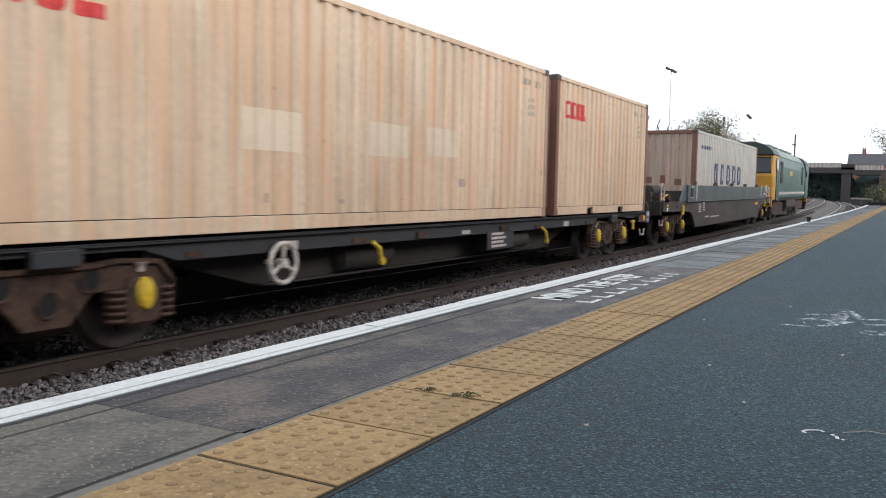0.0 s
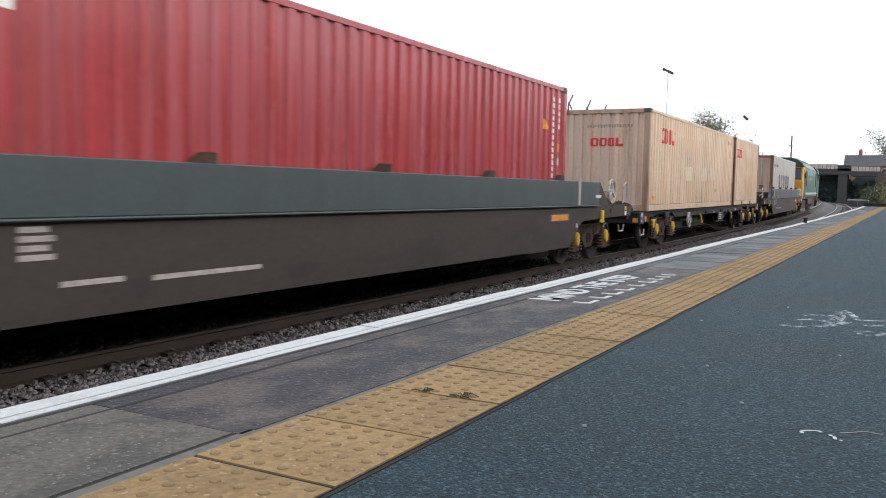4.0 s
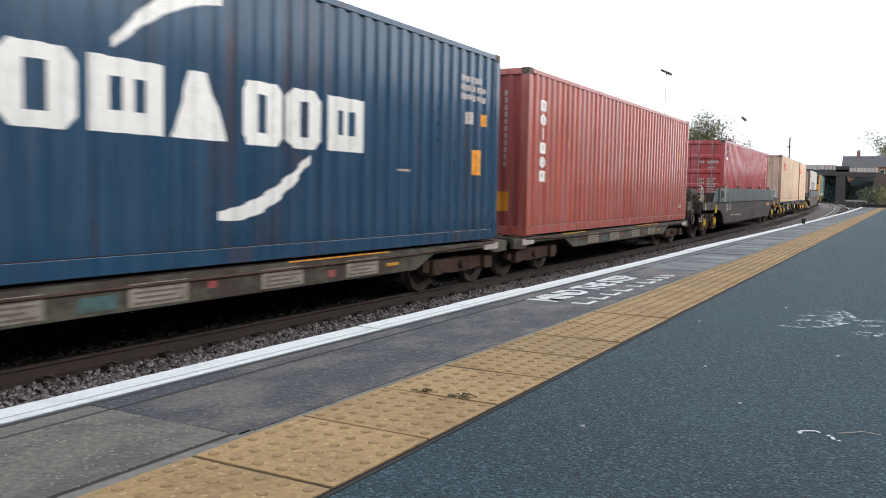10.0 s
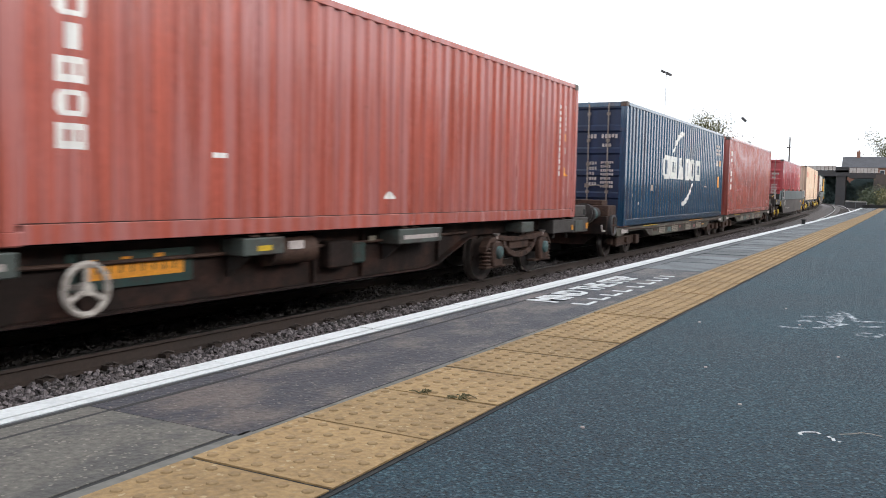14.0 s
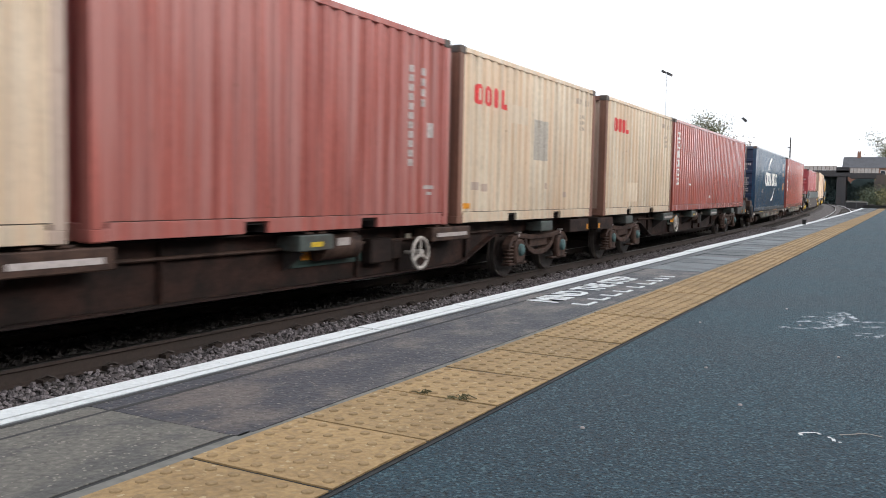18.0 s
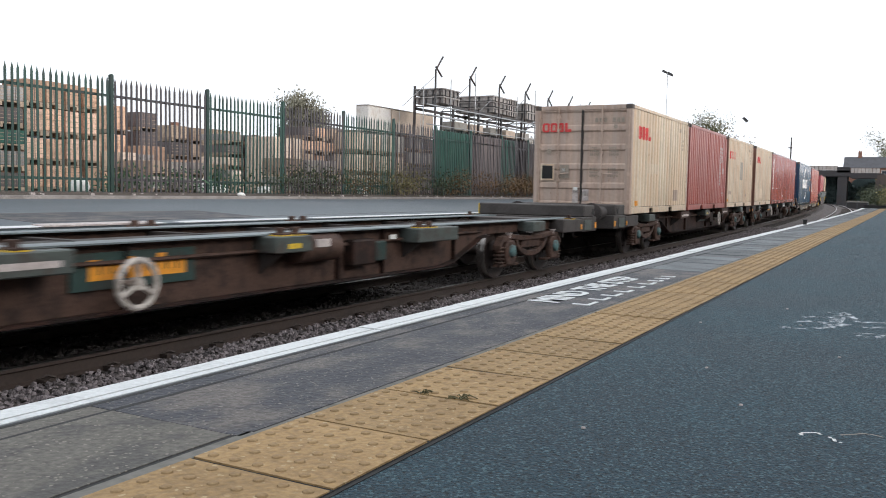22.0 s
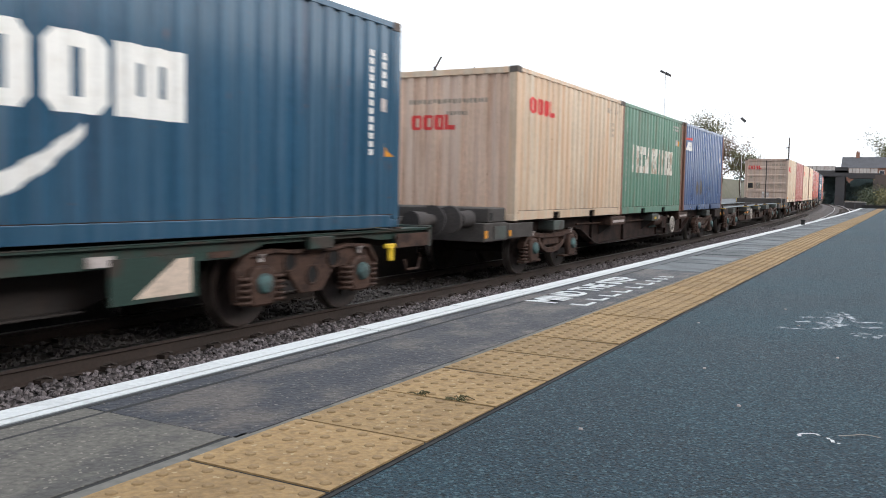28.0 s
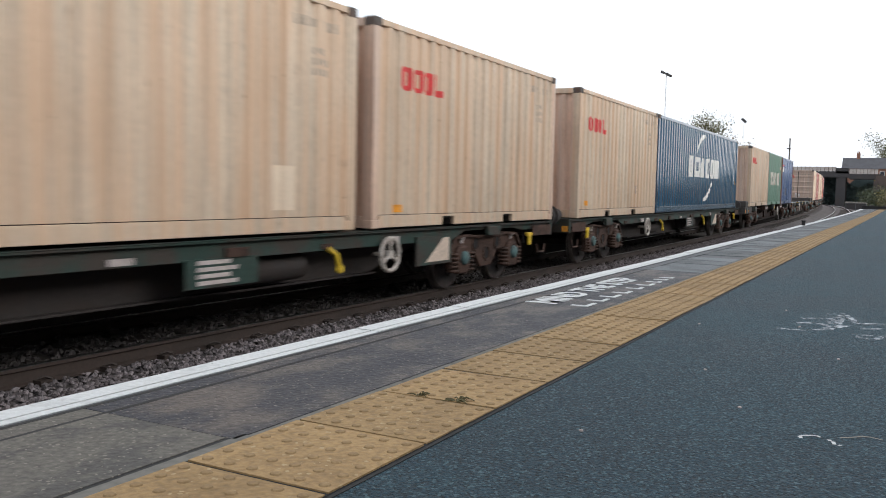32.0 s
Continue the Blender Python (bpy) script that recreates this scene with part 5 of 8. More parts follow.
def blocks(a0, a1, z0, z1, n, gap=0.22, slit=0.16):
    """A run of plain upright blocks, each split by a narrow slit."""
    w = (a1 - a0) / n
    out = []
    for i in range(n):
        b0, b1 = a0 + w * i, a0 + w * (i + 1 - gap)
        m, q = (b0 + b1) / 2, slit * (b1 - b0) / 2
        lo, hi = (0.26, 0.30) if i % 3 != 1 else (0.42, 0.46)
        out += rect(b0, m - q, z0, z1) + rect(m + q, b1, z0, z1)
        out += rect(m - q, m + q, z0, z0 + lo * (z1 - z0)) + rect(m - q, m + q, z1 - hi * (z1 - z0), z1)
    return out


def crescent(a0, z0, a1, z1, sag, thick, n=20):
    """A tapering bowed stroke between two points."""
    out = []
    for i in range(n):
        t0, t1 = i / n, (i + 1) / n
        def mid(t):
            return a0 + (a1 - a0) * t, z0 + (z1 - z0) * t + sag * 4 * t * (1 - t), thick * (0.15 + 0.85 * math.sin(math.pi * (0.12 + 0.75 * t)))
        (p0, q0, w0), (p1, q1, w1) = mid(t0), mid(t1)
        out.append((p0, q0 - w0 / 2, q0 + w0 / 2, p1, q1 - w1 / 2, q1 + w1 / 2))
    return out


PRINT = ("door_print", "number_panel")


def container(label, length, height, side, end, post, rear="panel", marks=(), end_marks=(), pockets=True, group="containers on the train", bar="bar_steel", rods=(0.28, 0.72)):
    """One container, origin under its middle, its rear towards -y. marks lie on the side towards the platform, as
    (name, material, pieces, label) with places from the rear end; end_marks on the rear wall, from its left edge."""
    box = thing("shipping_container", label, "shipping container", group)
    hl, hw = length / 2, CW / 2
    sm, em, pm = M[side], M[end], M[post]
    z0, z1 = 0.16, height - 0.075
    prof = waves(-hl + 0.12, hl - 0.12)
    for sgn in (1, -1):
        w = Shape()
        v = [(sgn * (hw - 0.012 - d), a, z) for a, d in prof for z in (z0, z1)]
        w.add(v, [(2 * i, 2 * i + 2, 2 * i + 3, 2 * i + 1) for i in range(len(prof) - 1)])
        wall = part("side_panel", w, sm, box)
        if sgn == 1:
            for name, mt, pieces, lab in marks:
                moved = [(a - hl, b, c, d - hl, e, f) for a, b, c, d, e, f in pieces]
                for group in pieces_apart(moved, name):
                    ob = part(name, decal(prof, group, lambda a, z, d: (hw - 0.012 - d, a, z)), M[mt], wall, lab)
                    if name in PRINT:
                        tagged(ob, kind="stuff")
    ep = waves(-hw + 0.13, hw - 0.13, 0.25, 0.045)
    w = Shape().add([(a, hl - 0.02 - d, z) for a, d in ep for z in (z0, z1)], [(2 * i, 2 * i + 2, 2 * i + 3, 2 * i + 1) for i in range(len(ep) - 1)])
    part("front_panel", w, em, box)
    if rear == "panel":
        w = Shape().add([(a, -hl + 0.02 + d, z) for a, d in ep for z in (z0, z1)], [(2 * i, 2 * i + 2, 2 * i + 3, 2 * i + 1) for i in range(len(ep) - 1)])
        back = part("rear_panel", w, em, box)
        for name, mt, pieces, lab in end_marks:
            moved = [(a - hw, b, c, d - hw, e, f) for a, b, c, d, e, f in pieces]
            for group in pieces_apart(moved, name):
                ob = part(name, decal(ep, group, lambda a, z, d: (a, -hl + 0.02 + d, z)), M[mt], back, lab)
                if name in PRINT:
                    tagged(ob, kind="stuff")
    else:
        flat = [(-hw, 0.0), (hw, 0.0)]
        for k, (xa, xb) in enumerate(((-hw + 0.14, -0.012), (0.012, hw - 0.14))):
            d, ribs = Shape(), 5
            h = (z1 - 0.02 - 0.2) / ribs
            out = [(-hl + 0.085, 0.18), (-hl + 0.022, 0.18)]
            for i in range(ribs):
                zz = 0.2 + h * i
                out += [(-hl + 0.022, zz + 0.05), (-hl + 0.055, zz + 0.09), (-hl + 0.055, zz + h - 0.09), (-hl + 0.022, zz + h - 0.05)]
            out += [(-hl + 0.022, z1 - 0.02), (-hl + 0.085, z1 - 0.02)]
            d.prism(out[::-1], "x", xa, xb)
            leaf = part("door", d, em, box)
            for q in rods:
                xx = xa + (xb - xa) * q
                rod = Shape().cyl((xx, -hl - 0.005, (0.12 + z1) / 2), "z", 0.017, z1 - 0.06, 8)
                for zz in (0.25, 0.8, 1.45, 2.0, z1 - 0.2):
                    rod.box(xx - 0.04, xx + 0.04, -hl - 0.012, -hl + 0.03, zz - 0.035, zz + 0.035)
                part("locking_bar", rod, M[bar], leaf)
                part("door_handle", Shape().tube([(xx, -hl - 0.03, 0.93), (xx + (0.3 if q < 0.5 else -0.3), -hl - 0.035, 0.96)], 0.013, 6).box(
                    xx - 0.05, xx + 0.05, -hl - 0.05, -hl - 0.005, 0.9, 0.99), M[bar], leaf)
            for zz in (0.3, 0.95, 1.6, 2.25):
                xh = xa - 0.05 if k == 0 else xb + 0.05
                part("hinge", Shape().box(xh - 0.07, xh + 0.07, -hl - 0.006, -hl + 0.03, zz - 0.04, zz + 0.04), pm, leaf)
        if len(rods) == 1:
            part("door_gasket", Shape().box(-0.026, 0.026, -hl + 0.012, -hl + 0.05, 0.17, z1 - 0.02), M["under"], box, "dark rubber door gasket", bevel=0.006)
        for name, mt, pieces, lab in end_marks:
            moved = [(a - hw, b, c, d - hw, e, f) for a, b, c, d, e, f in pieces]
            for group in pieces_apart(moved, name):
                ob = part(name, decal(flat, group, lambda a, z, d: (a, -hl + 0.018 + d, z)), M[mt], box, lab)
                if name in PRINT:
                    tagged(ob, kind="stuff")
    # frame
    for sx in (1, -1):
        for sy in (1, -1):
            part("corner_post", Shape().box(*sorted((sx * hw, sx * (hw - 0.06))), *sorted((sy * hl, sy * (hl - 0.13))), 0.11, height - 0.11).box(
                *sorted((sx * (hw - 0.06), sx * (hw - 0.15))), *sorted((sy * (hl - 0.004), sy * (hl - 0.05))), 0.11, height - 0.11), pm, box, bevel=0.006)
            for zz in (0.0, height - 0.118):
                part("corner_casting", Shape().box(*sorted((sx * hw, sx * (hw - 0.162))), *sorted((sy * hl, sy * (hl - 0.178))), zz, zz + 0.118), M["casting"] if zz else pm, box, bevel=0.012)
        part("top_rail", Shape().box(*sorted((sx * (hw - 0.004), sx * (hw - 0.064))), -hl + 0.178, hl - 0.178, height - 0.085, height - 0.012), sm, box, bevel=0.005)
        # thin dark strip drawn in for the shadow under the panel's lower edge
        part("rail_seam", Shape().box(*sorted((sx * (hw - 0.03), sx * (hw - 0.007))), -hl + 0.14, hl - 0.14, 0.168, 0.175), M["sole_brown"], box, "dark strip painted for the shadow above the bottom rail")
        gaps = [(-1.21, -0.85), (0.85, 1.21)] if pockets else []
        cuts = [-hl + 0.178] + [c for g in gaps for c in g] + [hl - 0.178]
        for a, b in zip(cuts[::2], cuts[1::2]):
            part("bottom_rail", Shape().box(*sorted((sx * (hw - 0.003), sx * (hw - 0.055))), a, b, 0.012, 0.165), sm, box, bevel=0.004)
        for a, b in gaps:
            part("pocket_lintel", Shape().box(*sorted((sx * (hw - 0.003), sx * (hw - 0.055))), a, b, 0.135, 0.165), sm, box)
        for a, b in gaps:
            part("fork_pocket", Shape().box(*sorted((sx * (hw - 0.28), sx * (hw - 0.27))), a - 0.02, b + 0.02, 0.015, 0.135).box(
                *sorted((sx * (hw - 0.28), sx * (hw - 0.056))), a - 0.02, a, 0.015, 0.135).box(*sorted((sx * (hw - 0.28), sx * (hw - 0.056))), b, b + 0.02, 0.015, 0.135), M["under"], box)
    for sy in (1, -1):
        part("end_rail", Shape().box(-hw + 0.162, hw - 0.162, *sorted((sy * (hl - 0.003), sy * (hl - 0.06))), height - 0.115, height - 0.01), pm, box, bevel=0.005)
        part("end_sill", Shape().box(-hw + 0.162, hw - 0.162, *sorted((sy * (hl - 0.003), sy * (hl - 0.06))), 0.01, 0.16), pm, box, bevel=0.005)
    rp = waves(-hl + 0.1, hl - 0.1, 0.42, 0.02)
    part("roof_panel", Shape().add([(x, a, height - 0.014 - d) for a, d in rp for x in (-hw + 0.05, hw - 0.05)],
                                   [(2 * i, 2 * i + 1, 2 * i + 3, 2 * i + 2) for i in range(len(rp) - 1)]), sm, box)
    part("floor_frame", Shape().box(-hw + 0.06, hw - 0.06, -hl + 0.07, hl - 0.07, 0.1, 0.15), M["under"], box)
    return box


def hoop(a0, a1, z0, z1, bar=0.3):
    """A closed hoop with cut corners."""
    w, h = a1 - a0, z1 - z0
    t, c, q = w * bar, w * 0.16, h * 0.2
    return ([(a0, z0 + c, z1 - c, a0 + c, z0, z1)] + rect(a0 + c, a0 + t, z0, z1) + rect(a0 + t, a1 - t, z0, z0 + q) + rect(a0 + t, a1 - t, z1 - q, z1)
            + rect(a1 - t, a1 - c, z0, z1) + [(a1 - c, z0, z1, a1, z0 + c, z1 - c)])


def notched(a0, a1, z0, z1):
    """A broad block with two closed slots."""
    w, h = a1 - a0, z1 - z0
    out = rect(a0, a0 + 0.27 * w, z0, z1) + rect(a0 + 0.40 * w, a1 - 0.40 * w, z0, z1) + rect(a1 - 0.27 * w, a1, z0, z1)
    for b, c in ((0.27, 0.40), (0.60, 0.73)):
        out += rect(a0 + b * w, a0 + c * w, z0, z0 + 0.3 * h) + rect(a0 + b * w, a0 + c * w, z1 - 0.25 * h, z1)
    return out


def wedge(a0, a1, z0, z1):
    """A tall wedge with a blunt top."""
    w, m, h = a1 - a0, (a0 + a1) / 2, z1 - z0
    return [(a0, z0, z0 + 0.04 * h, m - 0.16 * w, z0, z1)] + rect(m - 0.16 * w, m + 0.16 * w, z0, z1) + [(m + 0.16 * w, z0, z1, a1, z0, z0 + 0.04 * h)]


def red_logo(a, z, w=1.25, h=0.42):
    r = h / 2
    return ("logo", "label_red", hoop(a, a + w * 0.25, z - r, z + r) + hoop(a + w * 0.28, a + w * 0.51, z - r, z + r) + hoop(a + w * 0.54, a + w * 0.74, z - r, z + r, 0.42)
            + rect(a + w * 0.78, a + w * 0.87, z - r, z + r) + rect(a + w * 0.87, a + w, z - r, z - r * 0.4), "red logo shapes")


def id_bars(length, col="label_faint", top=2.35):
    """Bars near the front end where the number stands."""
    return ("number_panel", col, rows_of_bars(length - 1.15, length - 0.72, top - 0.12, top, 1, 0.1) + rows_of_bars(length - 0.62, length - 0.35, top - 0.12, top, 1, 0.1)
            + rows_of_bars(length - 0.8, length - 0.5, top - 0.62, top - 0.28, 3), "")


def upright_bars(a, z0, z1, n, col="label_white", w=0.09):
    h = (z1 - z0) / n
    return ("number_panel", col, [p for i in range(n) for p in rect(a, a + w, z0 + h * i, z0 + h * (i + 0.72))], "")


def patch(a0, a1, z0, z1, mt="patch_cream", lab="paler repainted patch"):
    return ("repainted_patch", mt, rect(a0, a1, z0, z1), lab)


def triangle(a, z, w=0.28, h=0.3):
    return ("warning_label", "orange", [(a, z, z + h, a + w, z, z)], "orange warning triangle")


def square(a, z, w=0.25, h=0.22, mt="orange"):
    return ("sticker", mt, rect(a, a + w, z, z + h), "")


def crescents(a, z, w=4.6):
    """White blocks between two bowed strokes."""
    return [("logo", "label_white", hoop(a, a + w * 0.15, z - 0.32, z + 0.32, 0.36) + notched(a + w * 0.178, a + w * 0.35, z - 0.31, z + 0.31) + wedge(a + w * 0.365, a + w * 0.515, z - 0.31, z + 0.31)
             + hoop(a + w * 0.565, a + w * 0.697, z - 0.32, z + 0.32, 0.36) + hoop(a + w * 0.715, a + w * 0.847, z - 0.32, z + 0.32, 0.42) + notched(a + w * 0.868, a + w * 1.03, z - 0.31, z + 0.31), "white logo blocks"),
            ("logo_stroke", "label_white", crescent(a + w * 0.23, z + 0.42, a + w * 0.50, z + 1.0, 0.16, 0.175), "white bowed stroke"),
            ("logo_stroke", "label_white", crescent(a + w * 0.49, z - 1.02, a + w * 0.80, z - 0.42, -0.16, 0.175), "white bowed stroke")]


def upright_logo(a, z0, z1, n=6, w=0.28):
    """A column of plain white shapes, one above the other."""
    h = (z1 - z0) / n
    out = []
    for i in range(n):
        b, t = z0 + h * i, z0 + h * (i + 0.78)
        if i in (1, 4):
            out += hoop(a, a + w, b, t, 0.34)
        elif i == 3:
            out += rect(a + w * 0.3, a + w * 0.7, b, t)
        else:
            out += notched(a, a + w, b, t)
    return ("logo", "label_white", out, "white upright logo shapes")


DOOR_BARS = [("door_print", "label_pale", rows_of_bars(1.5, 1.74, 2.05, 2.2, 1) + rows_of_bars(1.84, 2.25, 2.05, 2.2, 1) + rows_of_bars(1.86, 2.1, 1.85, 1.97, 1)
              + rows_of_bars(1.5, 1.76, 0.95, 1.55, 5) + rows_of_bars(1.84, 2.16, 0.9, 1.55, 7), "")]
# ---- the train, from the locomotive back. Each place is the distance ahead of the start mark ----
TRAIN = []     # (vehicle, centre, half distance of bogies)
LOADS = []     # (container, its centre, floor height, centre of its vehicle, half distance of bogies)


def load(box, rear, length, floor, centre, half):
    LOADS.append((box, rear + length / 2, floor, centre, half))


DECK, LOWDECK, POCKET = 0.125, -0.16, -0.13
W1, W2, W3, W4A, W4B = 32.35, 11.37, -9.95, -28.2, -41.6
W5A, W5B, W6, W7, W8, W9 = -60.39, -79.71, -101.43, -120.71, -142.5, -163.1

load(container("grey-white dry freight container with navy logo blocks", BIG, LOW, "grey_white", "cream_end", "rust_end",
               marks=[("logo", "label_navy", [q for i in range(5) for q in hoop(2.9 + 1.14 * i, 3.62 + 1.14 * i, 0.96, 1.66, 0.34)], "navy logo shapes"), ("number_panel", "label_navy", rows_of_bars(0.76, 2.5, 2.05, 2.23, 1), "")],
               end_marks=[triangle(0.55, 1.75, 0.25, 0.25), ("rust_patch", "rust_end", rect(0.9, 1.1, 0.95, 1.15) + rect(1.35, 1.5, 0.95, 1.2) + rect(1.8, 2.0, 0.9, 1.1), "")], pockets=False),
     26.39, BIG, POCKET + 0.02, W1, 8.1)
load(container("long cream container with pale patches and red logo shapes", BIG, LOW, "cream", "tan_end", "rust_post",
               marks=[red_logo(1.28, 1.98, 1.4, 0.40), id_bars(BIG), patch(4.28, 5.25, 0.83, 1.25), patch(6.5, 7.4, 0.86, 1.27), patch(7.9, 8.8, 0.92, 1.30), square(0.5, 0.3, 0.2, 0.1), ("scuff", "cream_end", rect(8.9, 9.05, 0.5, 0.62) + rect(4.6, 4.72, 0.3, 0.4) + rect(5.9, 6.0, 0.28, 0.33), "rust scuff")],
               end_marks=[red_logo(0.9, 1.75, 0.85, 0.22), ("number_panel", "label_dark", rows_of_bars(0.8, 2.0, 2.12, 2.24, 1), "")], pockets=False), 2.10, BIG, DECK, W2, 7.05)
load(container("short cream container with red logo shapes", SMALL, LOW, "cream", "cream_end", "rust_end", marks=[red_logo(0.5, 2.0, 1.15, 0.32), id_bars(SMALL)]), 14.72, SMALL, DECK, W2, 7.05)
load(container("crimson high-cube container with ribbed doors", BIG, TALL, "crimson", "crimson", "crimson", "doors",
               marks=[("sticker", "label_navy", rect(0.45, 0.85, 2.30, 2.66), "navy sticker"), ("sticker_band", "yellow", [(0.47, 2.36, 2.44, 0.83, 2.54, 2.64)], "yellow diagonal"), ("sticker_foot", "label_white", rect(0.45, 0.85, 2.2, 2.29), "white strip"),
                      triangle(11.12, 2.06, 0.24, 0.2), upright_bars(11.5, 1.2, 2.7, 13, w=0.08), upright_bars(11.8, 2.1, 2.7, 5, w=0.08), square(11.76, 1.68, 0.14, 0.15), square(11.76, 1.44, 0.14, 0.13, "label_pale")],
               end_marks=DOOR_BARS + [("sticker", "label_navy", rect(0.25, 0.6, 1.82, 2.15), "navy sticker"), ("sticker_band", "yellow", [(0.27, 1.86, 1.94, 0.58, 2.04, 2.13)], "yellow diagonal"), ("sticker_foot", "label_white", rect(0.25, 0.6, 1.73, 1.81), "white strip"),
                                      ("danger_label", "orange", rect(0.22, 0.6, 0.95, 1.3), "orange danger label"), triangle(0.75, 1.1, 0.24, 0.2)], pockets=False),
     -15.95, BIG, -0.35, W3, 8.1)
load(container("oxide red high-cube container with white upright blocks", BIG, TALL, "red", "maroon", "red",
               marks=[upright_logo(0.6, 0.95, 2.45), ("old_mark", "maroon", rect(2.25, 2.6, 0.90, 0.98) + rect(2.7, 3.13, 0.95, 1.02), ""), triangle(10.95, 1.78, 0.24, 0.2), upright_bars(11.27, 1.12, 2.6, 14, w=0.08), upright_bars(11.57, 2.1, 2.6, 5, w=0.08),
                      square(11.54, 1.70, 0.14, 0.15), square(11.54, 1.46, 0.14, 0.13, "label_pale"), ("number_panel", "label_pale", rect(11.25, 11.62, 0.36, 0.41) + rect(11.35, 11.55, 0.44, 0.46), "")],
               end_marks=[upright_bars(1.95, 1.2, 2.55, 11, "label_pale", 0.08), ("danger_label", "orange", rect(1.70, 2.08, 0.42, 0.76), "orange danger label")], pockets=False),
     -34.27, BIG, LOWDECK, W4A, 5.1)
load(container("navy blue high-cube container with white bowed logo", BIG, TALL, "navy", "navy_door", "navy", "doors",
               marks=crescents(3.65, 1.5) + [("number_panel", "label_pale", rows_of_bars(10.9, 11.75, 2.1, 2.5, 3), ""), square(11.1, 1.75, 0.2, 0.18, "label_pale"), square(11.55, 1.75, 0.2, 0.18),
                                             ("danger_label", "orange", rect(11.28, 11.6, 1.0, 1.38), "orange danger label"), ("scuff", "cream_end", rect(2.52, 2.58, 0.85, 1.0) + rect(3.3, 3.35, 0.8, 0.98) + rect(1.2, 1.32, 0.5, 0.56) + rect(9.2, 9.5, 1.0, 1.03) + rect(0.7, 0.8, 0.7, 0.76), "")],
               end_marks=DOOR_BARS + [("seal_disc", "label_pale", disc(0.9, 1.25, 0.1, 0.12), "")], pockets=False), -47.67, BIG, LOWDECK, W4B, 5.1)
load(container("dull red container with white upright blocks", BIG, LOW, "red", "maroon", "red",
               marks=[upright_logo(0.5, 0.75, 2.3), triangle(11.52, 0.8, 0.24, 0.17), upright_bars(11.24, 0.8, 2.15, 12, w=0.08), upright_bars(11.55, 1.65, 2.15, 5, w=0.08), square(11.53, 1.46, 0.13, 0.13), square(11.53, 1.22, 0.13, 0.12, "label_pale"),
                      ("scuff", "label_white", rect(2.2, 2.35, 0.75, 0.8) + [(5.22, 0.36, 0.38, 5.32, 0.36, 0.46), (5.32, 0.36, 0.46, 5.44, 0.36, 0.38)], "")], pockets=False), -63.18, BIG, DECK, W5A, 7.03)
load(container("pale cream container with red logo shapes", SMALL, LOW, "cream_pale", "cream_end", "rust_end", marks=[red_logo(0.62, 2.02, 1.15, 0.30), id_bars(SMALL), patch(1.9, 2.7, 0.3, 0.75)]), -69.47, SMALL, DECK, W5A, 7.03)
load(container("stained pale cream container with a grey patch", SMALL, LOW, "cream_pale", "cream_end", "rust_end",
               marks=[red_logo(0.56, 1.95, 1.15, 0.30), id_bars(SMALL), patch(2.84, 3.57, 1.05, 1.75, "patch_grey", "faint grey patch"), patch(1.94, 2.56, 1.62, 1.92), square(0.2, 0.22, 0.22, 0.08), ("scuff", "cream_end", rect(0.5, 0.7, 0.5, 0.62) + rect(0.85, 1.0, 0.48, 0.6) + rect(3.4, 3.55, 0.55, 0.65) + rect(4.4, 4.5, 0.4, 0.5), "rust scuff")]), -76.24, SMALL, DECK, W5B, 7.03)
load(container("faded dull red container with upright print", SMALL, LOW, "faded_red", "maroon", "faded_red", marks=[upright_bars(5.0, 0.8, 2.15, 11, "label_pale", 0.07), upright_bars(5.3, 1.6, 2.15, 4, "label_pale", 0.07), ("number_panel", "label_pale", rect(5.35, 5.65, 0.5, 0.55) + rect(5.45, 5.6, 0.42, 0.46), ""),
                                                                                                          square(5.45, 1.2, 0.16, 0.2, "label_pale")]), -82.60, SMALL, DECK, W5B, 7.03)
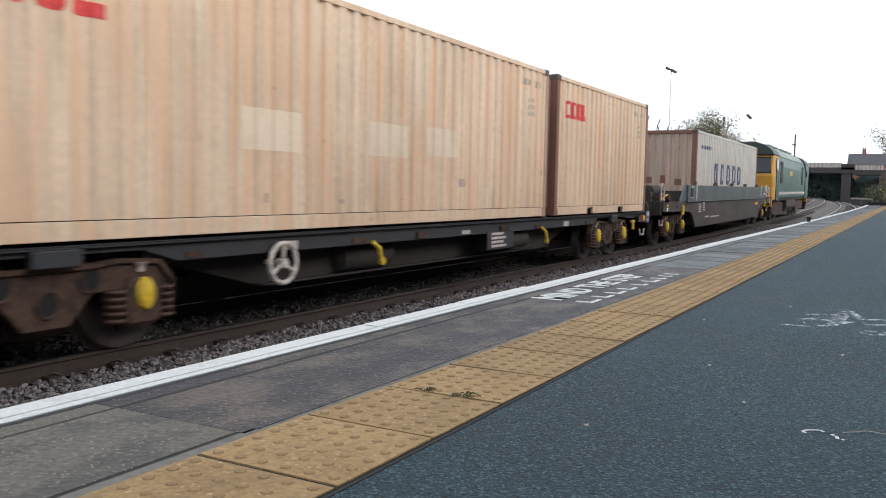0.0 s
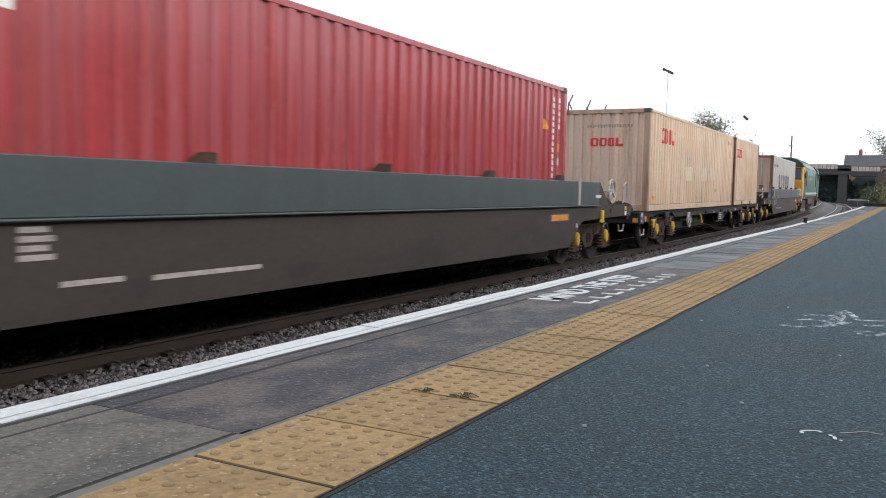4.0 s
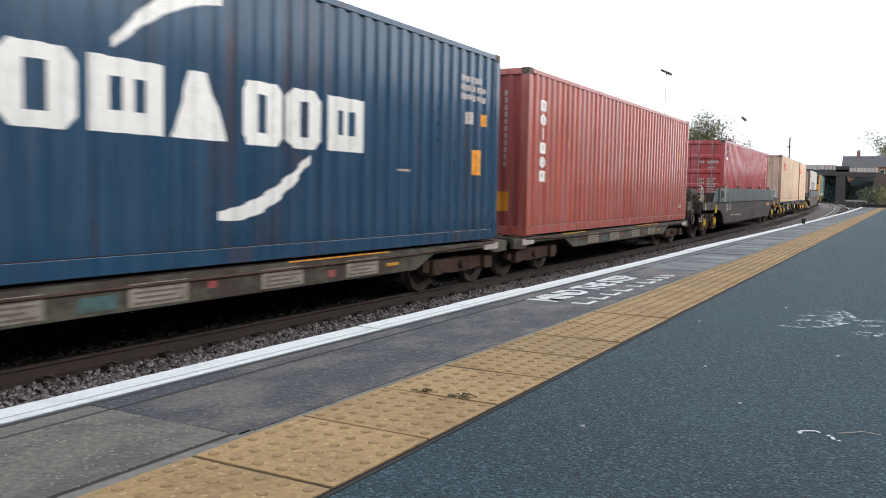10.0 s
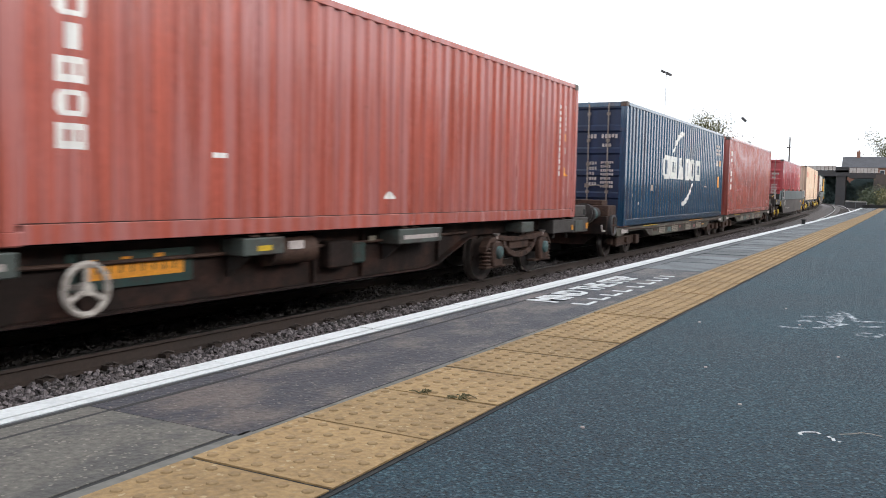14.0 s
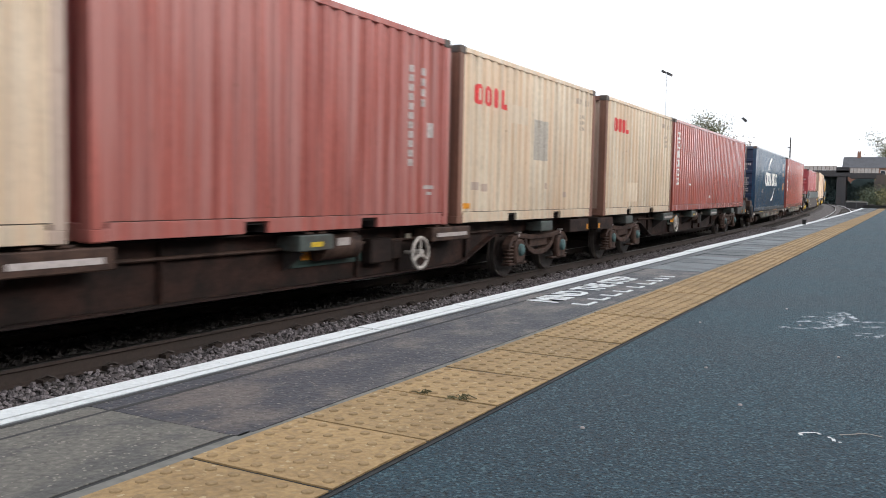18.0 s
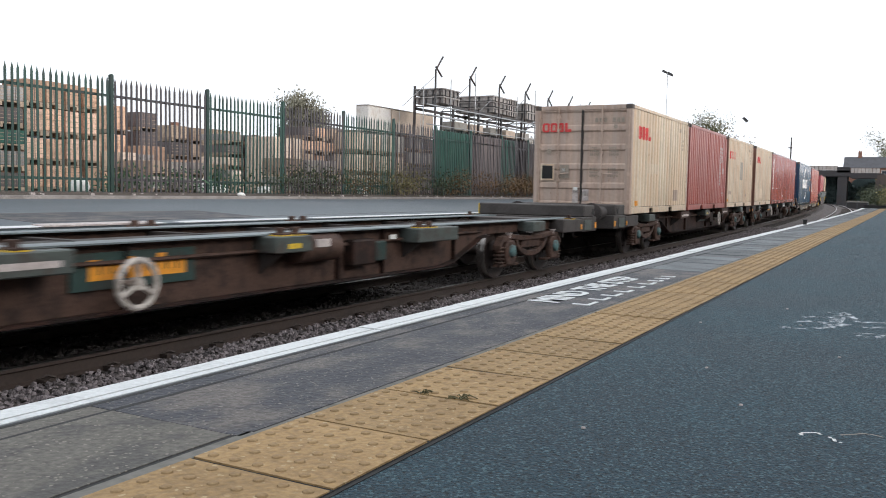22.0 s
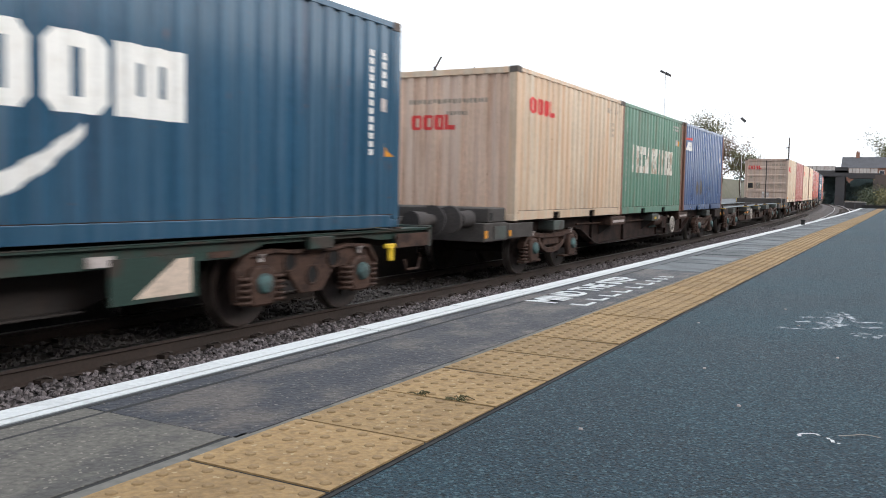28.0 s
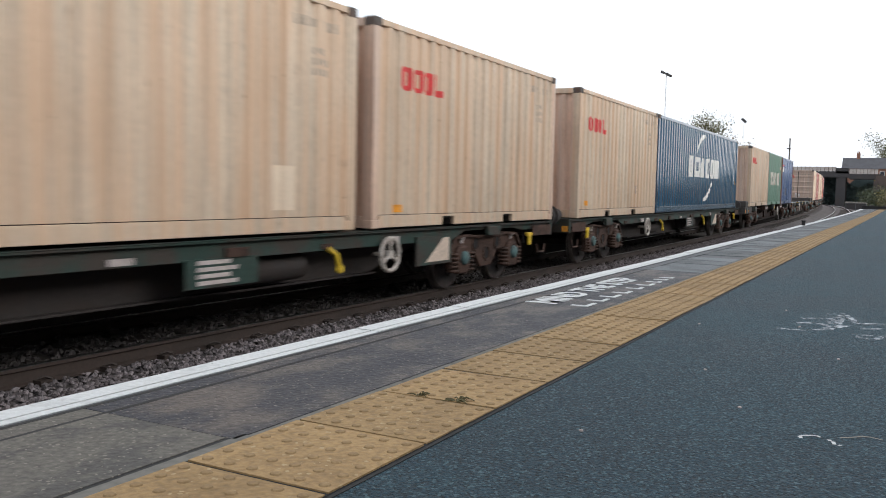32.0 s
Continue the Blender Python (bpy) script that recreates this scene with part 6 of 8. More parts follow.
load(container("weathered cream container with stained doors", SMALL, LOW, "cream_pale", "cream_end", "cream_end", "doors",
               marks=[red_logo(0.62, 1.97, 1.15, 0.32), id_bars(SMALL), patch(1.5, 2.6, 1.0, 1.25), patch(4.4, 5.0, 0.3, 0.6, "cream_end", "darker patch"), square(0.45, 0.2, 0.3, 0.12)],
               end_marks=[red_logo(0.20, 2.06, 0.74, 0.22), ("seal_disc", "label_dark", disc(0.38, 1.48, 0.07, 0.07) , "faded round stamp"), ("vent_rim", "cream_pale", rect(0.17, 0.21, 0.78, 1.18) + rect(0.49, 0.53, 0.78, 1.18) + rect(0.21, 0.49, 0.78, 0.82) + rect(0.21, 0.49, 1.14, 1.18), "pale rim"),
                          ("vent_hole", "groove", rect(0.21, 0.49, 0.82, 1.14), "dark square opening"), ("sticker", "label_dark", rect(0.68, 0.91, 0.84, 1.16), ""), ("sticker_spot", "label_white", rect(0.73, 0.80, 1.0, 1.08), ""),
                          ("door_print", "label_dark", rows_of_bars(1.43, 1.66, 1.38, 1.62, 3) + rows_of_bars(1.9, 2.14, 1.38, 1.62, 3) + rows_of_bars(1.43, 1.68, 0.88, 1.12, 3) + rows_of_bars(1.88, 2.14, 0.88, 1.12, 3)
                           + rows_of_bars(1.53, 1.86, 2.17, 2.29, 1, 0.1) + rows_of_bars(1.96, 2.28, 2.17, 2.29, 1, 0.1) + rows_of_bars(2.0, 2.12, 2.02, 2.12, 1, 0.1), ""),
                          ("torn_sticker", "label_pale", rect(1.01, 1.16, 0.24, 0.56) + rect(1.26, 1.42, 0.30, 0.58), "torn pale sticker"), ("torn_sticker", "label_white", rect(1.02, 1.14, 0.48, 0.62) + rect(1.27, 1.38, 0.42, 0.52), "torn white sticker")], bar="cream_end", rods=(0.45,)), -88.88, SMALL, DECK, W5B, 7.03)
load(container("royal blue container with white blocks under a red band", SMALL, LOW, "royal", "royal", "rust_end",
               marks=[("logo", "label_white", wedge(0.29, 0.56, 1.8, 2.05) + hoop(0.57, 0.81, 1.8, 2.05, 0.4) + rect(0.85, 0.95, 1.8, 2.05) + rect(0.95, 1.09, 1.8, 1.88), "white logo shapes"), ("logo_band", "label_red", [(0.29, 2.1, 2.16, 1.09, 2.12, 2.2)], "red band"),
                      ("rust_patch", "plate_print", [(1.76, 0.67, 0.71, 1.96, 0.44, 0.92), (1.96, 0.44, 0.92, 2.16, 0.66, 0.70), (2.34, 0.70, 0.74, 2.53, 0.46, 0.95), (2.53, 0.46, 0.95, 2.73, 0.66, 0.70)], "rough brown patch where a placard was torn off"), upright_bars(5.17, 0.85, 2.2, 12, w=0.08), upright_bars(5.42, 1.6, 2.2, 5, w=0.08), square(5.45, 1.6, 0.16, 0.16, "label_pale")]),
     -117.46, SMALL, DECK, W7, 7.03)
load(container("faded green container with large white blocks", SMALL, LOW, "green", "green", "rust_end",
               marks=[("logo", "label_worn", blocks(0.91, 2.2, 1.0, 1.65, 4, 0.3, 0.35) + wedge(2.2, 2.52, 1.0, 1.65) + hoop(2.75, 3.0, 1.0, 1.65, 0.38) + blocks(3.08, 4.0, 1.0, 1.65, 3, 0.26, 0.3) + hoop(4.02, 4.28, 1.0, 1.65, 0.4) + notched(4.36, 4.66, 1.0, 1.65) + hoop(4.72, 4.98, 1.0, 1.65, 0.38), "worn white logo shapes"), upright_bars(0.42, 0.55, 2.17, 11, "label_pale", 0.14),
                      ("number_panel", "label_pale", rows_of_bars(5.0, 5.6, 2.25, 2.42, 2), ""), square(5.3, 1.85, 0.14, 0.16, "label_pale"), square(5.5, 1.85, 0.12, 0.14)]), -123.82, SMALL, DECK, W7, 7.03)
load(container("tan container with red logo shapes on side and end", SMALL, LOW, "tan", "tan_end", "tan", marks=[red_logo(0.6, 2.0, 1.17, 0.28), id_bars(SMALL)],
               end_marks=[red_logo(0.4, 1.68, 0.85, 0.26), ("number_panel", "label_dark", rows_of_bars(0.35, 1.9, 2.0, 2.12, 1) + rows_of_bars(1.1, 1.5, 1.8, 1.9, 1), "")]), -129.88, SMALL, DECK, W7, 7.03)
load(container("blue container with white bowed logo", BIG, LOW, "blue", "blue", "blue",
               marks=crescents(3.75, 1.36) + [upright_bars(11.5, 0.9, 2.2, 13, w=0.08), upright_bars(11.78, 1.75, 2.2, 4, w=0.08), square(11.75, 1.45, 0.18, 0.16, "label_pale"), triangle(11.85, 0.9, 0.2, 0.17)], pockets=False), -145.78, BIG, DECK, W8, 7.3)
load(container("tan container with rust-streaked end", SMALL, LOW, "tan", "tan_end", "tan",
               marks=[red_logo(0.6, 1.92, 1.13, 0.30), id_bars(SMALL), square(0.42, 0.25, 0.22, 0.1), ("drip", "cream_end", rect(1.3, 1.36, 0.55, 0.75) + rect(1.9, 1.95, 0.5, 0.7) + rect(2.4, 2.45, 0.45, 0.62) + rect(4.2, 4.25, 0.5, 0.7), "rust drip")],
               end_marks=[red_logo(0.9, 1.75, 0.85, 0.24)]), -151.99, SMALL, DECK, W8, 7.3)
load(container("light tan container with red logo shapes", SMALL, LOW, "tan", "tan_end", "tan_end", marks=[red_logo(0.65, 1.93, 1.13, 0.30), id_bars(SMALL), square(0.55, 0.2, 0.22, 0.1)]), -159.39, SMALL, DECK, W9, 7.3)
load(container("long tan container with a pale patch", BIG, LOW, "tan", "tan_end", "tan", marks=[id_bars(BIG), patch(10.7, 11.1, 0.25, 0.72)], pockets=False), -171.95, BIG, DECK, W9, 7.3)
# ---- wagons. Origin at rail level under the middle, forward +y, the platform side +x ----
R0 = -RAIL     # platform level above the rail
MESHES = {}


def kept(name, make, *args):
    """A mesh made once and shared by alike parts."""
    if name not in MESHES:
        MESHES[name] = make().mesh(name.split("/")[0], *args)
    return MESHES[name]


def wheelset_shape(r):
    s = Shape()
    for sx in (1, -1):
        s.turned((sx * 0.77, 0, 0), "x", [(-0.07, 0.12), (-0.07, r - 0.05), (-0.06, r + 0.026), (-0.03, r + 0.028), (-0.025, r + 0.003), (0.06, r - 0.002), (0.06, r - 0.055), (0.02, r * 0.72), (0.02, r * 0.4), (0.06, 0.14), (0.06, 0.1)][::sx], 28)
        for k in range(4):
            a = k * math.pi / 2
            s.cyl((sx * 0.80, 0.6 * r * math.cos(a), 0.6 * r * math.sin(a)), "x", 0.035, 0.03, 6)
    return s.cyl((0, 0, 0), "x", 0.085, 2.1, 12)


def wheelset_mesh(r):
    """Rusty wheels whose running surfaces are worn bright."""
    key = "wheelset/%.2f" % r
    if key not in MESHES:
        me = wheelset_shape(r).mesh("wheelset", M["wheel"], 0, True)
        me.materials.append(M["tread"])
        for f in me.polygons:
            if math.hypot(f.center.y, f.center.z) > r - 0.02 and abs(f.normal.x) < 0.6:
                f.material_index = 1
        MESHES[key] = me
    return MESHES[key]


def cover_shape(cover):
    s = Shape().turned((0, 0, 0), "x", [(-0.05, 0.10), (0.0, 0.10), (0.03, 0.085), (0.045, 0.045)], 14)
    tall = 1.5 if cover == "yellow" else 1.1
    s.v = [(x, y * (0.95 if cover == "yellow" else 1.1), z * tall + (0.05 if cover == "yellow" else 0.02)) for x, y, z in s.v]
    return s


WHEELS = []    # (wheelset, place on its bogie, radius)


def bogie(parent, y, kind, cover, r=0.46, base=1.82):
    """Two wheelsets in a frame. kind: 'plate' (deep pierced frame), 'sag' (three-piece frame), 'low' (small wheels)."""
    b = base / 2

    def plate():
        s = Shape()
        out = [(-b - 0.36, 0.32), (-b + 0.32, 0.32), (-b + 0.36, 0.56), (-0.42, 0.54), (-0.2, 0.30), (0.2, 0.30), (0.42, 0.54), (b - 0.36, 0.56), (b - 0.32, 0.32), (b + 0.36, 0.32), (b + 0.38, 0.62), (b + 0.22, 0.80), (b - 0.22, 0.83), (0.4, 0.80), (-0.4, 0.80), (-b + 0.22, 0.83), (-b - 0.22, 0.80), (-b - 0.38, 0.62)]
        s.prism(out, "x", -0.03, 0.03)
        rim = out[9:] + out[:1]
        for (p, q), (u, v) in zip(rim, rim[1:]):
            s.prism([(p, q), (u, v), (u * 0.97, v - 0.045), (p * 0.97, q - 0.045)], "x", 0.03, 0.075)
        return s

    def sag():
        s = Shape()
        top = [(-b - 0.40, 0.58), (-b - 0.24, 0.72), (-b + 0.1, 0.76), (-0.45, 0.72), (0.45, 0.72), (b - 0.1, 0.76), (b + 0.24, 0.72), (b + 0.40, 0.58)]
        for (p, q), (u, v) in zip(top, top[1:]):
            s.prism([(p, q - 0.085), (u, v - 0.085), (u, v), (p, q)], "x", -0.07, 0.07)
        bow = [(0.74 * math.cos(math.pi * (1 + k / 8)), 0.68 + 0.34 * math.sin(math.pi * (1 + k / 8))) for k in range(9)]
        for (p, q), (u, v) in zip(bow, bow[1:]):
            s.prism([(p, q), (u, v), (u * 0.86, v * 0.72 + 0.19), (p * 0.86, q * 0.72 + 0.19)], "x", -0.06, 0.06)
        s.box(-0.05, 0.03, -0.42, 0.42, 0.50, 0.66)
        for yy in (-b, b):
            s.box(-0.07, 0.075, yy - 0.40, yy + 0.36, 0.225, 0.265)
        return s

    def low():
        s = Shape().prism([(-b - 0.30, 0.46), (-b - 0.30, 0.30), (-b + 0.26, 0.26), (-0.3, 0.24), (0.3, 0.24), (b - 0.26, 0.26), (b + 0.30, 0.30), (b + 0.30, 0.46)], "x", -0.05, 0.05)
        return s.cyl((0.04, 0, 0.36), "x", 0.07, 0.14, 10)

    frames = {"plate": plate, "sag": sag, "low": low}
    at = {"plate": 1.03, "sag": 1.03, "low": 0.98}[kind]
    z1 = 0.48 if kind == "low" else 0.70
    ob = part("bogie", kept("bogie/%s" % kind, lambda: Shape().box(-0.96, 0.96, -0.2, 0.2, z1 - 0.26, z1), M["under"], 0.01), None, parent, at=pose(0, y, 0))
    for sx in (1, -1):
        part("side_frame", kept("side_frame/%s%.2f" % (kind, base), frames[kind], M["bogie"], 0.008), None, ob, at=pose(sx * at, 0, 0, 0, 0, 0 if sx > 0 else 180))
    if kind == "plate":
        for sx in (1, -1):
            for yy in (-0.40, 0.0, 0.40):
                # flat dark discs stand in for the shade inside the frame's holes
                part("lightening_hole", kept("lightening_hole", lambda: Shape().cyl((0, 0, 0), "x", 0.10, 0.008, 16), M["hole"]), None, ob, at=pose(sx * 1.064, yy, 0.67 if yy else 0.50))
                part("hole_rim", kept("hole_rim", lambda: Shape().ring((0, 0, 0), "x", 0.108, 0.016, 16, 6), M["bogie"], 0, True), None, ob, at=pose(sx * 1.066, yy, 0.67 if yy else 0.50))
    for yy in (-base / 2, base / 2):
        ws = part("wheelset", wheelset_mesh(r), None, ob, at=pose(0, yy, r))
        WHEELS.append((ws, yy, r))
        for sx in (1, -1):
            if kind == "low":
                part("axle_box", kept("axle_box/low", lambda: Shape().box(-0.07, 0.07, -0.13, 0.13, -0.12, 0.11), M["bogie"], 0.02), None, ob, at=pose(sx * 1.04, yy, r))
                continue
            part("axle_box", kept("axle_box/%s" % kind, lambda: Shape().prism([(-0.17, -0.22), (0.17, -0.22), (0.21, -0.1), (0.21, 0.1), (0.12, 0.2), (-0.12, 0.2), (-0.21, 0.1), (-0.21, -0.1)], "x", -0.06, 0.05), M["bogie"], 0.025), None, ob, at=pose(sx * 1.085, yy, r))
            part("axle_cover", kept("axle_cover/%s" % cover, lambda: cover_shape(cover), M[cover], 0, True),
                 None, ob, at=pose(sx * 1.15, yy, r))
            part("lifting_lug", kept("lifting_lug", lambda: Shape().cyl((0, 0, 0), "z", 0.045, 0.03, 10, 0.065).cyl((0, 0, -0.04), "z", 0.03, 0.06, 8), M["label_pale"], 0, True), None, ob, at=pose(sx * 1.08, yy, r + 0.31))
            for d in ((-0.27, 0.27) if kind == "plate" else (math.copysign(0.30, yy),)):
                def coil():
                    s = Shape()
                    for k in range(5):
                        s.ring((0, 0, 0.025 + 0.062 * k), "z", 0.075, 0.02, 12, 6)
                    return s.cyl((0, 0, 0.15), "z", 0.045, 0.30, 8)
                part("coil_spring", kept("coil_spring", coil, M["bogie"], 0, True), None, ob, at=pose(sx * (1.07 if kind == "plate" else 1.03), yy + d, r - 0.19))
    return ob


def handwheel(parent, x, y, z, r=0.21, mt="ring_white"):
    s = Shape().ring((x, y, z), "x", r, 0.028, 22, 8).cyl((x - 0.02, y, z), "x", 0.055, 0.1, 10).cyl((x - 0.12, y, z), "x", 0.025, 0.26, 8)
    for k in range(3):
        a = math.pi / 2 + k * 2 * math.pi / 3
        s.tube([(x, y, z), (x, y + r * math.cos(a), z + r * math.sin(a))], 0.024, 6)
    return part("handwheel", s, M[mt], parent, "white-rimmed brake handwheel", smooth=True)


def buffers(parent, y, sy, z=1.05):
    for sx in (1, -1):
        part("buffer", kept("buffer/%d" % sy, lambda: Shape().turned((0, 0, 0), "y", [(-0.05 * sy, 0.14), (0.30 * sy, 0.12), (0.30 * sy, 0.085), (0.54 * sy, 0.085), (0.55 * sy, 0.22), (0.60 * sy, 0.21), (0.61 * sy, 0.12)][::sy], 16), M["soot"], 0, True),
             None, parent, at=pose(sx * 0.88, y, z))
    part("coupling", Shape().box(-0.09, 0.09, *sorted((y, y + sy * 0.55)), z - 0.14, z + 0.02).ring((0, y + sy * 0.5, z - 0.12), "x", 0.12, 0.03, 10, 6), M["under"], parent)
    for sx in (1, -1):
        part("brake_hose", Shape().tube([(sx * 0.35, y, z - 0.1), (sx * 0.35, y + sy * 0.2, z - 0.2), (sx * 0.34, y + sy * 0.3, z - 0.42), (sx * 0.33, y + sy * 0.25, z - 0.55)], 0.028, 6), M["under"], parent)


def step(parent, x, y, z, mt="label_pale"):
    part("step", Shape().tube([(x, y - 0.2, z + 0.14), (x, y - 0.15, z), (x, y + 0.15, z), (x, y + 0.2, z + 0.14)], 0.02, 6), M[mt], parent)


def flat_wagon(label, centre, half, hl, kind, cover, sole, deck_mat, wheel_at, mirror=1, plate_at=None):
    """A 60 ft container flat: two deep side sills, cross members, spigots, headstocks and bogies."""
    w = thing("container_wagon", label, "container wagon", "wagons of the train")
    top, thin = R0 + DECK - 0.03, R0 - 0.10
    deep = R0 - 0.47
    k = half - 1.75
    for sx in (1, -1):
        x0, x1 = sorted((sx * 1.06, sx * 1.13))
        slim = kind == "plate"
        s = Shape()
        if slim:
            s.prism([(-hl, top), (-hl, thin + 0.07), (-half - 1.3, thin + 0.07), (-half - 0.9, thin + 0.12), (-half + 0.9, thin + 0.12), (-half + 1.3, thin), (half - 1.3, thin), (half - 0.9, thin + 0.12), (half + 0.9, thin + 0.12), (half + 1.3, thin + 0.07), (hl, thin + 0.07), (hl, top)], "x", x0, x1)
            inner = Shape().prism([(-half + 1.1, thin + 0.05), (-k + 1.1, deep - 0.02), (k - 1.1, deep - 0.02), (half - 1.1, thin + 0.05)], "x", *sorted((sx * 0.62, sx * 0.68)))
            inner.box(*sorted((sx * 0.5, sx * 0.8)), -k + 1.1, k - 1.1, deep - 0.03, deep - 0.01)
            part("belly_girder", inner, M["under"], w)
        else:
            s.prism([(-hl, top), (-hl, thin + 0.05), (-k - 0.55, thin), (-k + 0.9, deep), (k - 0.9, deep), (k + 0.55, thin), (hl, thin + 0.05), (hl, top)], "x", x0, x1)
        s.box(*sorted((sx * 0.98, sx * 1.19)), -hl, hl, top - 0.025, top)
        if slim:
            part("side_sill", s, M[sole], w, bevel=0.004)
            part("deck_flange", Shape().box(*sorted((sx * 0.95, sx * 1.2)), -hl + 0.02, hl - 0.02, top, top + 0.008), M[deck_mat], w)
            for i, yy in enumerate(np.linspace(-half + 1.5, half - 1.5, 9)):
                part("fitting", Shape().box(*sorted((sx * 1.13, sx * (1.145 + 0.02 * (i % 2)))), yy - 0.10 - 0.06 * (i % 3), yy + 0.10, thin + 0.02, thin + 0.08 + 0.03 * (i % 2)), M["label_pale" if i % 3 == 1 else "bogie"], w)
            for yy in (-2.6, 2.9):
                part("lever", Shape().tube([(sx * 1.16, yy, thin + 0.03), (sx * 1.2, yy + 0.1, thin - 0.05), (sx * 1.2, yy + 0.16, thin - 0.2)], 0.028, 6).cyl((sx * 1.2, yy + 0.17, thin - 0.22), "x", 0.05, 0.05, 10), M["yellow"], w, "yellow release lever")
            part("side_tank", Shape().turned((sx * 0.85, 2.0, deep + 0.2), "y", [(-0.75, 0.05), (-0.7, 0.16), (0.7, 0.16), (0.75, 0.05)], 14), M["under"], w, smooth=True)
            continue
        s.prism([(-k - 0.55, thin - 0.0), (-k + 0.9, deep), (-k + 0.9, deep - 0.02), (-k - 0.6, thin - 0.02)], "x", *sorted((sx * 0.98, sx * 1.18)))
        s.prism([(k + 0.55, thin), (k - 0.9, deep), (k - 0.9, deep - 0.02), (k + 0.6, thin - 0.02)][::-1], "x", *sorted((sx * 0.98, sx * 1.18)))
        s.box(*sorted((sx * 0.98, sx * 1.18)), -k + 0.9, k - 0.9, deep - 0.02, deep)
        part("side_sill", s, M[sole], w, bevel=0.004)
        for yy in np.linspace(-k + 1.2, k - 1.2, 7):
            part("sill_rib", Shape().box(*sorted((sx * 1.13, sx * 1.17)), yy - 0.012, yy + 0.012, deep, top - 0.03), M[sole], w)
        part("deck_flange", Shape().box(*sorted((sx * 0.95, sx * 1.2)), -hl + 0.02, hl - 0.02, top, top + 0.008), M[deck_mat], w)
    for yy in np.linspace(-hl + 0.9, hl - 0.9, 13):
        part("cross_member", Shape().box(-1.05, 1.05, yy - 0.06, yy + 0.06, top - 0.22, top - 0.03), M["under"], w)
    part("centre_sill", Shape().box(-0.25, 0.25, -hl + 0.1, hl - 0.1, top - 0.30, top - 0.04), M["under"], w)
    for yy in (-9.05, -3.02, -2.86, 2.86, 3.02, 9.05):
        for sx in (1, -1):
            part("spigot", Shape().box(sx * 1.07 - 0.09, sx * 1.07 + 0.09, yy - 0.07, yy + 0.07, top + 0.008, top + 0.03).box(sx * 1.07 - 0.03, sx * 1.07 + 0.03, yy - 0.045, yy + 0.045, top + 0.03, top + 0.085), M["bogie"], w, bevel=0.006)
    for sy in (1, -1):
        hs = Shape().box(-1.19, 1.19, *sorted((sy * hl, sy * (hl - 0.1))), R0 - 0.16, top + 0.03)
        part("headstock", hs, M[sole], w, bevel=0.01)
        for sx in (1, -1):
            part("lamp_bracket", Shape().box(sx * 1.1 - 0.06, sx * 1.1 + 0.06, *sorted((sy * hl, sy * (hl + 0.025))), R0 - 0.13, R0 - 0.02), M["orange"], w, "orange reflective plate")
            part("corner_plate", Shape().box(*sorted((sx * 1.19, sx * 1.205)), *sorted((sy * (hl - 0.12), sy * (hl - 0.95))), R0 - 0.14, R0 + 0.04), M["bogie"], w)
        buffers(w, sy * hl, sy)
        bogie(w, sy * half, kind, cover)
        for sx in (1, -1):
            step(w, sx * 1.15, sy * (hl - 0.45), R0 - 0.45, "bogie" if sole == "sole_green" else "label_pale")
            part("lifting_hook", Shape().box(*sorted((sx * 1.17, sx * 1.22)), *sorted((sy * (half + 1.42), sy * (half + 1.52))), R0 - 0.30, R0 - 0.12).box(
                *sorted((sx * 1.15, sx * 1.21)), *sorted((sy * (half + 1.36), sy * (half + 1.58))), R0 - 0.14, R0 - 0.08), M["yellow" if kind == "plate" else "bogie"], w, bevel=0.012)
            part("handrail_box", Shape().box(*sorted((sx * 1.13, sx * 1.21)), sy * half - 0.22, sy * half + 0.22, R0 - 0.07, R0 + 0.07), M["beam_grey" if sole == "sole_brown" else sole], w, bevel=0.01)
    for sx in (1, -1):
        part("data_panel", Shape().box(*sorted((sx * 1.13, sx * 1.145)), 1.2 * mirror - 0.5, 1.2 * mirror + 0.5, R0 - 0.36, R0 - 0.08), M[sole], w)
        bars = Shape()
        for i in range(4):
            bars.box(*sorted((sx * 1.145, sx * 1.149)), 1.2 * mirror - 0.35, 1.2 * mirror + 0.2 - 0.1 * (i % 2), R0 - 0.33 + 0.065 * i, R0 - 0.29 + 0.065 * i)
        part("data_panel_print", bars, M["label_pale"], w)
    if sole == "sole_navy":
        for sx in (1, -1):
            for sy in (1, -1):
                cp = part("corner_panel", Shape().box(*sorted((sx * 1.206, sx * 1.215)), *sorted((sy * (hl - 0.03), sy * (hl - 0.36))), R0 - 0.16, R0 + 0.12), M["label_navy"], w, "dark blue corner panel")
                part("corner_label", Shape().box(*sorted((sx * 1.215, sx * 1.219)), *sorted((sy * (hl - 0.1), sy * (hl - 0.26))), R0 + 0.0, R0 + 0.1), M["label_pale"], cp)
                part("corner_label", Shape().box(*sorted((sx * 1.215, sx * 1.219)), *sorted((sy * (hl - 0.1), sy * (hl - 0.22))), R0 - 0.12, R0 - 0.07), M["label_pale"], cp)
                part("reflector_disc", Shape().cyl((sx * 1.212, sy * (hl - 0.52), R0 - 0.05), "x", 0.075, 0.02, 14), M["orange"], w, "round orange reflector")
    handwheel(w, 1.22, wheel_at - centre, R0 - 0.21)
    handwheel(w, -1.22, centre - wheel_at, R0 - 0.21)
    air = Shape().turned((0.7, -2.2 * mirror, R0 - 0.28), "y", [(-0.6, 0.05), (-0.55, 0.19), (0.55, 0.19), (0.6, 0.05)], 14)
    part("air_tank", air, M["under"], w, smooth=True)
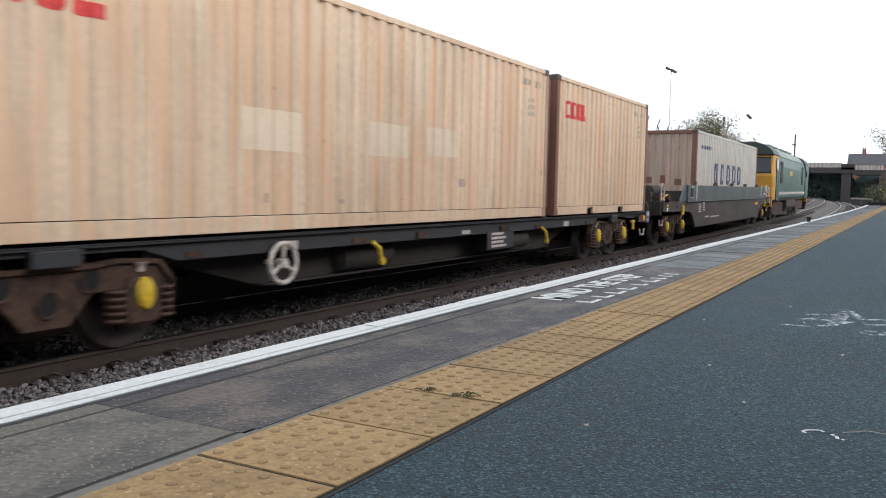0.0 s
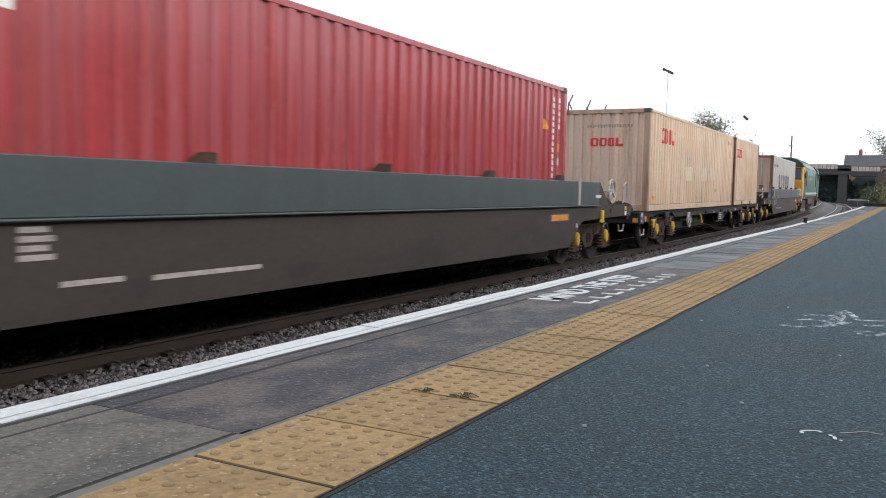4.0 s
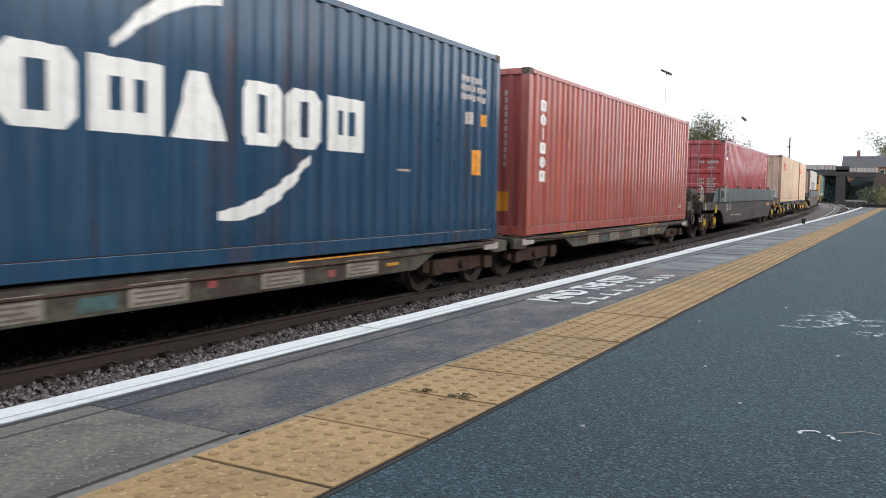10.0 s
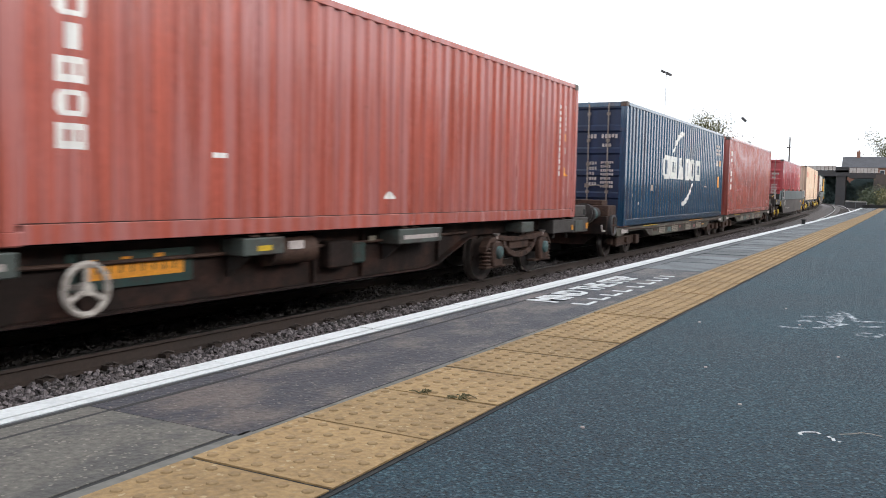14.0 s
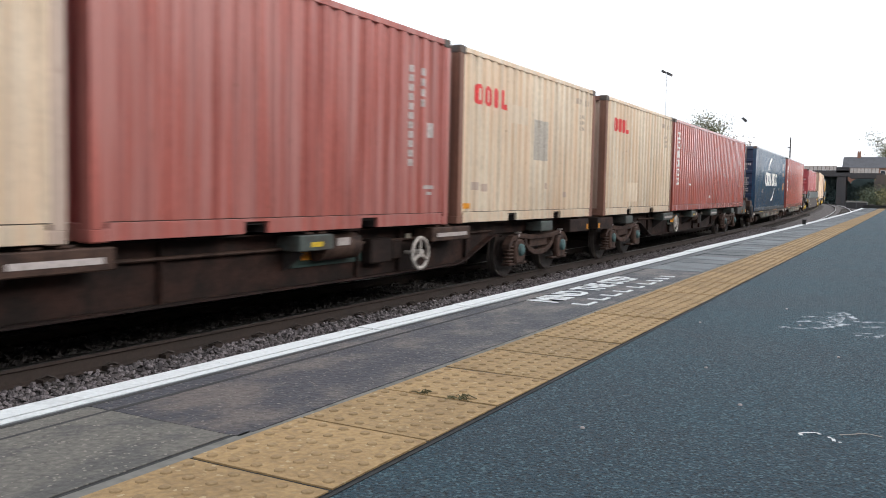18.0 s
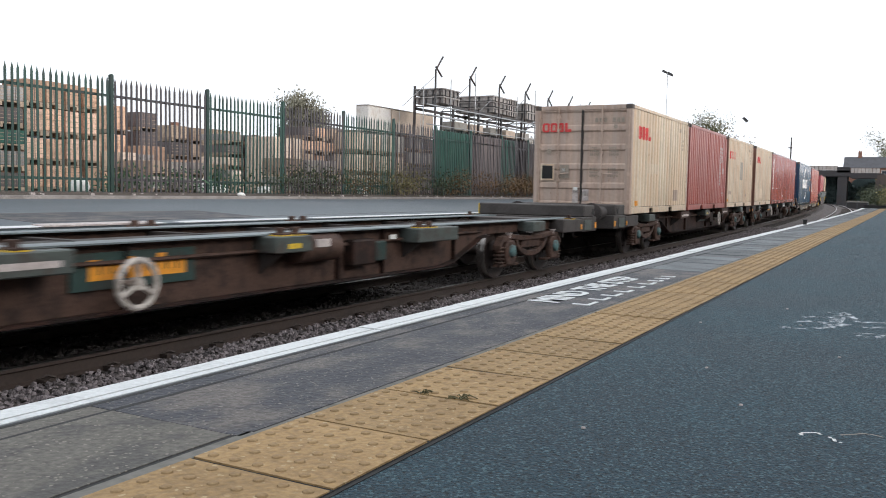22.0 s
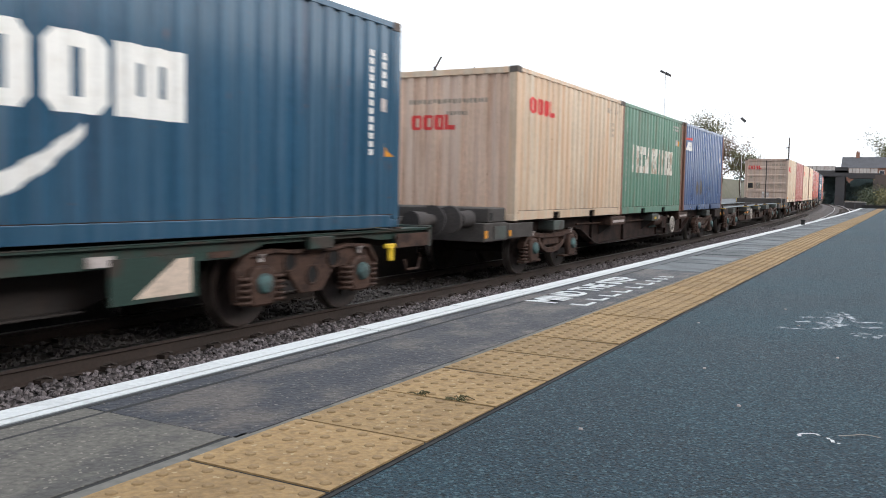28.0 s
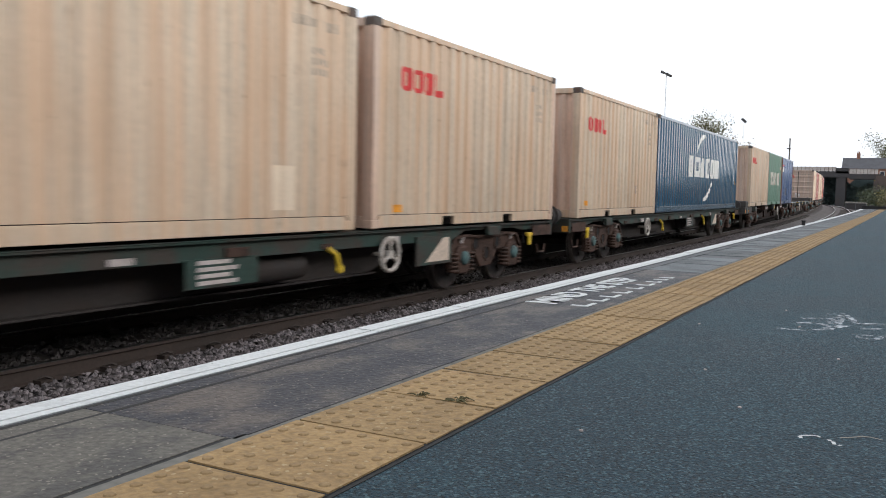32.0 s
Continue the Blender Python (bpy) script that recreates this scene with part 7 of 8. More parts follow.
    part("brake_rigging", Shape().box(0.2, 0.9, 1.2, 2.6, R0 - 0.42, R0 - 0.15).tube([(0.5, -5, R0 - 0.3), (0.5, 5, R0 - 0.3)], 0.03, 6), M["under"], w)
    if plate_at is not None:
        y = plate_at - centre
        part("stripe_plate", Shape().box(1.14, 1.17, y - 0.5, y + 0.5, R0 - 0.42, R0 - 0.02), M[sole], w)
        part("white_stripe", Shape().prism([(y - 0.25, R0 - 0.38), (y + 0.42, R0 - 0.38), (y + 0.42, R0 - 0.05), (y + 0.25, R0 - 0.05)], "x", 1.17, 1.174), M["cream_wrap"], w, "cream diagonal stripe")
    TRAIN.append((w, centre, half))
    return w


def spine_wagon(label, centre, outer, wheel_at, deck, name_at=None):
    """A 60 ft flat of a close-coupled pair: fish-bellied sills set well in, with brackets out to the container corners."""
    w = thing("container_wagon", label, "container wagon", "wagons of the train")
    rusty = "short containers" in label or "three" in label
    half, hl = 7.03, 9.38
    top, thin, deep = R0 + DECK - 0.03, R0 - 0.10, R0 - 0.50
    k0, k1 = half - 1.85, half - 2.9
    for sx in (1, -1):
        side = [(-hl, top), (-hl, thin), (-k0 - 0.3, thin), (-k0, thin - 0.03), (-k1 - 0.1, deep + 0.05), (-k1 + 0.25, deep), (k1 - 0.25, deep), (k1 + 0.1, deep + 0.05), (k0, thin - 0.03), (k0 + 0.3, thin), (hl, thin), (hl, top)]
        # empty wagon: lighter sill colour for the extra light reaching it
        sill = part("side_sill", Shape().prism(side, "x", *sorted((sx * 0.84, sx * 0.90))), M["bogie" if deck == "deck_pale" else "sole_brown"], w, bevel=0.004)
        edge = side[2:-2]
        lip = Shape()
        for (p, q), (u, v) in zip(edge, edge[1:]):
            lip.prism([(p, q - 0.02), (u, v - 0.02), (u, v), (p, q)], "x", *sorted((sx * 0.82, sx * 1.0)))
        part("lower_flange", lip, M["sole_brown"], w)
        part("deck_flange", Shape().box(*sorted((sx * 0.72, sx * 1.03)), -hl + 0.02, hl - 0.02, top, top + 0.015), M[deck], w)
        for yy in (-4.3, -1.9, 1.3, 2.3, 4.3):
            part("sill_rib", Shape().box(*sorted((sx * 0.90, sx * 0.96)), yy - 0.015, yy + 0.015, deep, top), M["sole_brown"], w)
        for a, b, mt, print_mt in ((-3.75, -2.65, "outrigger", "label_pale"), (-0.2, 0.42, "outrigger", "yellow"), (2.75, 3.9, "outrigger", None if deck == "deck_pale" else "label_pale"), (-half - 0.27, -half + 0.27, "outrigger", None), (half - 0.27, half + 0.27, "outrigger", None)):
            long = b - a > 0.8
            br = part("outrigger", Shape().box(*sorted((sx * 0.9, sx * 1.22)), a, b, top - (0.20 if long else 0.185), top - 0.005), M["bogie" if rusty and long else mt], w, "rusty support bracket" if rusty and long else "grey-green support bracket", bevel=0.012)
            part("gusset", Shape().add([(sx * 0.9, a + 0.1, top - 0.2), (sx * 1.18, a + 0.1, top - 0.2), (sx * 0.9, a + 0.1, top - 0.42), (sx * 0.9, a + 0.14, top - 0.2), (sx * 1.18, a + 0.14, top - 0.2), (sx * 0.9, a + 0.14, top - 0.42)], [(0, 1, 2), (5, 4, 3), (0, 3, 4, 1), (1, 4, 5, 2), (2, 5, 3, 0)]), M["under"], w)
            if print_mt:
                m = 0.12 if long else 0.2
                part("bracket_print", Shape().box(*sorted((sx * 1.22, sx * 1.223)), a + m, b - m, top - 0.14, top - 0.085), M[print_mt], br)
        for yy in (-9.0, -3.4, -3.1, 0.0, 0.25, 2.95, 3.22, 8.85):
            part("spigot", Shape().box(sx * 1.1 - 0.09, sx * 1.1 + 0.09, yy - 0.07, yy + 0.07, top, top + 0.025).box(sx * 1.1 - 0.03, sx * 1.1 + 0.03, yy - 0.045, yy + 0.045, top + 0.02, top + 0.085), M["bogie"], w, bevel=0.006)
            if deck == "deck_pale":
                part("spigot_base", Shape().box(sx * 1.1 - 0.08, sx * 1.1 + 0.1, yy - 0.09, yy + 0.09, top - 0.004, top + 0.006), M["yellow"], w, "yellow spigot base")
        # gear hanging on the sill
        part("gear_box", Shape().box(*sorted((sx * 0.90, sx * 1.06)), 1.45, 1.95, R0 - 0.34, R0 - 0.02), M["sole_brown"], w, bevel=0.02)
        part("valve_box", Shape().box(*sorted((sx * 0.90, sx * 1.0)), 2.05, 2.3, R0 - 0.32, R0 - 0.06), M["sole_brown" if rusty else "teal_plate"], w, bevel=0.02)
        part("pipe_run", Shape().tube([(sx * 0.94, -5.3, R0 - 0.04), (sx * 0.96, -2.0, R0 - 0.07), (sx * 0.96, 1.4, R0 - 0.07), (sx * 0.94, 5.2, R0 - 0.04)], 0.02, 6), M["bogie"], w)
        part("tag", Shape().box(*sorted((sx * 0.97, sx * 0.985)), 2.4, 2.55, R0 - 0.05, R0 + 0.01), M["label_white" if deck == "deck_pale" else "plate_pale"], w)
    part("air_tank", Shape().turned((0.98, 0.75, R0 - 0.08), "y", [(-0.42, 0.06), (-0.38, 0.16), (0.38, 0.16), (0.42, 0.06)], 16), M["bogie"], w, "grimy round air tank", smooth=True)
    part("tank_label", Shape().box(1.13, 1.146, 0.6, 0.85, R0 - 0.06, R0 + 0.03), M["label_pale"], w)
    for yy in np.linspace(-hl + 0.9, hl - 0.9, 11):
        part("cross_member", Shape().box(-0.84, 0.84, yy - 0.06, yy + 0.06, top - 0.22, top - 0.03), M["under"], w)
    part("centre_sill", Shape().box(-0.25, 0.25, -hl + 0.1, hl - 0.1, top - 0.30, top - 0.04), M["under"], w)
    part("inner_girder", Shape().box(-0.8, 0.8, -k1, k1, deep + 0.02, deep + 0.05), M["under"], w)
    for sy in (1, -1):
        part("headstock", Shape().box(-1.2, 1.2, *sorted((sy * hl, sy * (hl - 1.08))), R0 - 0.16, top - 0.002), M["sole_brown" if sy != outer else "beam_grey"], w, bevel=0.012)
        for sx in (1, -1):
            part("reflector", Shape().box(*sorted((sx * 1.2, sx * 1.21)), *sorted((sy * (hl - 0.04), sy * (hl - 0.12))), R0 - 0.12, R0 - 0.02), M["orange"], w, "small orange reflector")
        bogie(w, sy * half, "sag", "teal", base=2.0)
        if sy == outer:
            e = hl + 0.9
            part("end_platform", Shape().box(-1.19, 1.19, *sorted((sy * (hl + 0.002), sy * e)), R0 - 0.18, R0 + 0.12), M["beam_grey"], w, "grey end platform", bevel=0.012)
            part("end_beam", Shape().box(-1.19, 1.19, *sorted((sy * (hl + 0.1), sy * (e - 0.15))), R0 + 0.12, R0 + 0.36), M["beam_grey"], w, "raised dark grey end beam", bevel=0.02)
            part("beam_end_plate", Shape().box(-1.21, -1.19, *sorted((sy * (hl + 0.1), sy * (e - 0.15))), R0 + 0.13, R0 + 0.35), M["yellow"], w, "yellow end plate")
            for sx in (1, -1):
                # flat dark plate in place of the hole's shaded inside
                part("pocket_hole", Shape().box(*sorted((sx * 1.188, sx * 1.196)), *sorted((sy * (e - 0.3), sy * (e - 0.2))), R0 + 0.16, R0 + 0.28), M["groove"], w)
                part("side_plate", Shape().box(*sorted((sx * 1.19, sx * 1.205)), *sorted((sy * (hl + 0.1), sy * (hl + 0.55))), R0 - 0.15, R0 + 0.06), M["outrigger"], w)
                part("reflector", Shape().box(*sorted((sx * 1.19, sx * 1.20)), *sorted((sy * (e - 0.02), sy * (e - 0.12))), R0 - 0.12, R0), M["orange"], w, "small orange reflector")
            buffers(w, sy * e, sy)
        else:
            part("coupling_bar", Shape().cyl((0, sy * (hl + 0.12), R0 - 0.02), "y", 0.09, 0.3, 10), M["under"], w)
    handwheel(w, 1.16, wheel_at - centre, R0 - 0.25)
    handwheel(w, -1.16, centre - wheel_at, R0 - 0.25)
    if name_at:
        y = name_at - centre
        part("name_board", Shape().box(0.90, 0.93, y - 0.7, y + 0.7, R0 - 0.30, R0 + 0.02), M["teal_plate"], w, "dull teal name board")
        bars = Shape()
        for i in range(9):
            bars.box(0.93, 0.936, y - 0.52 + 0.125 * i, y - 0.42 + 0.125 * i, R0 - 0.22 + 0.006 * i, R0 - (0.1 if i % 3 else 0.04) + 0.004 * i)
        part("name_lettering", bars.box(0.93, 0.934, y - 0.52, y + 0.58, R0 - 0.22, R0 - 0.17), M["orange"], w, "orange-yellow painted blocks")
    TRAIN.append((w, centre, half))
    return w


def pocket_wagon(label, centre):
    """A well wagon: deep sides between the bogies, raised platforms over them."""
    w = thing("pocket_wagon", label, "container wagon", "wagons of the train")
    half, hl = 8.1, 10.3
    for sx in (1, -1):
        x0, x1 = sorted((sx * 1.27, sx * 1.33))
        arch = [(-10.25, R0 + 0.08), (-10.25, R0 + 0.33), (-8.2, R0 + 0.33), (-7.75, R0 + 0.33), (7.75, R0 + 0.33), (8.2, R0 + 0.33), (10.25, R0 + 0.33), (10.25, R0 + 0.08)]
        low = [(7.9, R0 + 0.05), (7.0, R0 + 0.02), (6.7, R0 - 0.10), (6.25, R0 - 0.46), (-6.25, R0 - 0.46), (-6.7, R0 - 0.10), (-7.0, R0 + 0.02), (-7.9, R0 + 0.05)]
        side = part("side_wall", Shape().prism((arch + low)[::-1], "x", x0, x1), M["grey_dirty"], w, "dusty grey lower side")
        top = part("upper_side", Shape().box(*sorted((sx * 1.27, sx * 1.385)), -7.65, 7.8, R0 + 0.335, R0 + 0.80).box(*sorted((sx * 1.25, sx * 1.40)), -7.7, 7.85, R0 + 0.31, R0 + 0.335), M["grey_paint"], w, "clean green-grey upper side", bevel=0.01)
        part("end_brace", Shape().prism([(-8.3, R0 + 0.335), (-7.65, R0 + 0.335), (-7.65, R0 + 0.80), (-7.8, R0 + 0.80)], "x", *sorted((sx * 1.28, sx * 1.34))), M["grey_paint"], w)
        part("end_brace", Shape().prism([(7.8, R0 + 0.335), (8.6, R0 + 0.335), (7.95, R0 + 0.80), (7.8, R0 + 0.80)], "x", *sorted((sx * 1.28, sx * 1.34))), M["grey_dirty"], w)
        for yy in (-6.55, 6.55):
            part("stanchion", Shape().box(*sorted((sx * 1.385, sx * 1.40)), yy - 0.06, yy + 0.06, R0 + 0.34, R0 + 0.88), M["label_pale"], w, "pale vertical strap")
        for yy in (-6.5, -3.4, -0.4, 2.6, 5.6):
            part("container_guide", Shape().prism([(yy - 0.15, R0 + 0.80), (yy + 0.13, R0 + 0.80), (yy + 0.13, R0 + 0.90), (yy - 0.02, R0 + 0.90)], "x", *sorted((sx * 1.28, sx * 1.38))), M["bogie"], w)
        if sx == 1:
            for a, b, c, d in ((-5.9, -5.5, -0.02, 0.26), (-5.25, -4.95, 0.02, 0.29), (-4.9, -4.3, -0.2, -0.15), (-4.0, -2.6, -0.22, -0.17)):
                bars = Shape()
                for i in range(max(1, round((d - c) / 0.07))):
                    bars.box(1.33, 1.334, a, b - 0.05 * (i % 2), R0 + c + 0.07 * i, R0 + c + 0.07 * i + 0.045)
                part("data_panel_print", bars, M["label_pale"], side)
            part("hatch", Shape().box(1.385, 1.405, -7.3, -7.02, R0 + 0.45, R0 + 0.72), M["under"], top, "dark square hatch")
            part("hatch_rim", Shape().box(1.385, 1.415, -7.33, -6.99, R0 + 0.72, R0 + 0.76).box(1.385, 1.41, -7.3, -7.05, R0 + 0.42, R0 + 0.45), M["label_pale"], top)
            part("plate_surround", Shape().box(1.33, 1.338, 5.15, 6.2, R0 + 0.04, R0 + 0.19), M["label_navy"], side, "dark navy surround")
            part("badge", Shape().cyl((1.335, 6.6, R0 - 0.06), "x", 0.05, 0.012, 12), M["label_pale"], side, "small round badge")
            part("maker_plate", Shape().box(1.33, 1.345, 5.25, 6.1, R0 + 0.06, R0 + 0.17), M["orange"], side, "orange lettering plate")
            part("white_tab", Shape().box(1.385, 1.40, 7.55, 7.85, R0 + 0.48, R0 + 0.54), M["label_white"], top)
            part("blue_tab", Shape().box(1.385, 1.39, -6.85, -6.72, R0 + 0.55, R0 + 0.62), M["label_navy"], top)
    part("well_floor", Shape().box(-1.27, 1.27, -6.25, 6.25, R0 + POCKET - 0.2, R0 + POCKET - 0.003), M["under"], w)
    for sy in (1, -1):
        part("end_platform", Shape().box(-1.27, 1.27, *sorted((sy * 6.35, sy * 10.2)), R0 + 0.14, R0 + 0.30), M["under"], w)
        part("bulkhead", Shape().box(-1.27, 1.27, *sorted((sy * 6.25, sy * 6.35)), R0 - 0.4, R0 + 0.62), M["under"], w)
        part("headstock", Shape().box(-1.27, 1.27, *sorted((sy * 10.2, sy * 10.32)), R0 - 0.02, R0 + 0.36), M["under"], w, bevel=0.01)
        part("air_tank", Shape().turned((0.45, sy * 8.0, R0 + 0.60), "y", [(-0.55, 0.05), (-0.5, 0.17), (0.5, 0.17), (0.55, 0.05)], 14), M["under"], w, smooth=True)
        part("brake_box", Shape().box(-0.9, 0.2, *sorted((sy * 7.6, sy * 9.3)), R0 + 0.30, R0 + 0.56).box(-1.1, -0.5, *sorted((sy * 9.2, sy * 9.9)), R0 + 0.30, R0 + 0.62), M["under"], w, bevel=0.02)
        part("end_gear", Shape().prism([(sy * 9.0, R0 + 0.30), (sy * 9.9, R0 + 0.30), (sy * 9.9, R0 + 0.56), (sy * 9.6, R0 + 0.64), (sy * 9.2, R0 + 0.52)][::-sy], "x", -1.2, 0.1), M["under"], w, bevel=0.03)
        for i, (gx, gy, gz, a) in enumerate(((-0.7, 8.0, 0.62, 0.22), (-0.2, 8.9, 0.62, 0.16), (0.6, 9.2, 0.50, 0.14), (0.9, 8.4, 0.42, 0.13), (0.2, 9.7, 0.52, 0.15), (-0.8, 9.4, 0.70, 0.14), (0.95, 9.5, 0.40, 0.10), (-0.4, 7.7, 0.74, 0.12))):
            g = Shape()
            if i % 2:
                g.cyl((gx, sy * gy, R0 + gz), "xyz"[i % 3], a, a * 2.2, 12)
            else:
                g.box(gx - a, gx + a, sy * gy - a, sy * gy + a, R0 + 0.3, R0 + gz + a * 0.6)
            part("brake_gear", g.tube([(gx, sy * gy, R0 + gz), (gx + 0.3, sy * (gy + 0.2), R0 + gz - 0.1), (gx + 0.45, sy * (gy + 0.5), R0 + 0.32)], 0.022, 6), M["under" if i % 3 else "bogie"], w, bevel=0.01)
        part("lever", Shape().tube([(0.9, sy * 9.0, R0 + 0.3), (1.0, sy * 8.8, R0 + 0.48), (1.05, sy * 8.7, R0 + 0.52)], 0.018, 6), M["yellow"], w, "yellow lever")
        part("plug", Shape().cyl((1.335, sy * 8.75, R0 + 0.2), "x", 0.05, 0.02, 10), M["under"], w)
        buffers(w, sy * 10.3, sy)
        bogie(w, sy * half, "plate", "yellow", base=1.85)
        for sx in (1, -1):
            step(w, sx * 1.2, sy * 9.95, R0 - 0.28)
            part("lifting_hook", Shape().box(*sorted((sx * 1.33, sx * 1.38)), sy * half - 0.07, sy * half + 0.07, R0 + 0.02, R0 + 0.22).box(*sorted((sx * 1.33, sx * 1.37)), sy * half - 0.13, sy * half + 0.13, R0 - 0.04, R0 + 0.03), M["yellow"], w, "yellow lifting hook", bevel=0.012)
            part("handrail", Shape().tube([(sx * 1.25, sy * 9.9, R0 + 0.36), (sx * 1.25, sy * 9.9, R0 + 0.75), (sx * 1.25, sy * 10.1, R0 + 0.82), (sx * 1.25, sy * 10.2, R0 + 0.75), (sx * 1.25, sy * 10.2, R0 + 0.36)], 0.02, 6), M["label_pale"], w)
            part("bracket_label", Shape().box(*sorted((sx * 1.33, sx * 1.34)), *sorted((sy * 9.78, sy * 9.9)), R0 + 0.2, R0 + 0.29), M["yellow"], w, "yellow label")
            part("bracket_label", Shape().box(*sorted((sx * 1.33, sx * 1.34)), *sorted((sy * 9.78, sy * 9.9)), R0 + 0.09, R0 + 0.18), M["label_white"], w, "white label")
    handwheel(w, 1.28, 8.95, R0 + 0.62, 0.25)
    TRAIN.append((w, centre, half))
    return w


def low_wagon(label, centre, free_end):
    """A low platform on small wheels; free_end is -1 or 1 where it has buffers, the other end is close-coupled."""
    w = thing("low_container_wagon", label, "container wagon", "wagons of the train")
    half, hl = 5.25, 6.55
    top = R0 + LOWDECK - 0.005
    for sx in (1, -1):
        x0, x1 = sorted((sx * 1.14, sx * 1.21))
        s = Shape().prism([(-hl, top - 0.03), (-hl, top - 0.2), (-6.1, top - 0.22), (-5.8, top - 0.12), (-4.1, top - 0.12), (-3.6, top - 0.31), (3.6, top - 0.31), (4.1, top - 0.12), (5.8, top - 0.12), (6.1, top - 0.22), (hl, top - 0.2), (hl, top - 0.03)], "x", x0, x1)
        part("side_sill", s, M["low_grey"], w, bevel=0.004)
        part("sill_pipe", Shape().tube([(sx * 1.225, -hl + 0.5, top - 0.05), (sx * 1.225, -3.4, top - 0.1), (sx * 1.225, 3.4, top - 0.1), (sx * 1.225, hl - 0.5, top - 0.05)], 0.014, 6), M["bogie"], w)
        for yy in (-2.4, -0.9, 0.8, 2.3):
            part("sill_plate", Shape().box(*sorted((sx * 1.21, sx * 1.22)), yy - 0.34, yy + 0.34, top - 0.28, top - 0.08), M["plate_pale"], w, "grimy beige plate of faded print")
            rows = Shape()
            for i in range(4):
                rows.box(*sorted((sx * 1.22, sx * 1.223)), yy - 0.29 + 0.04 * (i % 2), yy + 0.29 - 0.1 * (i % 3 == 1), top - 0.26 + 0.045 * i, top - 0.24 + 0.045 * i)
            part("sill_print", rows, M["plate_print"], w)
        for a, b, c, d, mt, lab in ((-4.3, -2.9, -0.035, -0.02, "yellow", "yellow edge stripe"), (0.9, 2.9, -0.035, -0.02, "orange", "orange edge stripe"), (-1.75, -1.35, -0.27, -0.15, "teal", "faded teal paint patch"),
                                    (-0.30, -0.18, -0.20, -0.13, "maroon", "small dull red mark"), (1.6, 1.75, -0.25, -0.17, "maroon", "dull red paint patch"), (2.85, 3.15, -0.21, -0.17, "loco_yellow", "small dull yellow plate"), (-3.3, -2.9, -0.2, -0.14, "bogie", "")):
            part("paint_patch", Shape().box(*sorted((sx * 1.21, sx * 1.2135)), a, b, top + c, top + d), M[mt], w, lab)
        for yy in (-5.9, 5.9):
            part("corner_seat", Shape().box(*sorted((sx * 0.95, sx * 1.215)), yy - 0.3, yy + 0.3, top - 0.003, top + 0.002), M["rust_end"], w)
    part("deck_frame", Shape().box(-1.14, 1.14, -hl, hl, top - 0.10, top - 0.02).box(-0.3, 0.3, -hl, hl, top - 0.28, top - 0.10), M["under"], w)
    for sy in (1, -1):
        bogie(w, sy * half, "low", "teal", r=0.36, base=1.68)
        for sx in (1, -1):
            part("number_plate_blank", Shape().box(*sorted((sx * 1.21, sx * 1.22)), *sorted((sy * 5.7, sy * 6.2)), top - 0.15, top - 0.05), M["label_pale"], w)
    part("headstock", Shape().box(-1.18, 1.18, *sorted((free_end * hl, free_end * (hl + 0.70))), R0 - 0.30, R0 + 0.10), M["sole_brown"], w, bevel=0.01)
    part("end_housing", Shape().box(-0.3, 1.18, *sorted((free_end * (hl + 0.02), free_end * (hl + 0.62))), R0 + 0.10, R0 + 0.34).box(0.1, 1.0, *sorted((free_end * (hl + 0.1), free_end * (hl + 0.5))), R0 + 0.34, R0 + 0.46), M["bogie" if free_end < 0 else "low_grey"], w, bevel=0.015)
    part("draw_plate", Shape().prism([(-0.9, R0 - 0.30), (-0.6, R0 - 0.55), (0.6, R0 - 0.55), (0.9, R0 - 0.30)], "y", *sorted((free_end * (hl + 0.5), free_end * (hl + 0.56)))), M["sole_brown"], w)
    buffers(w, free_end * (hl + 0.66), free_end, R0 + 0.16)
    part("buffer_sleeve", Shape().cyl((0.88, free_end * (hl + 0.86), R0 + 0.16), "y", 0.132, 0.14, 14), M["teal"], w, "teal buffer sleeve", smooth=True)
    part("handwheel", Shape().turned((1.21, free_end * (hl + 0.40), R0 - 0.10), "x", [(-0.03, 0.03), (-0.03, 0.22), (0.05, 0.24), (0.06, 0.2), (0.03, 0.17), (0.03, 0.05)], 20), M["dark_steel"], w, "dark spoked handwheel", smooth=True)
    part("spokes", Shape().tube([(1.25, free_end * (hl + 0.40) - 0.2, R0 - 0.1), (1.25, free_end * (hl + 0.40) + 0.2, R0 - 0.1)], 0.02, 6).tube([(1.25, free_end * (hl + 0.40), R0 - 0.3), (1.25, free_end * (hl + 0.40), R0 + 0.1)], 0.02, 6), M["bogie"], w)
    step(w, 1.15, free_end * (hl + 0.75), R0 - 0.22)
    part("coupling_bar", Shape().cyl((0, -free_end * (hl + 0.18), top - 0.18), "y", 0.08, 0.4, 10), M["under"], w)
    TRAIN.append((w, centre, half))
    return w


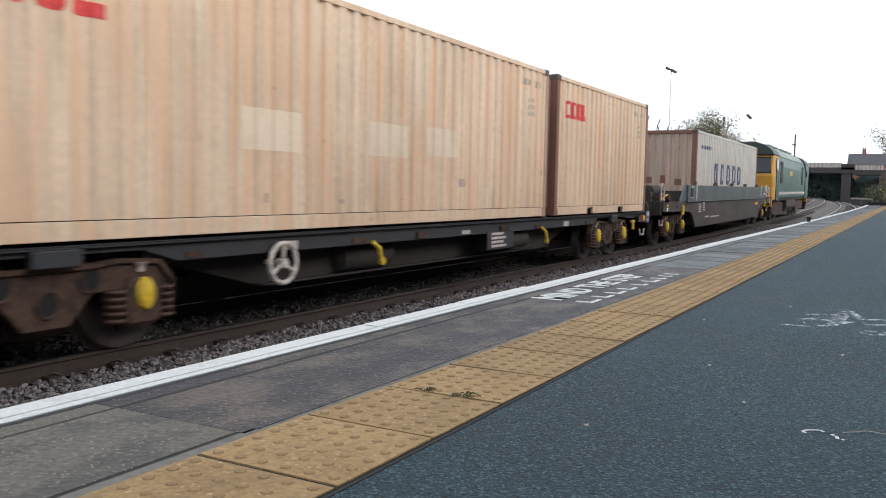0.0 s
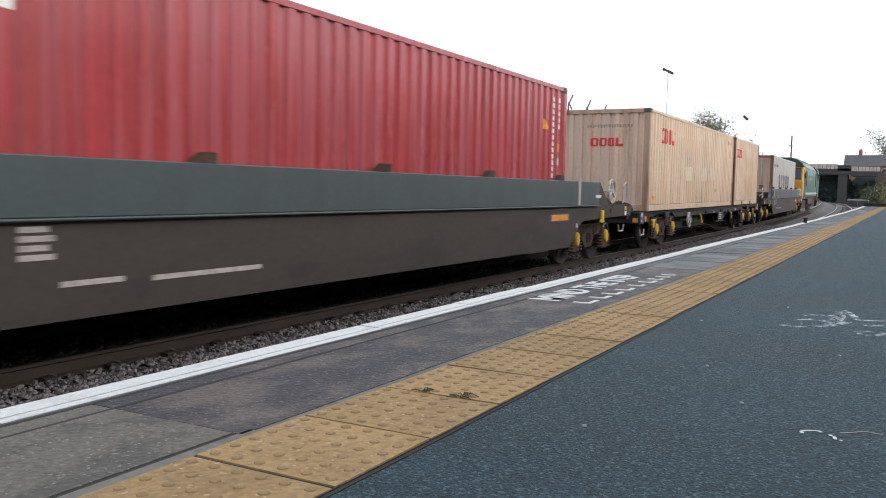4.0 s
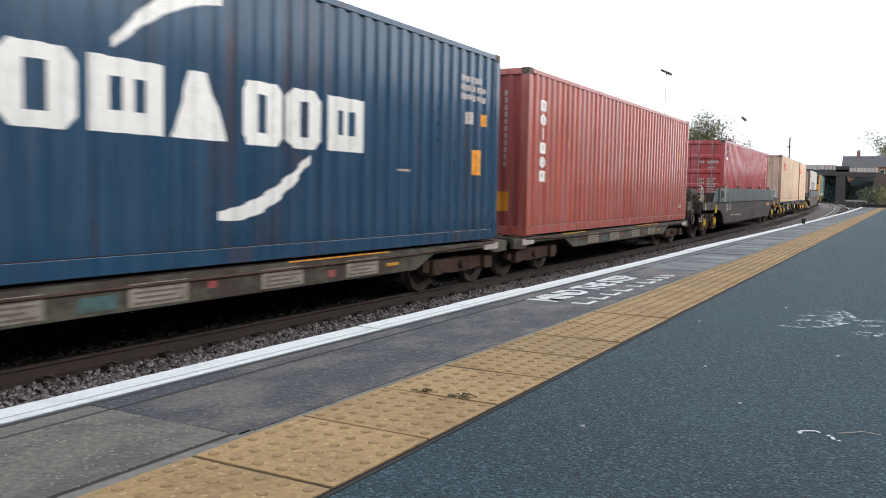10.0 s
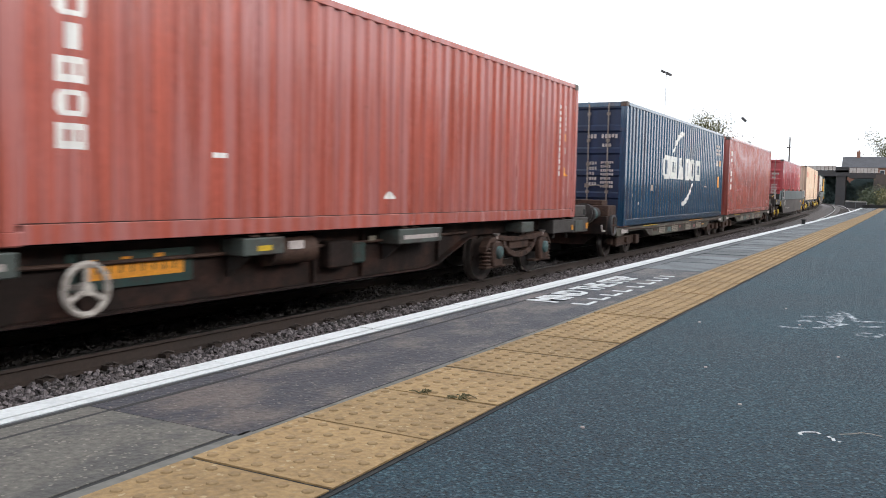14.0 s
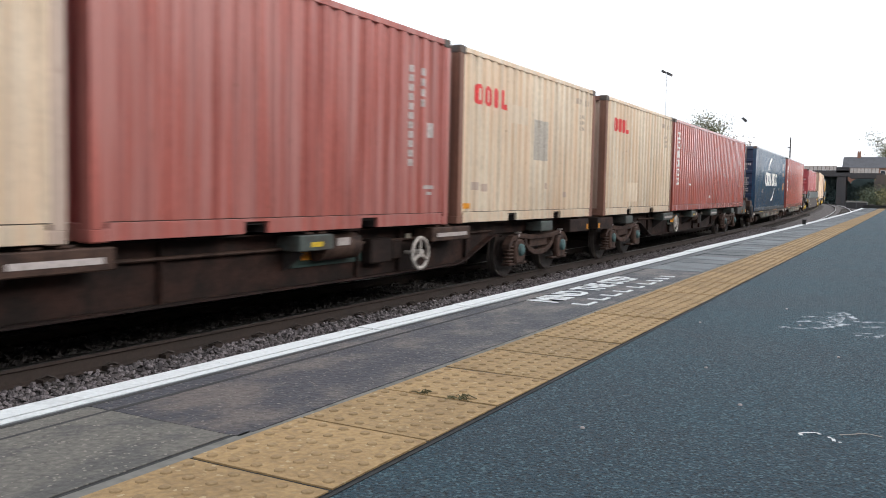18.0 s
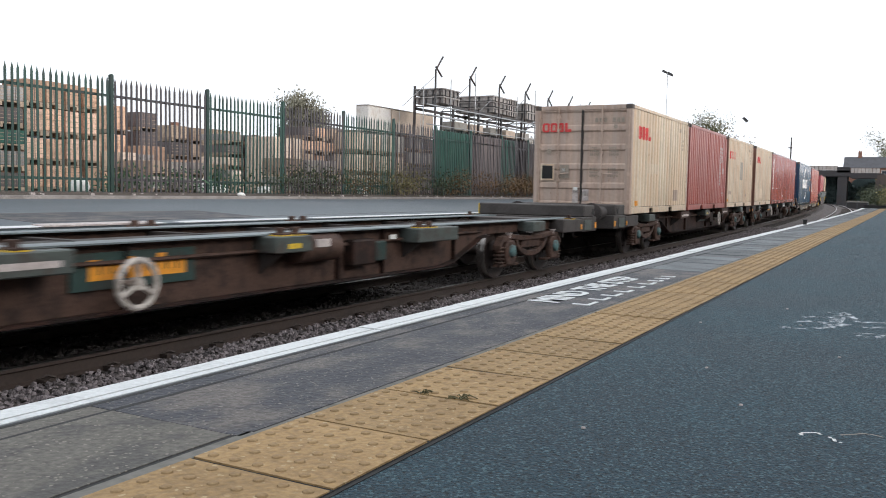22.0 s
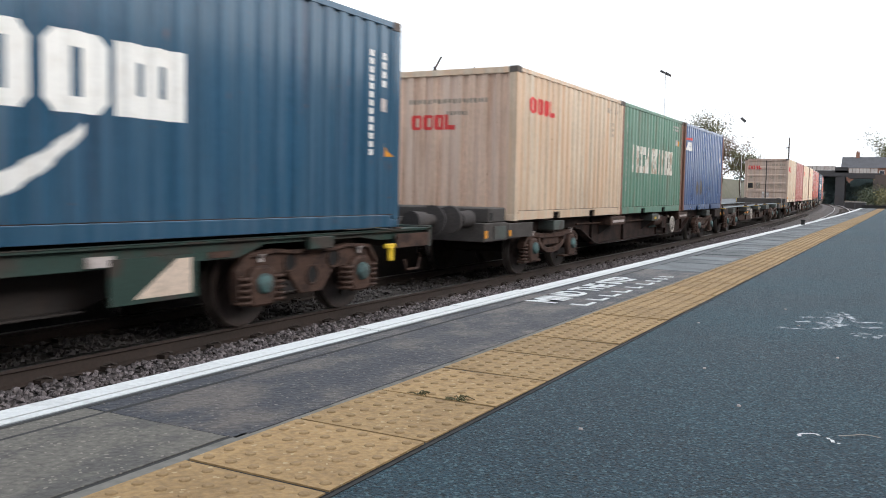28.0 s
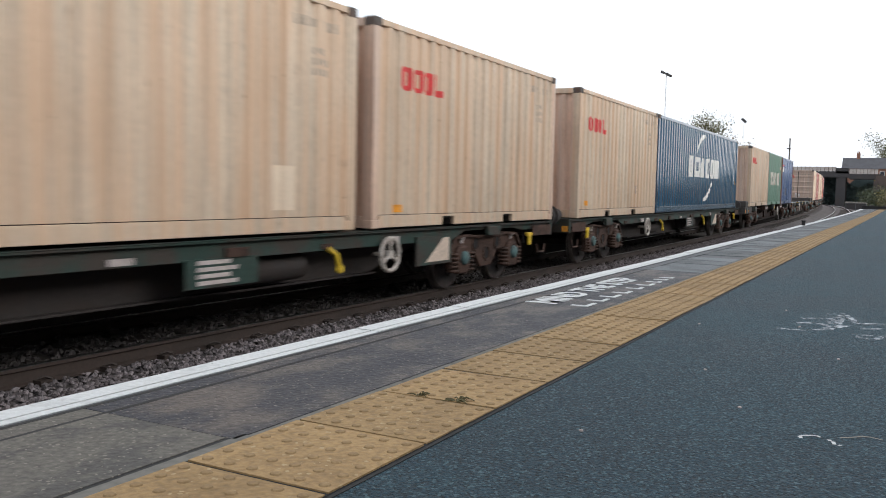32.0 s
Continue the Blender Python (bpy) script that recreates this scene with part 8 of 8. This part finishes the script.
def locomotive(centre):
    """A six-axle diesel locomotive: two cabs, curved roof, deep skirts."""
    w = thing("diesel_locomotive", "green and yellow six-axle diesel freight locomotive", "locomotive")
    hw, hl = 1.32, 10.3
    sec = [(hw, 1.15), (hw, 2.75), (1.22, 3.25), (0.85, 3.68), (0.3, 3.86), (-0.3, 3.86), (-0.85, 3.68), (-1.22, 3.25), (-hw, 2.75), (-hw, 1.15)]
    part("body", Shape().prism([p for p in sec if abs(p[0]) > 1.2][::-1], "y", -7.75, 7.75), M["loco_green"], w, "green body side", bevel=0.02)
    part("roof", Shape().prism([(p[0] * 1.005, p[1] + 0.01) for p in sec if p[1] > 3.2][::-1], "y", -7.7, 7.7), M["loco_roof"], w, "pale grey curved roof", smooth=True)
    for yy in (-5, -2.5, 0.5, 3, 5.5):
        part("roof_hatch", Shape().box(-0.6, 0.6, yy - 0.7, yy + 0.7, 3.84, 3.93), M["loco_roof"], w, bevel=0.02)
    for yy in (-7.0, 5.2):
        part("grille", Shape().box(hw, hw + 0.02, yy, yy + 1.0, 1.9, 3.0).box(-hw - 0.02, -hw, yy, yy + 1.0, 1.9, 3.0), M["under"], w)
    part("band", Shape().box(hw, hw + 0.012, -7.7, 7.7, 1.32, 1.46).box(-hw - 0.012, -hw, -7.7, 7.7, 1.32, 1.46), M["label_pale"], w, "pale lining band")
    part("logo", Shape().box(hw, hw + 0.012, -2.4, -0.9, 2.35, 2.6), M["loco_yellow"], w, "yellow logo block")
    for sy in (1, -1):
        nose = [(sy * 7.75, 1.05), (sy * 10.2, 1.05), (sy * 10.25, 2.2), (sy * 10.05, 3.1), (sy * 9.98, 3.3), (sy * 7.75, 3.3)]
        part("cab", Shape().prism(nose if sy == -1 else nose[::-1], "x", -hw, hw), M["loco_yellow" if sy < 0 else "loco_green"], w, "yellow cab" if sy < 0 else "green cab", bevel=0.05)
        part("cab_roof", Shape().prism([(-1.36, 3.22), (1.36, 3.22), (1.22, 3.46), (0.95, 3.68), (0.5, 3.84), (-0.5, 3.84), (-0.95, 3.68), (-1.22, 3.46)], "y", *sorted((sy * 7.7, sy * 10.15))), M["loco_cab_roof"], w, "dark green curved cab roof", bevel=0.03)
        for sx in (1, -1):
            part("windscreen", Shape().add([(sx * 0.12, sy * 10.225, 2.4), (sx * 1.18, sy * 10.225, 2.4), (sx * 1.15, sy * 10.075, 3.08), (sx * 0.12, sy * 10.075, 3.08)], [(0, 1, 2, 3)]), M["glass"], w)
            part("windscreen_rim", Shape().tube([(sx * 0.1, sy * 10.23, 2.38), (sx * 1.2, sy * 10.23, 2.38), (sx * 1.17, sy * 10.07, 3.1), (sx * 0.1, sy * 10.07, 3.1), (sx * 0.1, sy * 10.23, 2.38)], 0.03, 6), M["under"], w)
            part("side_window", Shape().box(*sorted((sx * (hw + 0.031), sx * (hw + 0.04))), *sorted((sy * 8.2, sy * 9.1)), 2.45, 3.05), M["glass"], w)
            part("cab_door", Shape().box(*sorted((sx * (hw + 0.031), sx * (hw + 0.04))), *sorted((sy * 7.78, sy * 8.1)), 1.2, 3.05), M["loco_green"], w)
            part("headlight", Shape().cyl((sx * 0.9, sy * 10.27, 1.62), "y", 0.12, 0.06, 12), M["label_pale"], w)
        for sx in (1, -1):
            part("cab_side", Shape().box(*sorted((sx * (hw + 0.003), sx * (hw + 0.03))), *sorted((sy * 7.72, sy * (8.95 if sy < 0 else 10.2))), 1.05, 3.1), M["loco_green"], w, "green cab side panel")
        part("headstock", Shape().box(-1.3, 1.3, *sorted((sy * 10.0, sy * 10.3)), 0.75, 1.25), M["loco_yellow"], w, bevel=0.02)
        part("plough", Shape().prism([(-1.2, 0.25), (1.2, 0.25), (1.3, 0.75), (-1.3, 0.75)], "y", *sorted((sy * 10.0, sy * 10.12))), M["under"], w)
        buffers(w, sy * 10.3, sy)
        b = Shape()
        for sx in (1, -1):
            b.prism([(-2.5, 0.35), (2.5, 0.35), (2.5, 0.85), (1.2, 0.95), (-1.2, 0.95), (-2.5, 0.85)], "x", *sorted((sx * 1.0, sx * 1.14)))
        bg = part("bogie", b.box(-1.0, 1.0, -0.4, 0.4, 0.5, 0.9), M["bogie"], w, at=pose(0, sy * 6.1, 0))
        for yy in (-1.95, 0.0, 1.95):
            ws = part("wheelset", wheelset_mesh(0.53), None, bg, at=pose(0, yy, 0.53))
            WHEELS.append((ws, yy, 0.53))
    part("underframe", Shape().box(-1.25, 1.25, -10.0, 10.0, 1.0, 1.18), M["under"], w)
    part("fuel_tank", Shape().prism([(-1.0, 0.3), (1.0, 0.3), (1.25, 0.6), (1.25, 1.0), (-1.25, 1.0), (-1.25, 0.6)], "y", -2.6, 2.6), M["grey_dirty"], w, "grey fuel tank", bevel=0.03)
    TRAIN.append((w, centre, 6.1))


locomotive(53.3)
pocket_wagon("grey well wagon with yellow axle covers", W1)
flat_wagon("dark navy flat wagon with yellow axle covers", W2, 7.05, 9.9, "plate", "yellow", "sole_navy", "sole_navy", 7.0)
pocket_wagon("grey well wagon with white brake handwheel", W3)
low_wagon("lichen-stained low wagon on small wheels", W4A, 1)
low_wagon("lichen-stained low wagon with end housing", W4B, -1)
spine_wagon("rusty brown flat wagon carrying two containers", W5A, 1, -62.4, "sole_brown", -61.7)
spine_wagon("rusty brown flat wagon carrying three containers", W5B, -1, -77.2, "sole_brown", -79.0)
spine_wagon("empty rusty flat wagon with pale dusty deck", W6, 1, -103.4, "deck_pale", -103.2)
spine_wagon("rusty flat wagon under short containers", W7, -1, -118.5, "sole_brown", -119.4)
flat_wagon("green flat wagon with yellow hooks", W8, 7.3, 9.85, "plate", "teal", "sole_green", "sole_green", -146.6, plate_at=-137.6)
flat_wagon("grimy green flat wagon with yellow hooks", W9, 7.3, 9.85, "plate", "teal", "sole_green", "sole_green", -158.96, plate_at=-157.7)


def ride(centre, half, t):
    """Where a vehicle stands at t: its two pivots lie on the line."""
    s = centre + run_at(t)
    a, b = along(s - half, FAR_LAT, RAIL), along(s + half, FAR_LAT, RAIL)
    d = b - a
    return Matrix.Translation((a + b) / 2) @ pose(0, 0, 0, math.degrees(math.atan2(d.z, math.hypot(d.x, d.y))), 0, math.degrees(math.atan2(-d.x, d.y)))


def motions():
    steps = [i * 1.0 for i in range(33)]
    for vehicle, centre, half in TRAIN:
        walk(vehicle, [(t, ride(centre, half, t)) for t in steps])
    for box, middle, floor, centre, half in LOADS:
        walk(box, [(t, ride(centre, half, t) @ pose(0, middle - centre, R0 + floor)) for t in steps])
    for wheels, y, r in WHEELS:
        gap = 2 if r < 0.4 else 3
        ticks = [k / FPS for k in range(0, int(SECONDS * FPS) + 1, gap)]
        walk(wheels, [(t, pose(0, y, r, -math.degrees(run_at(t) / r) % 360.0)) for t in ticks])


motions()
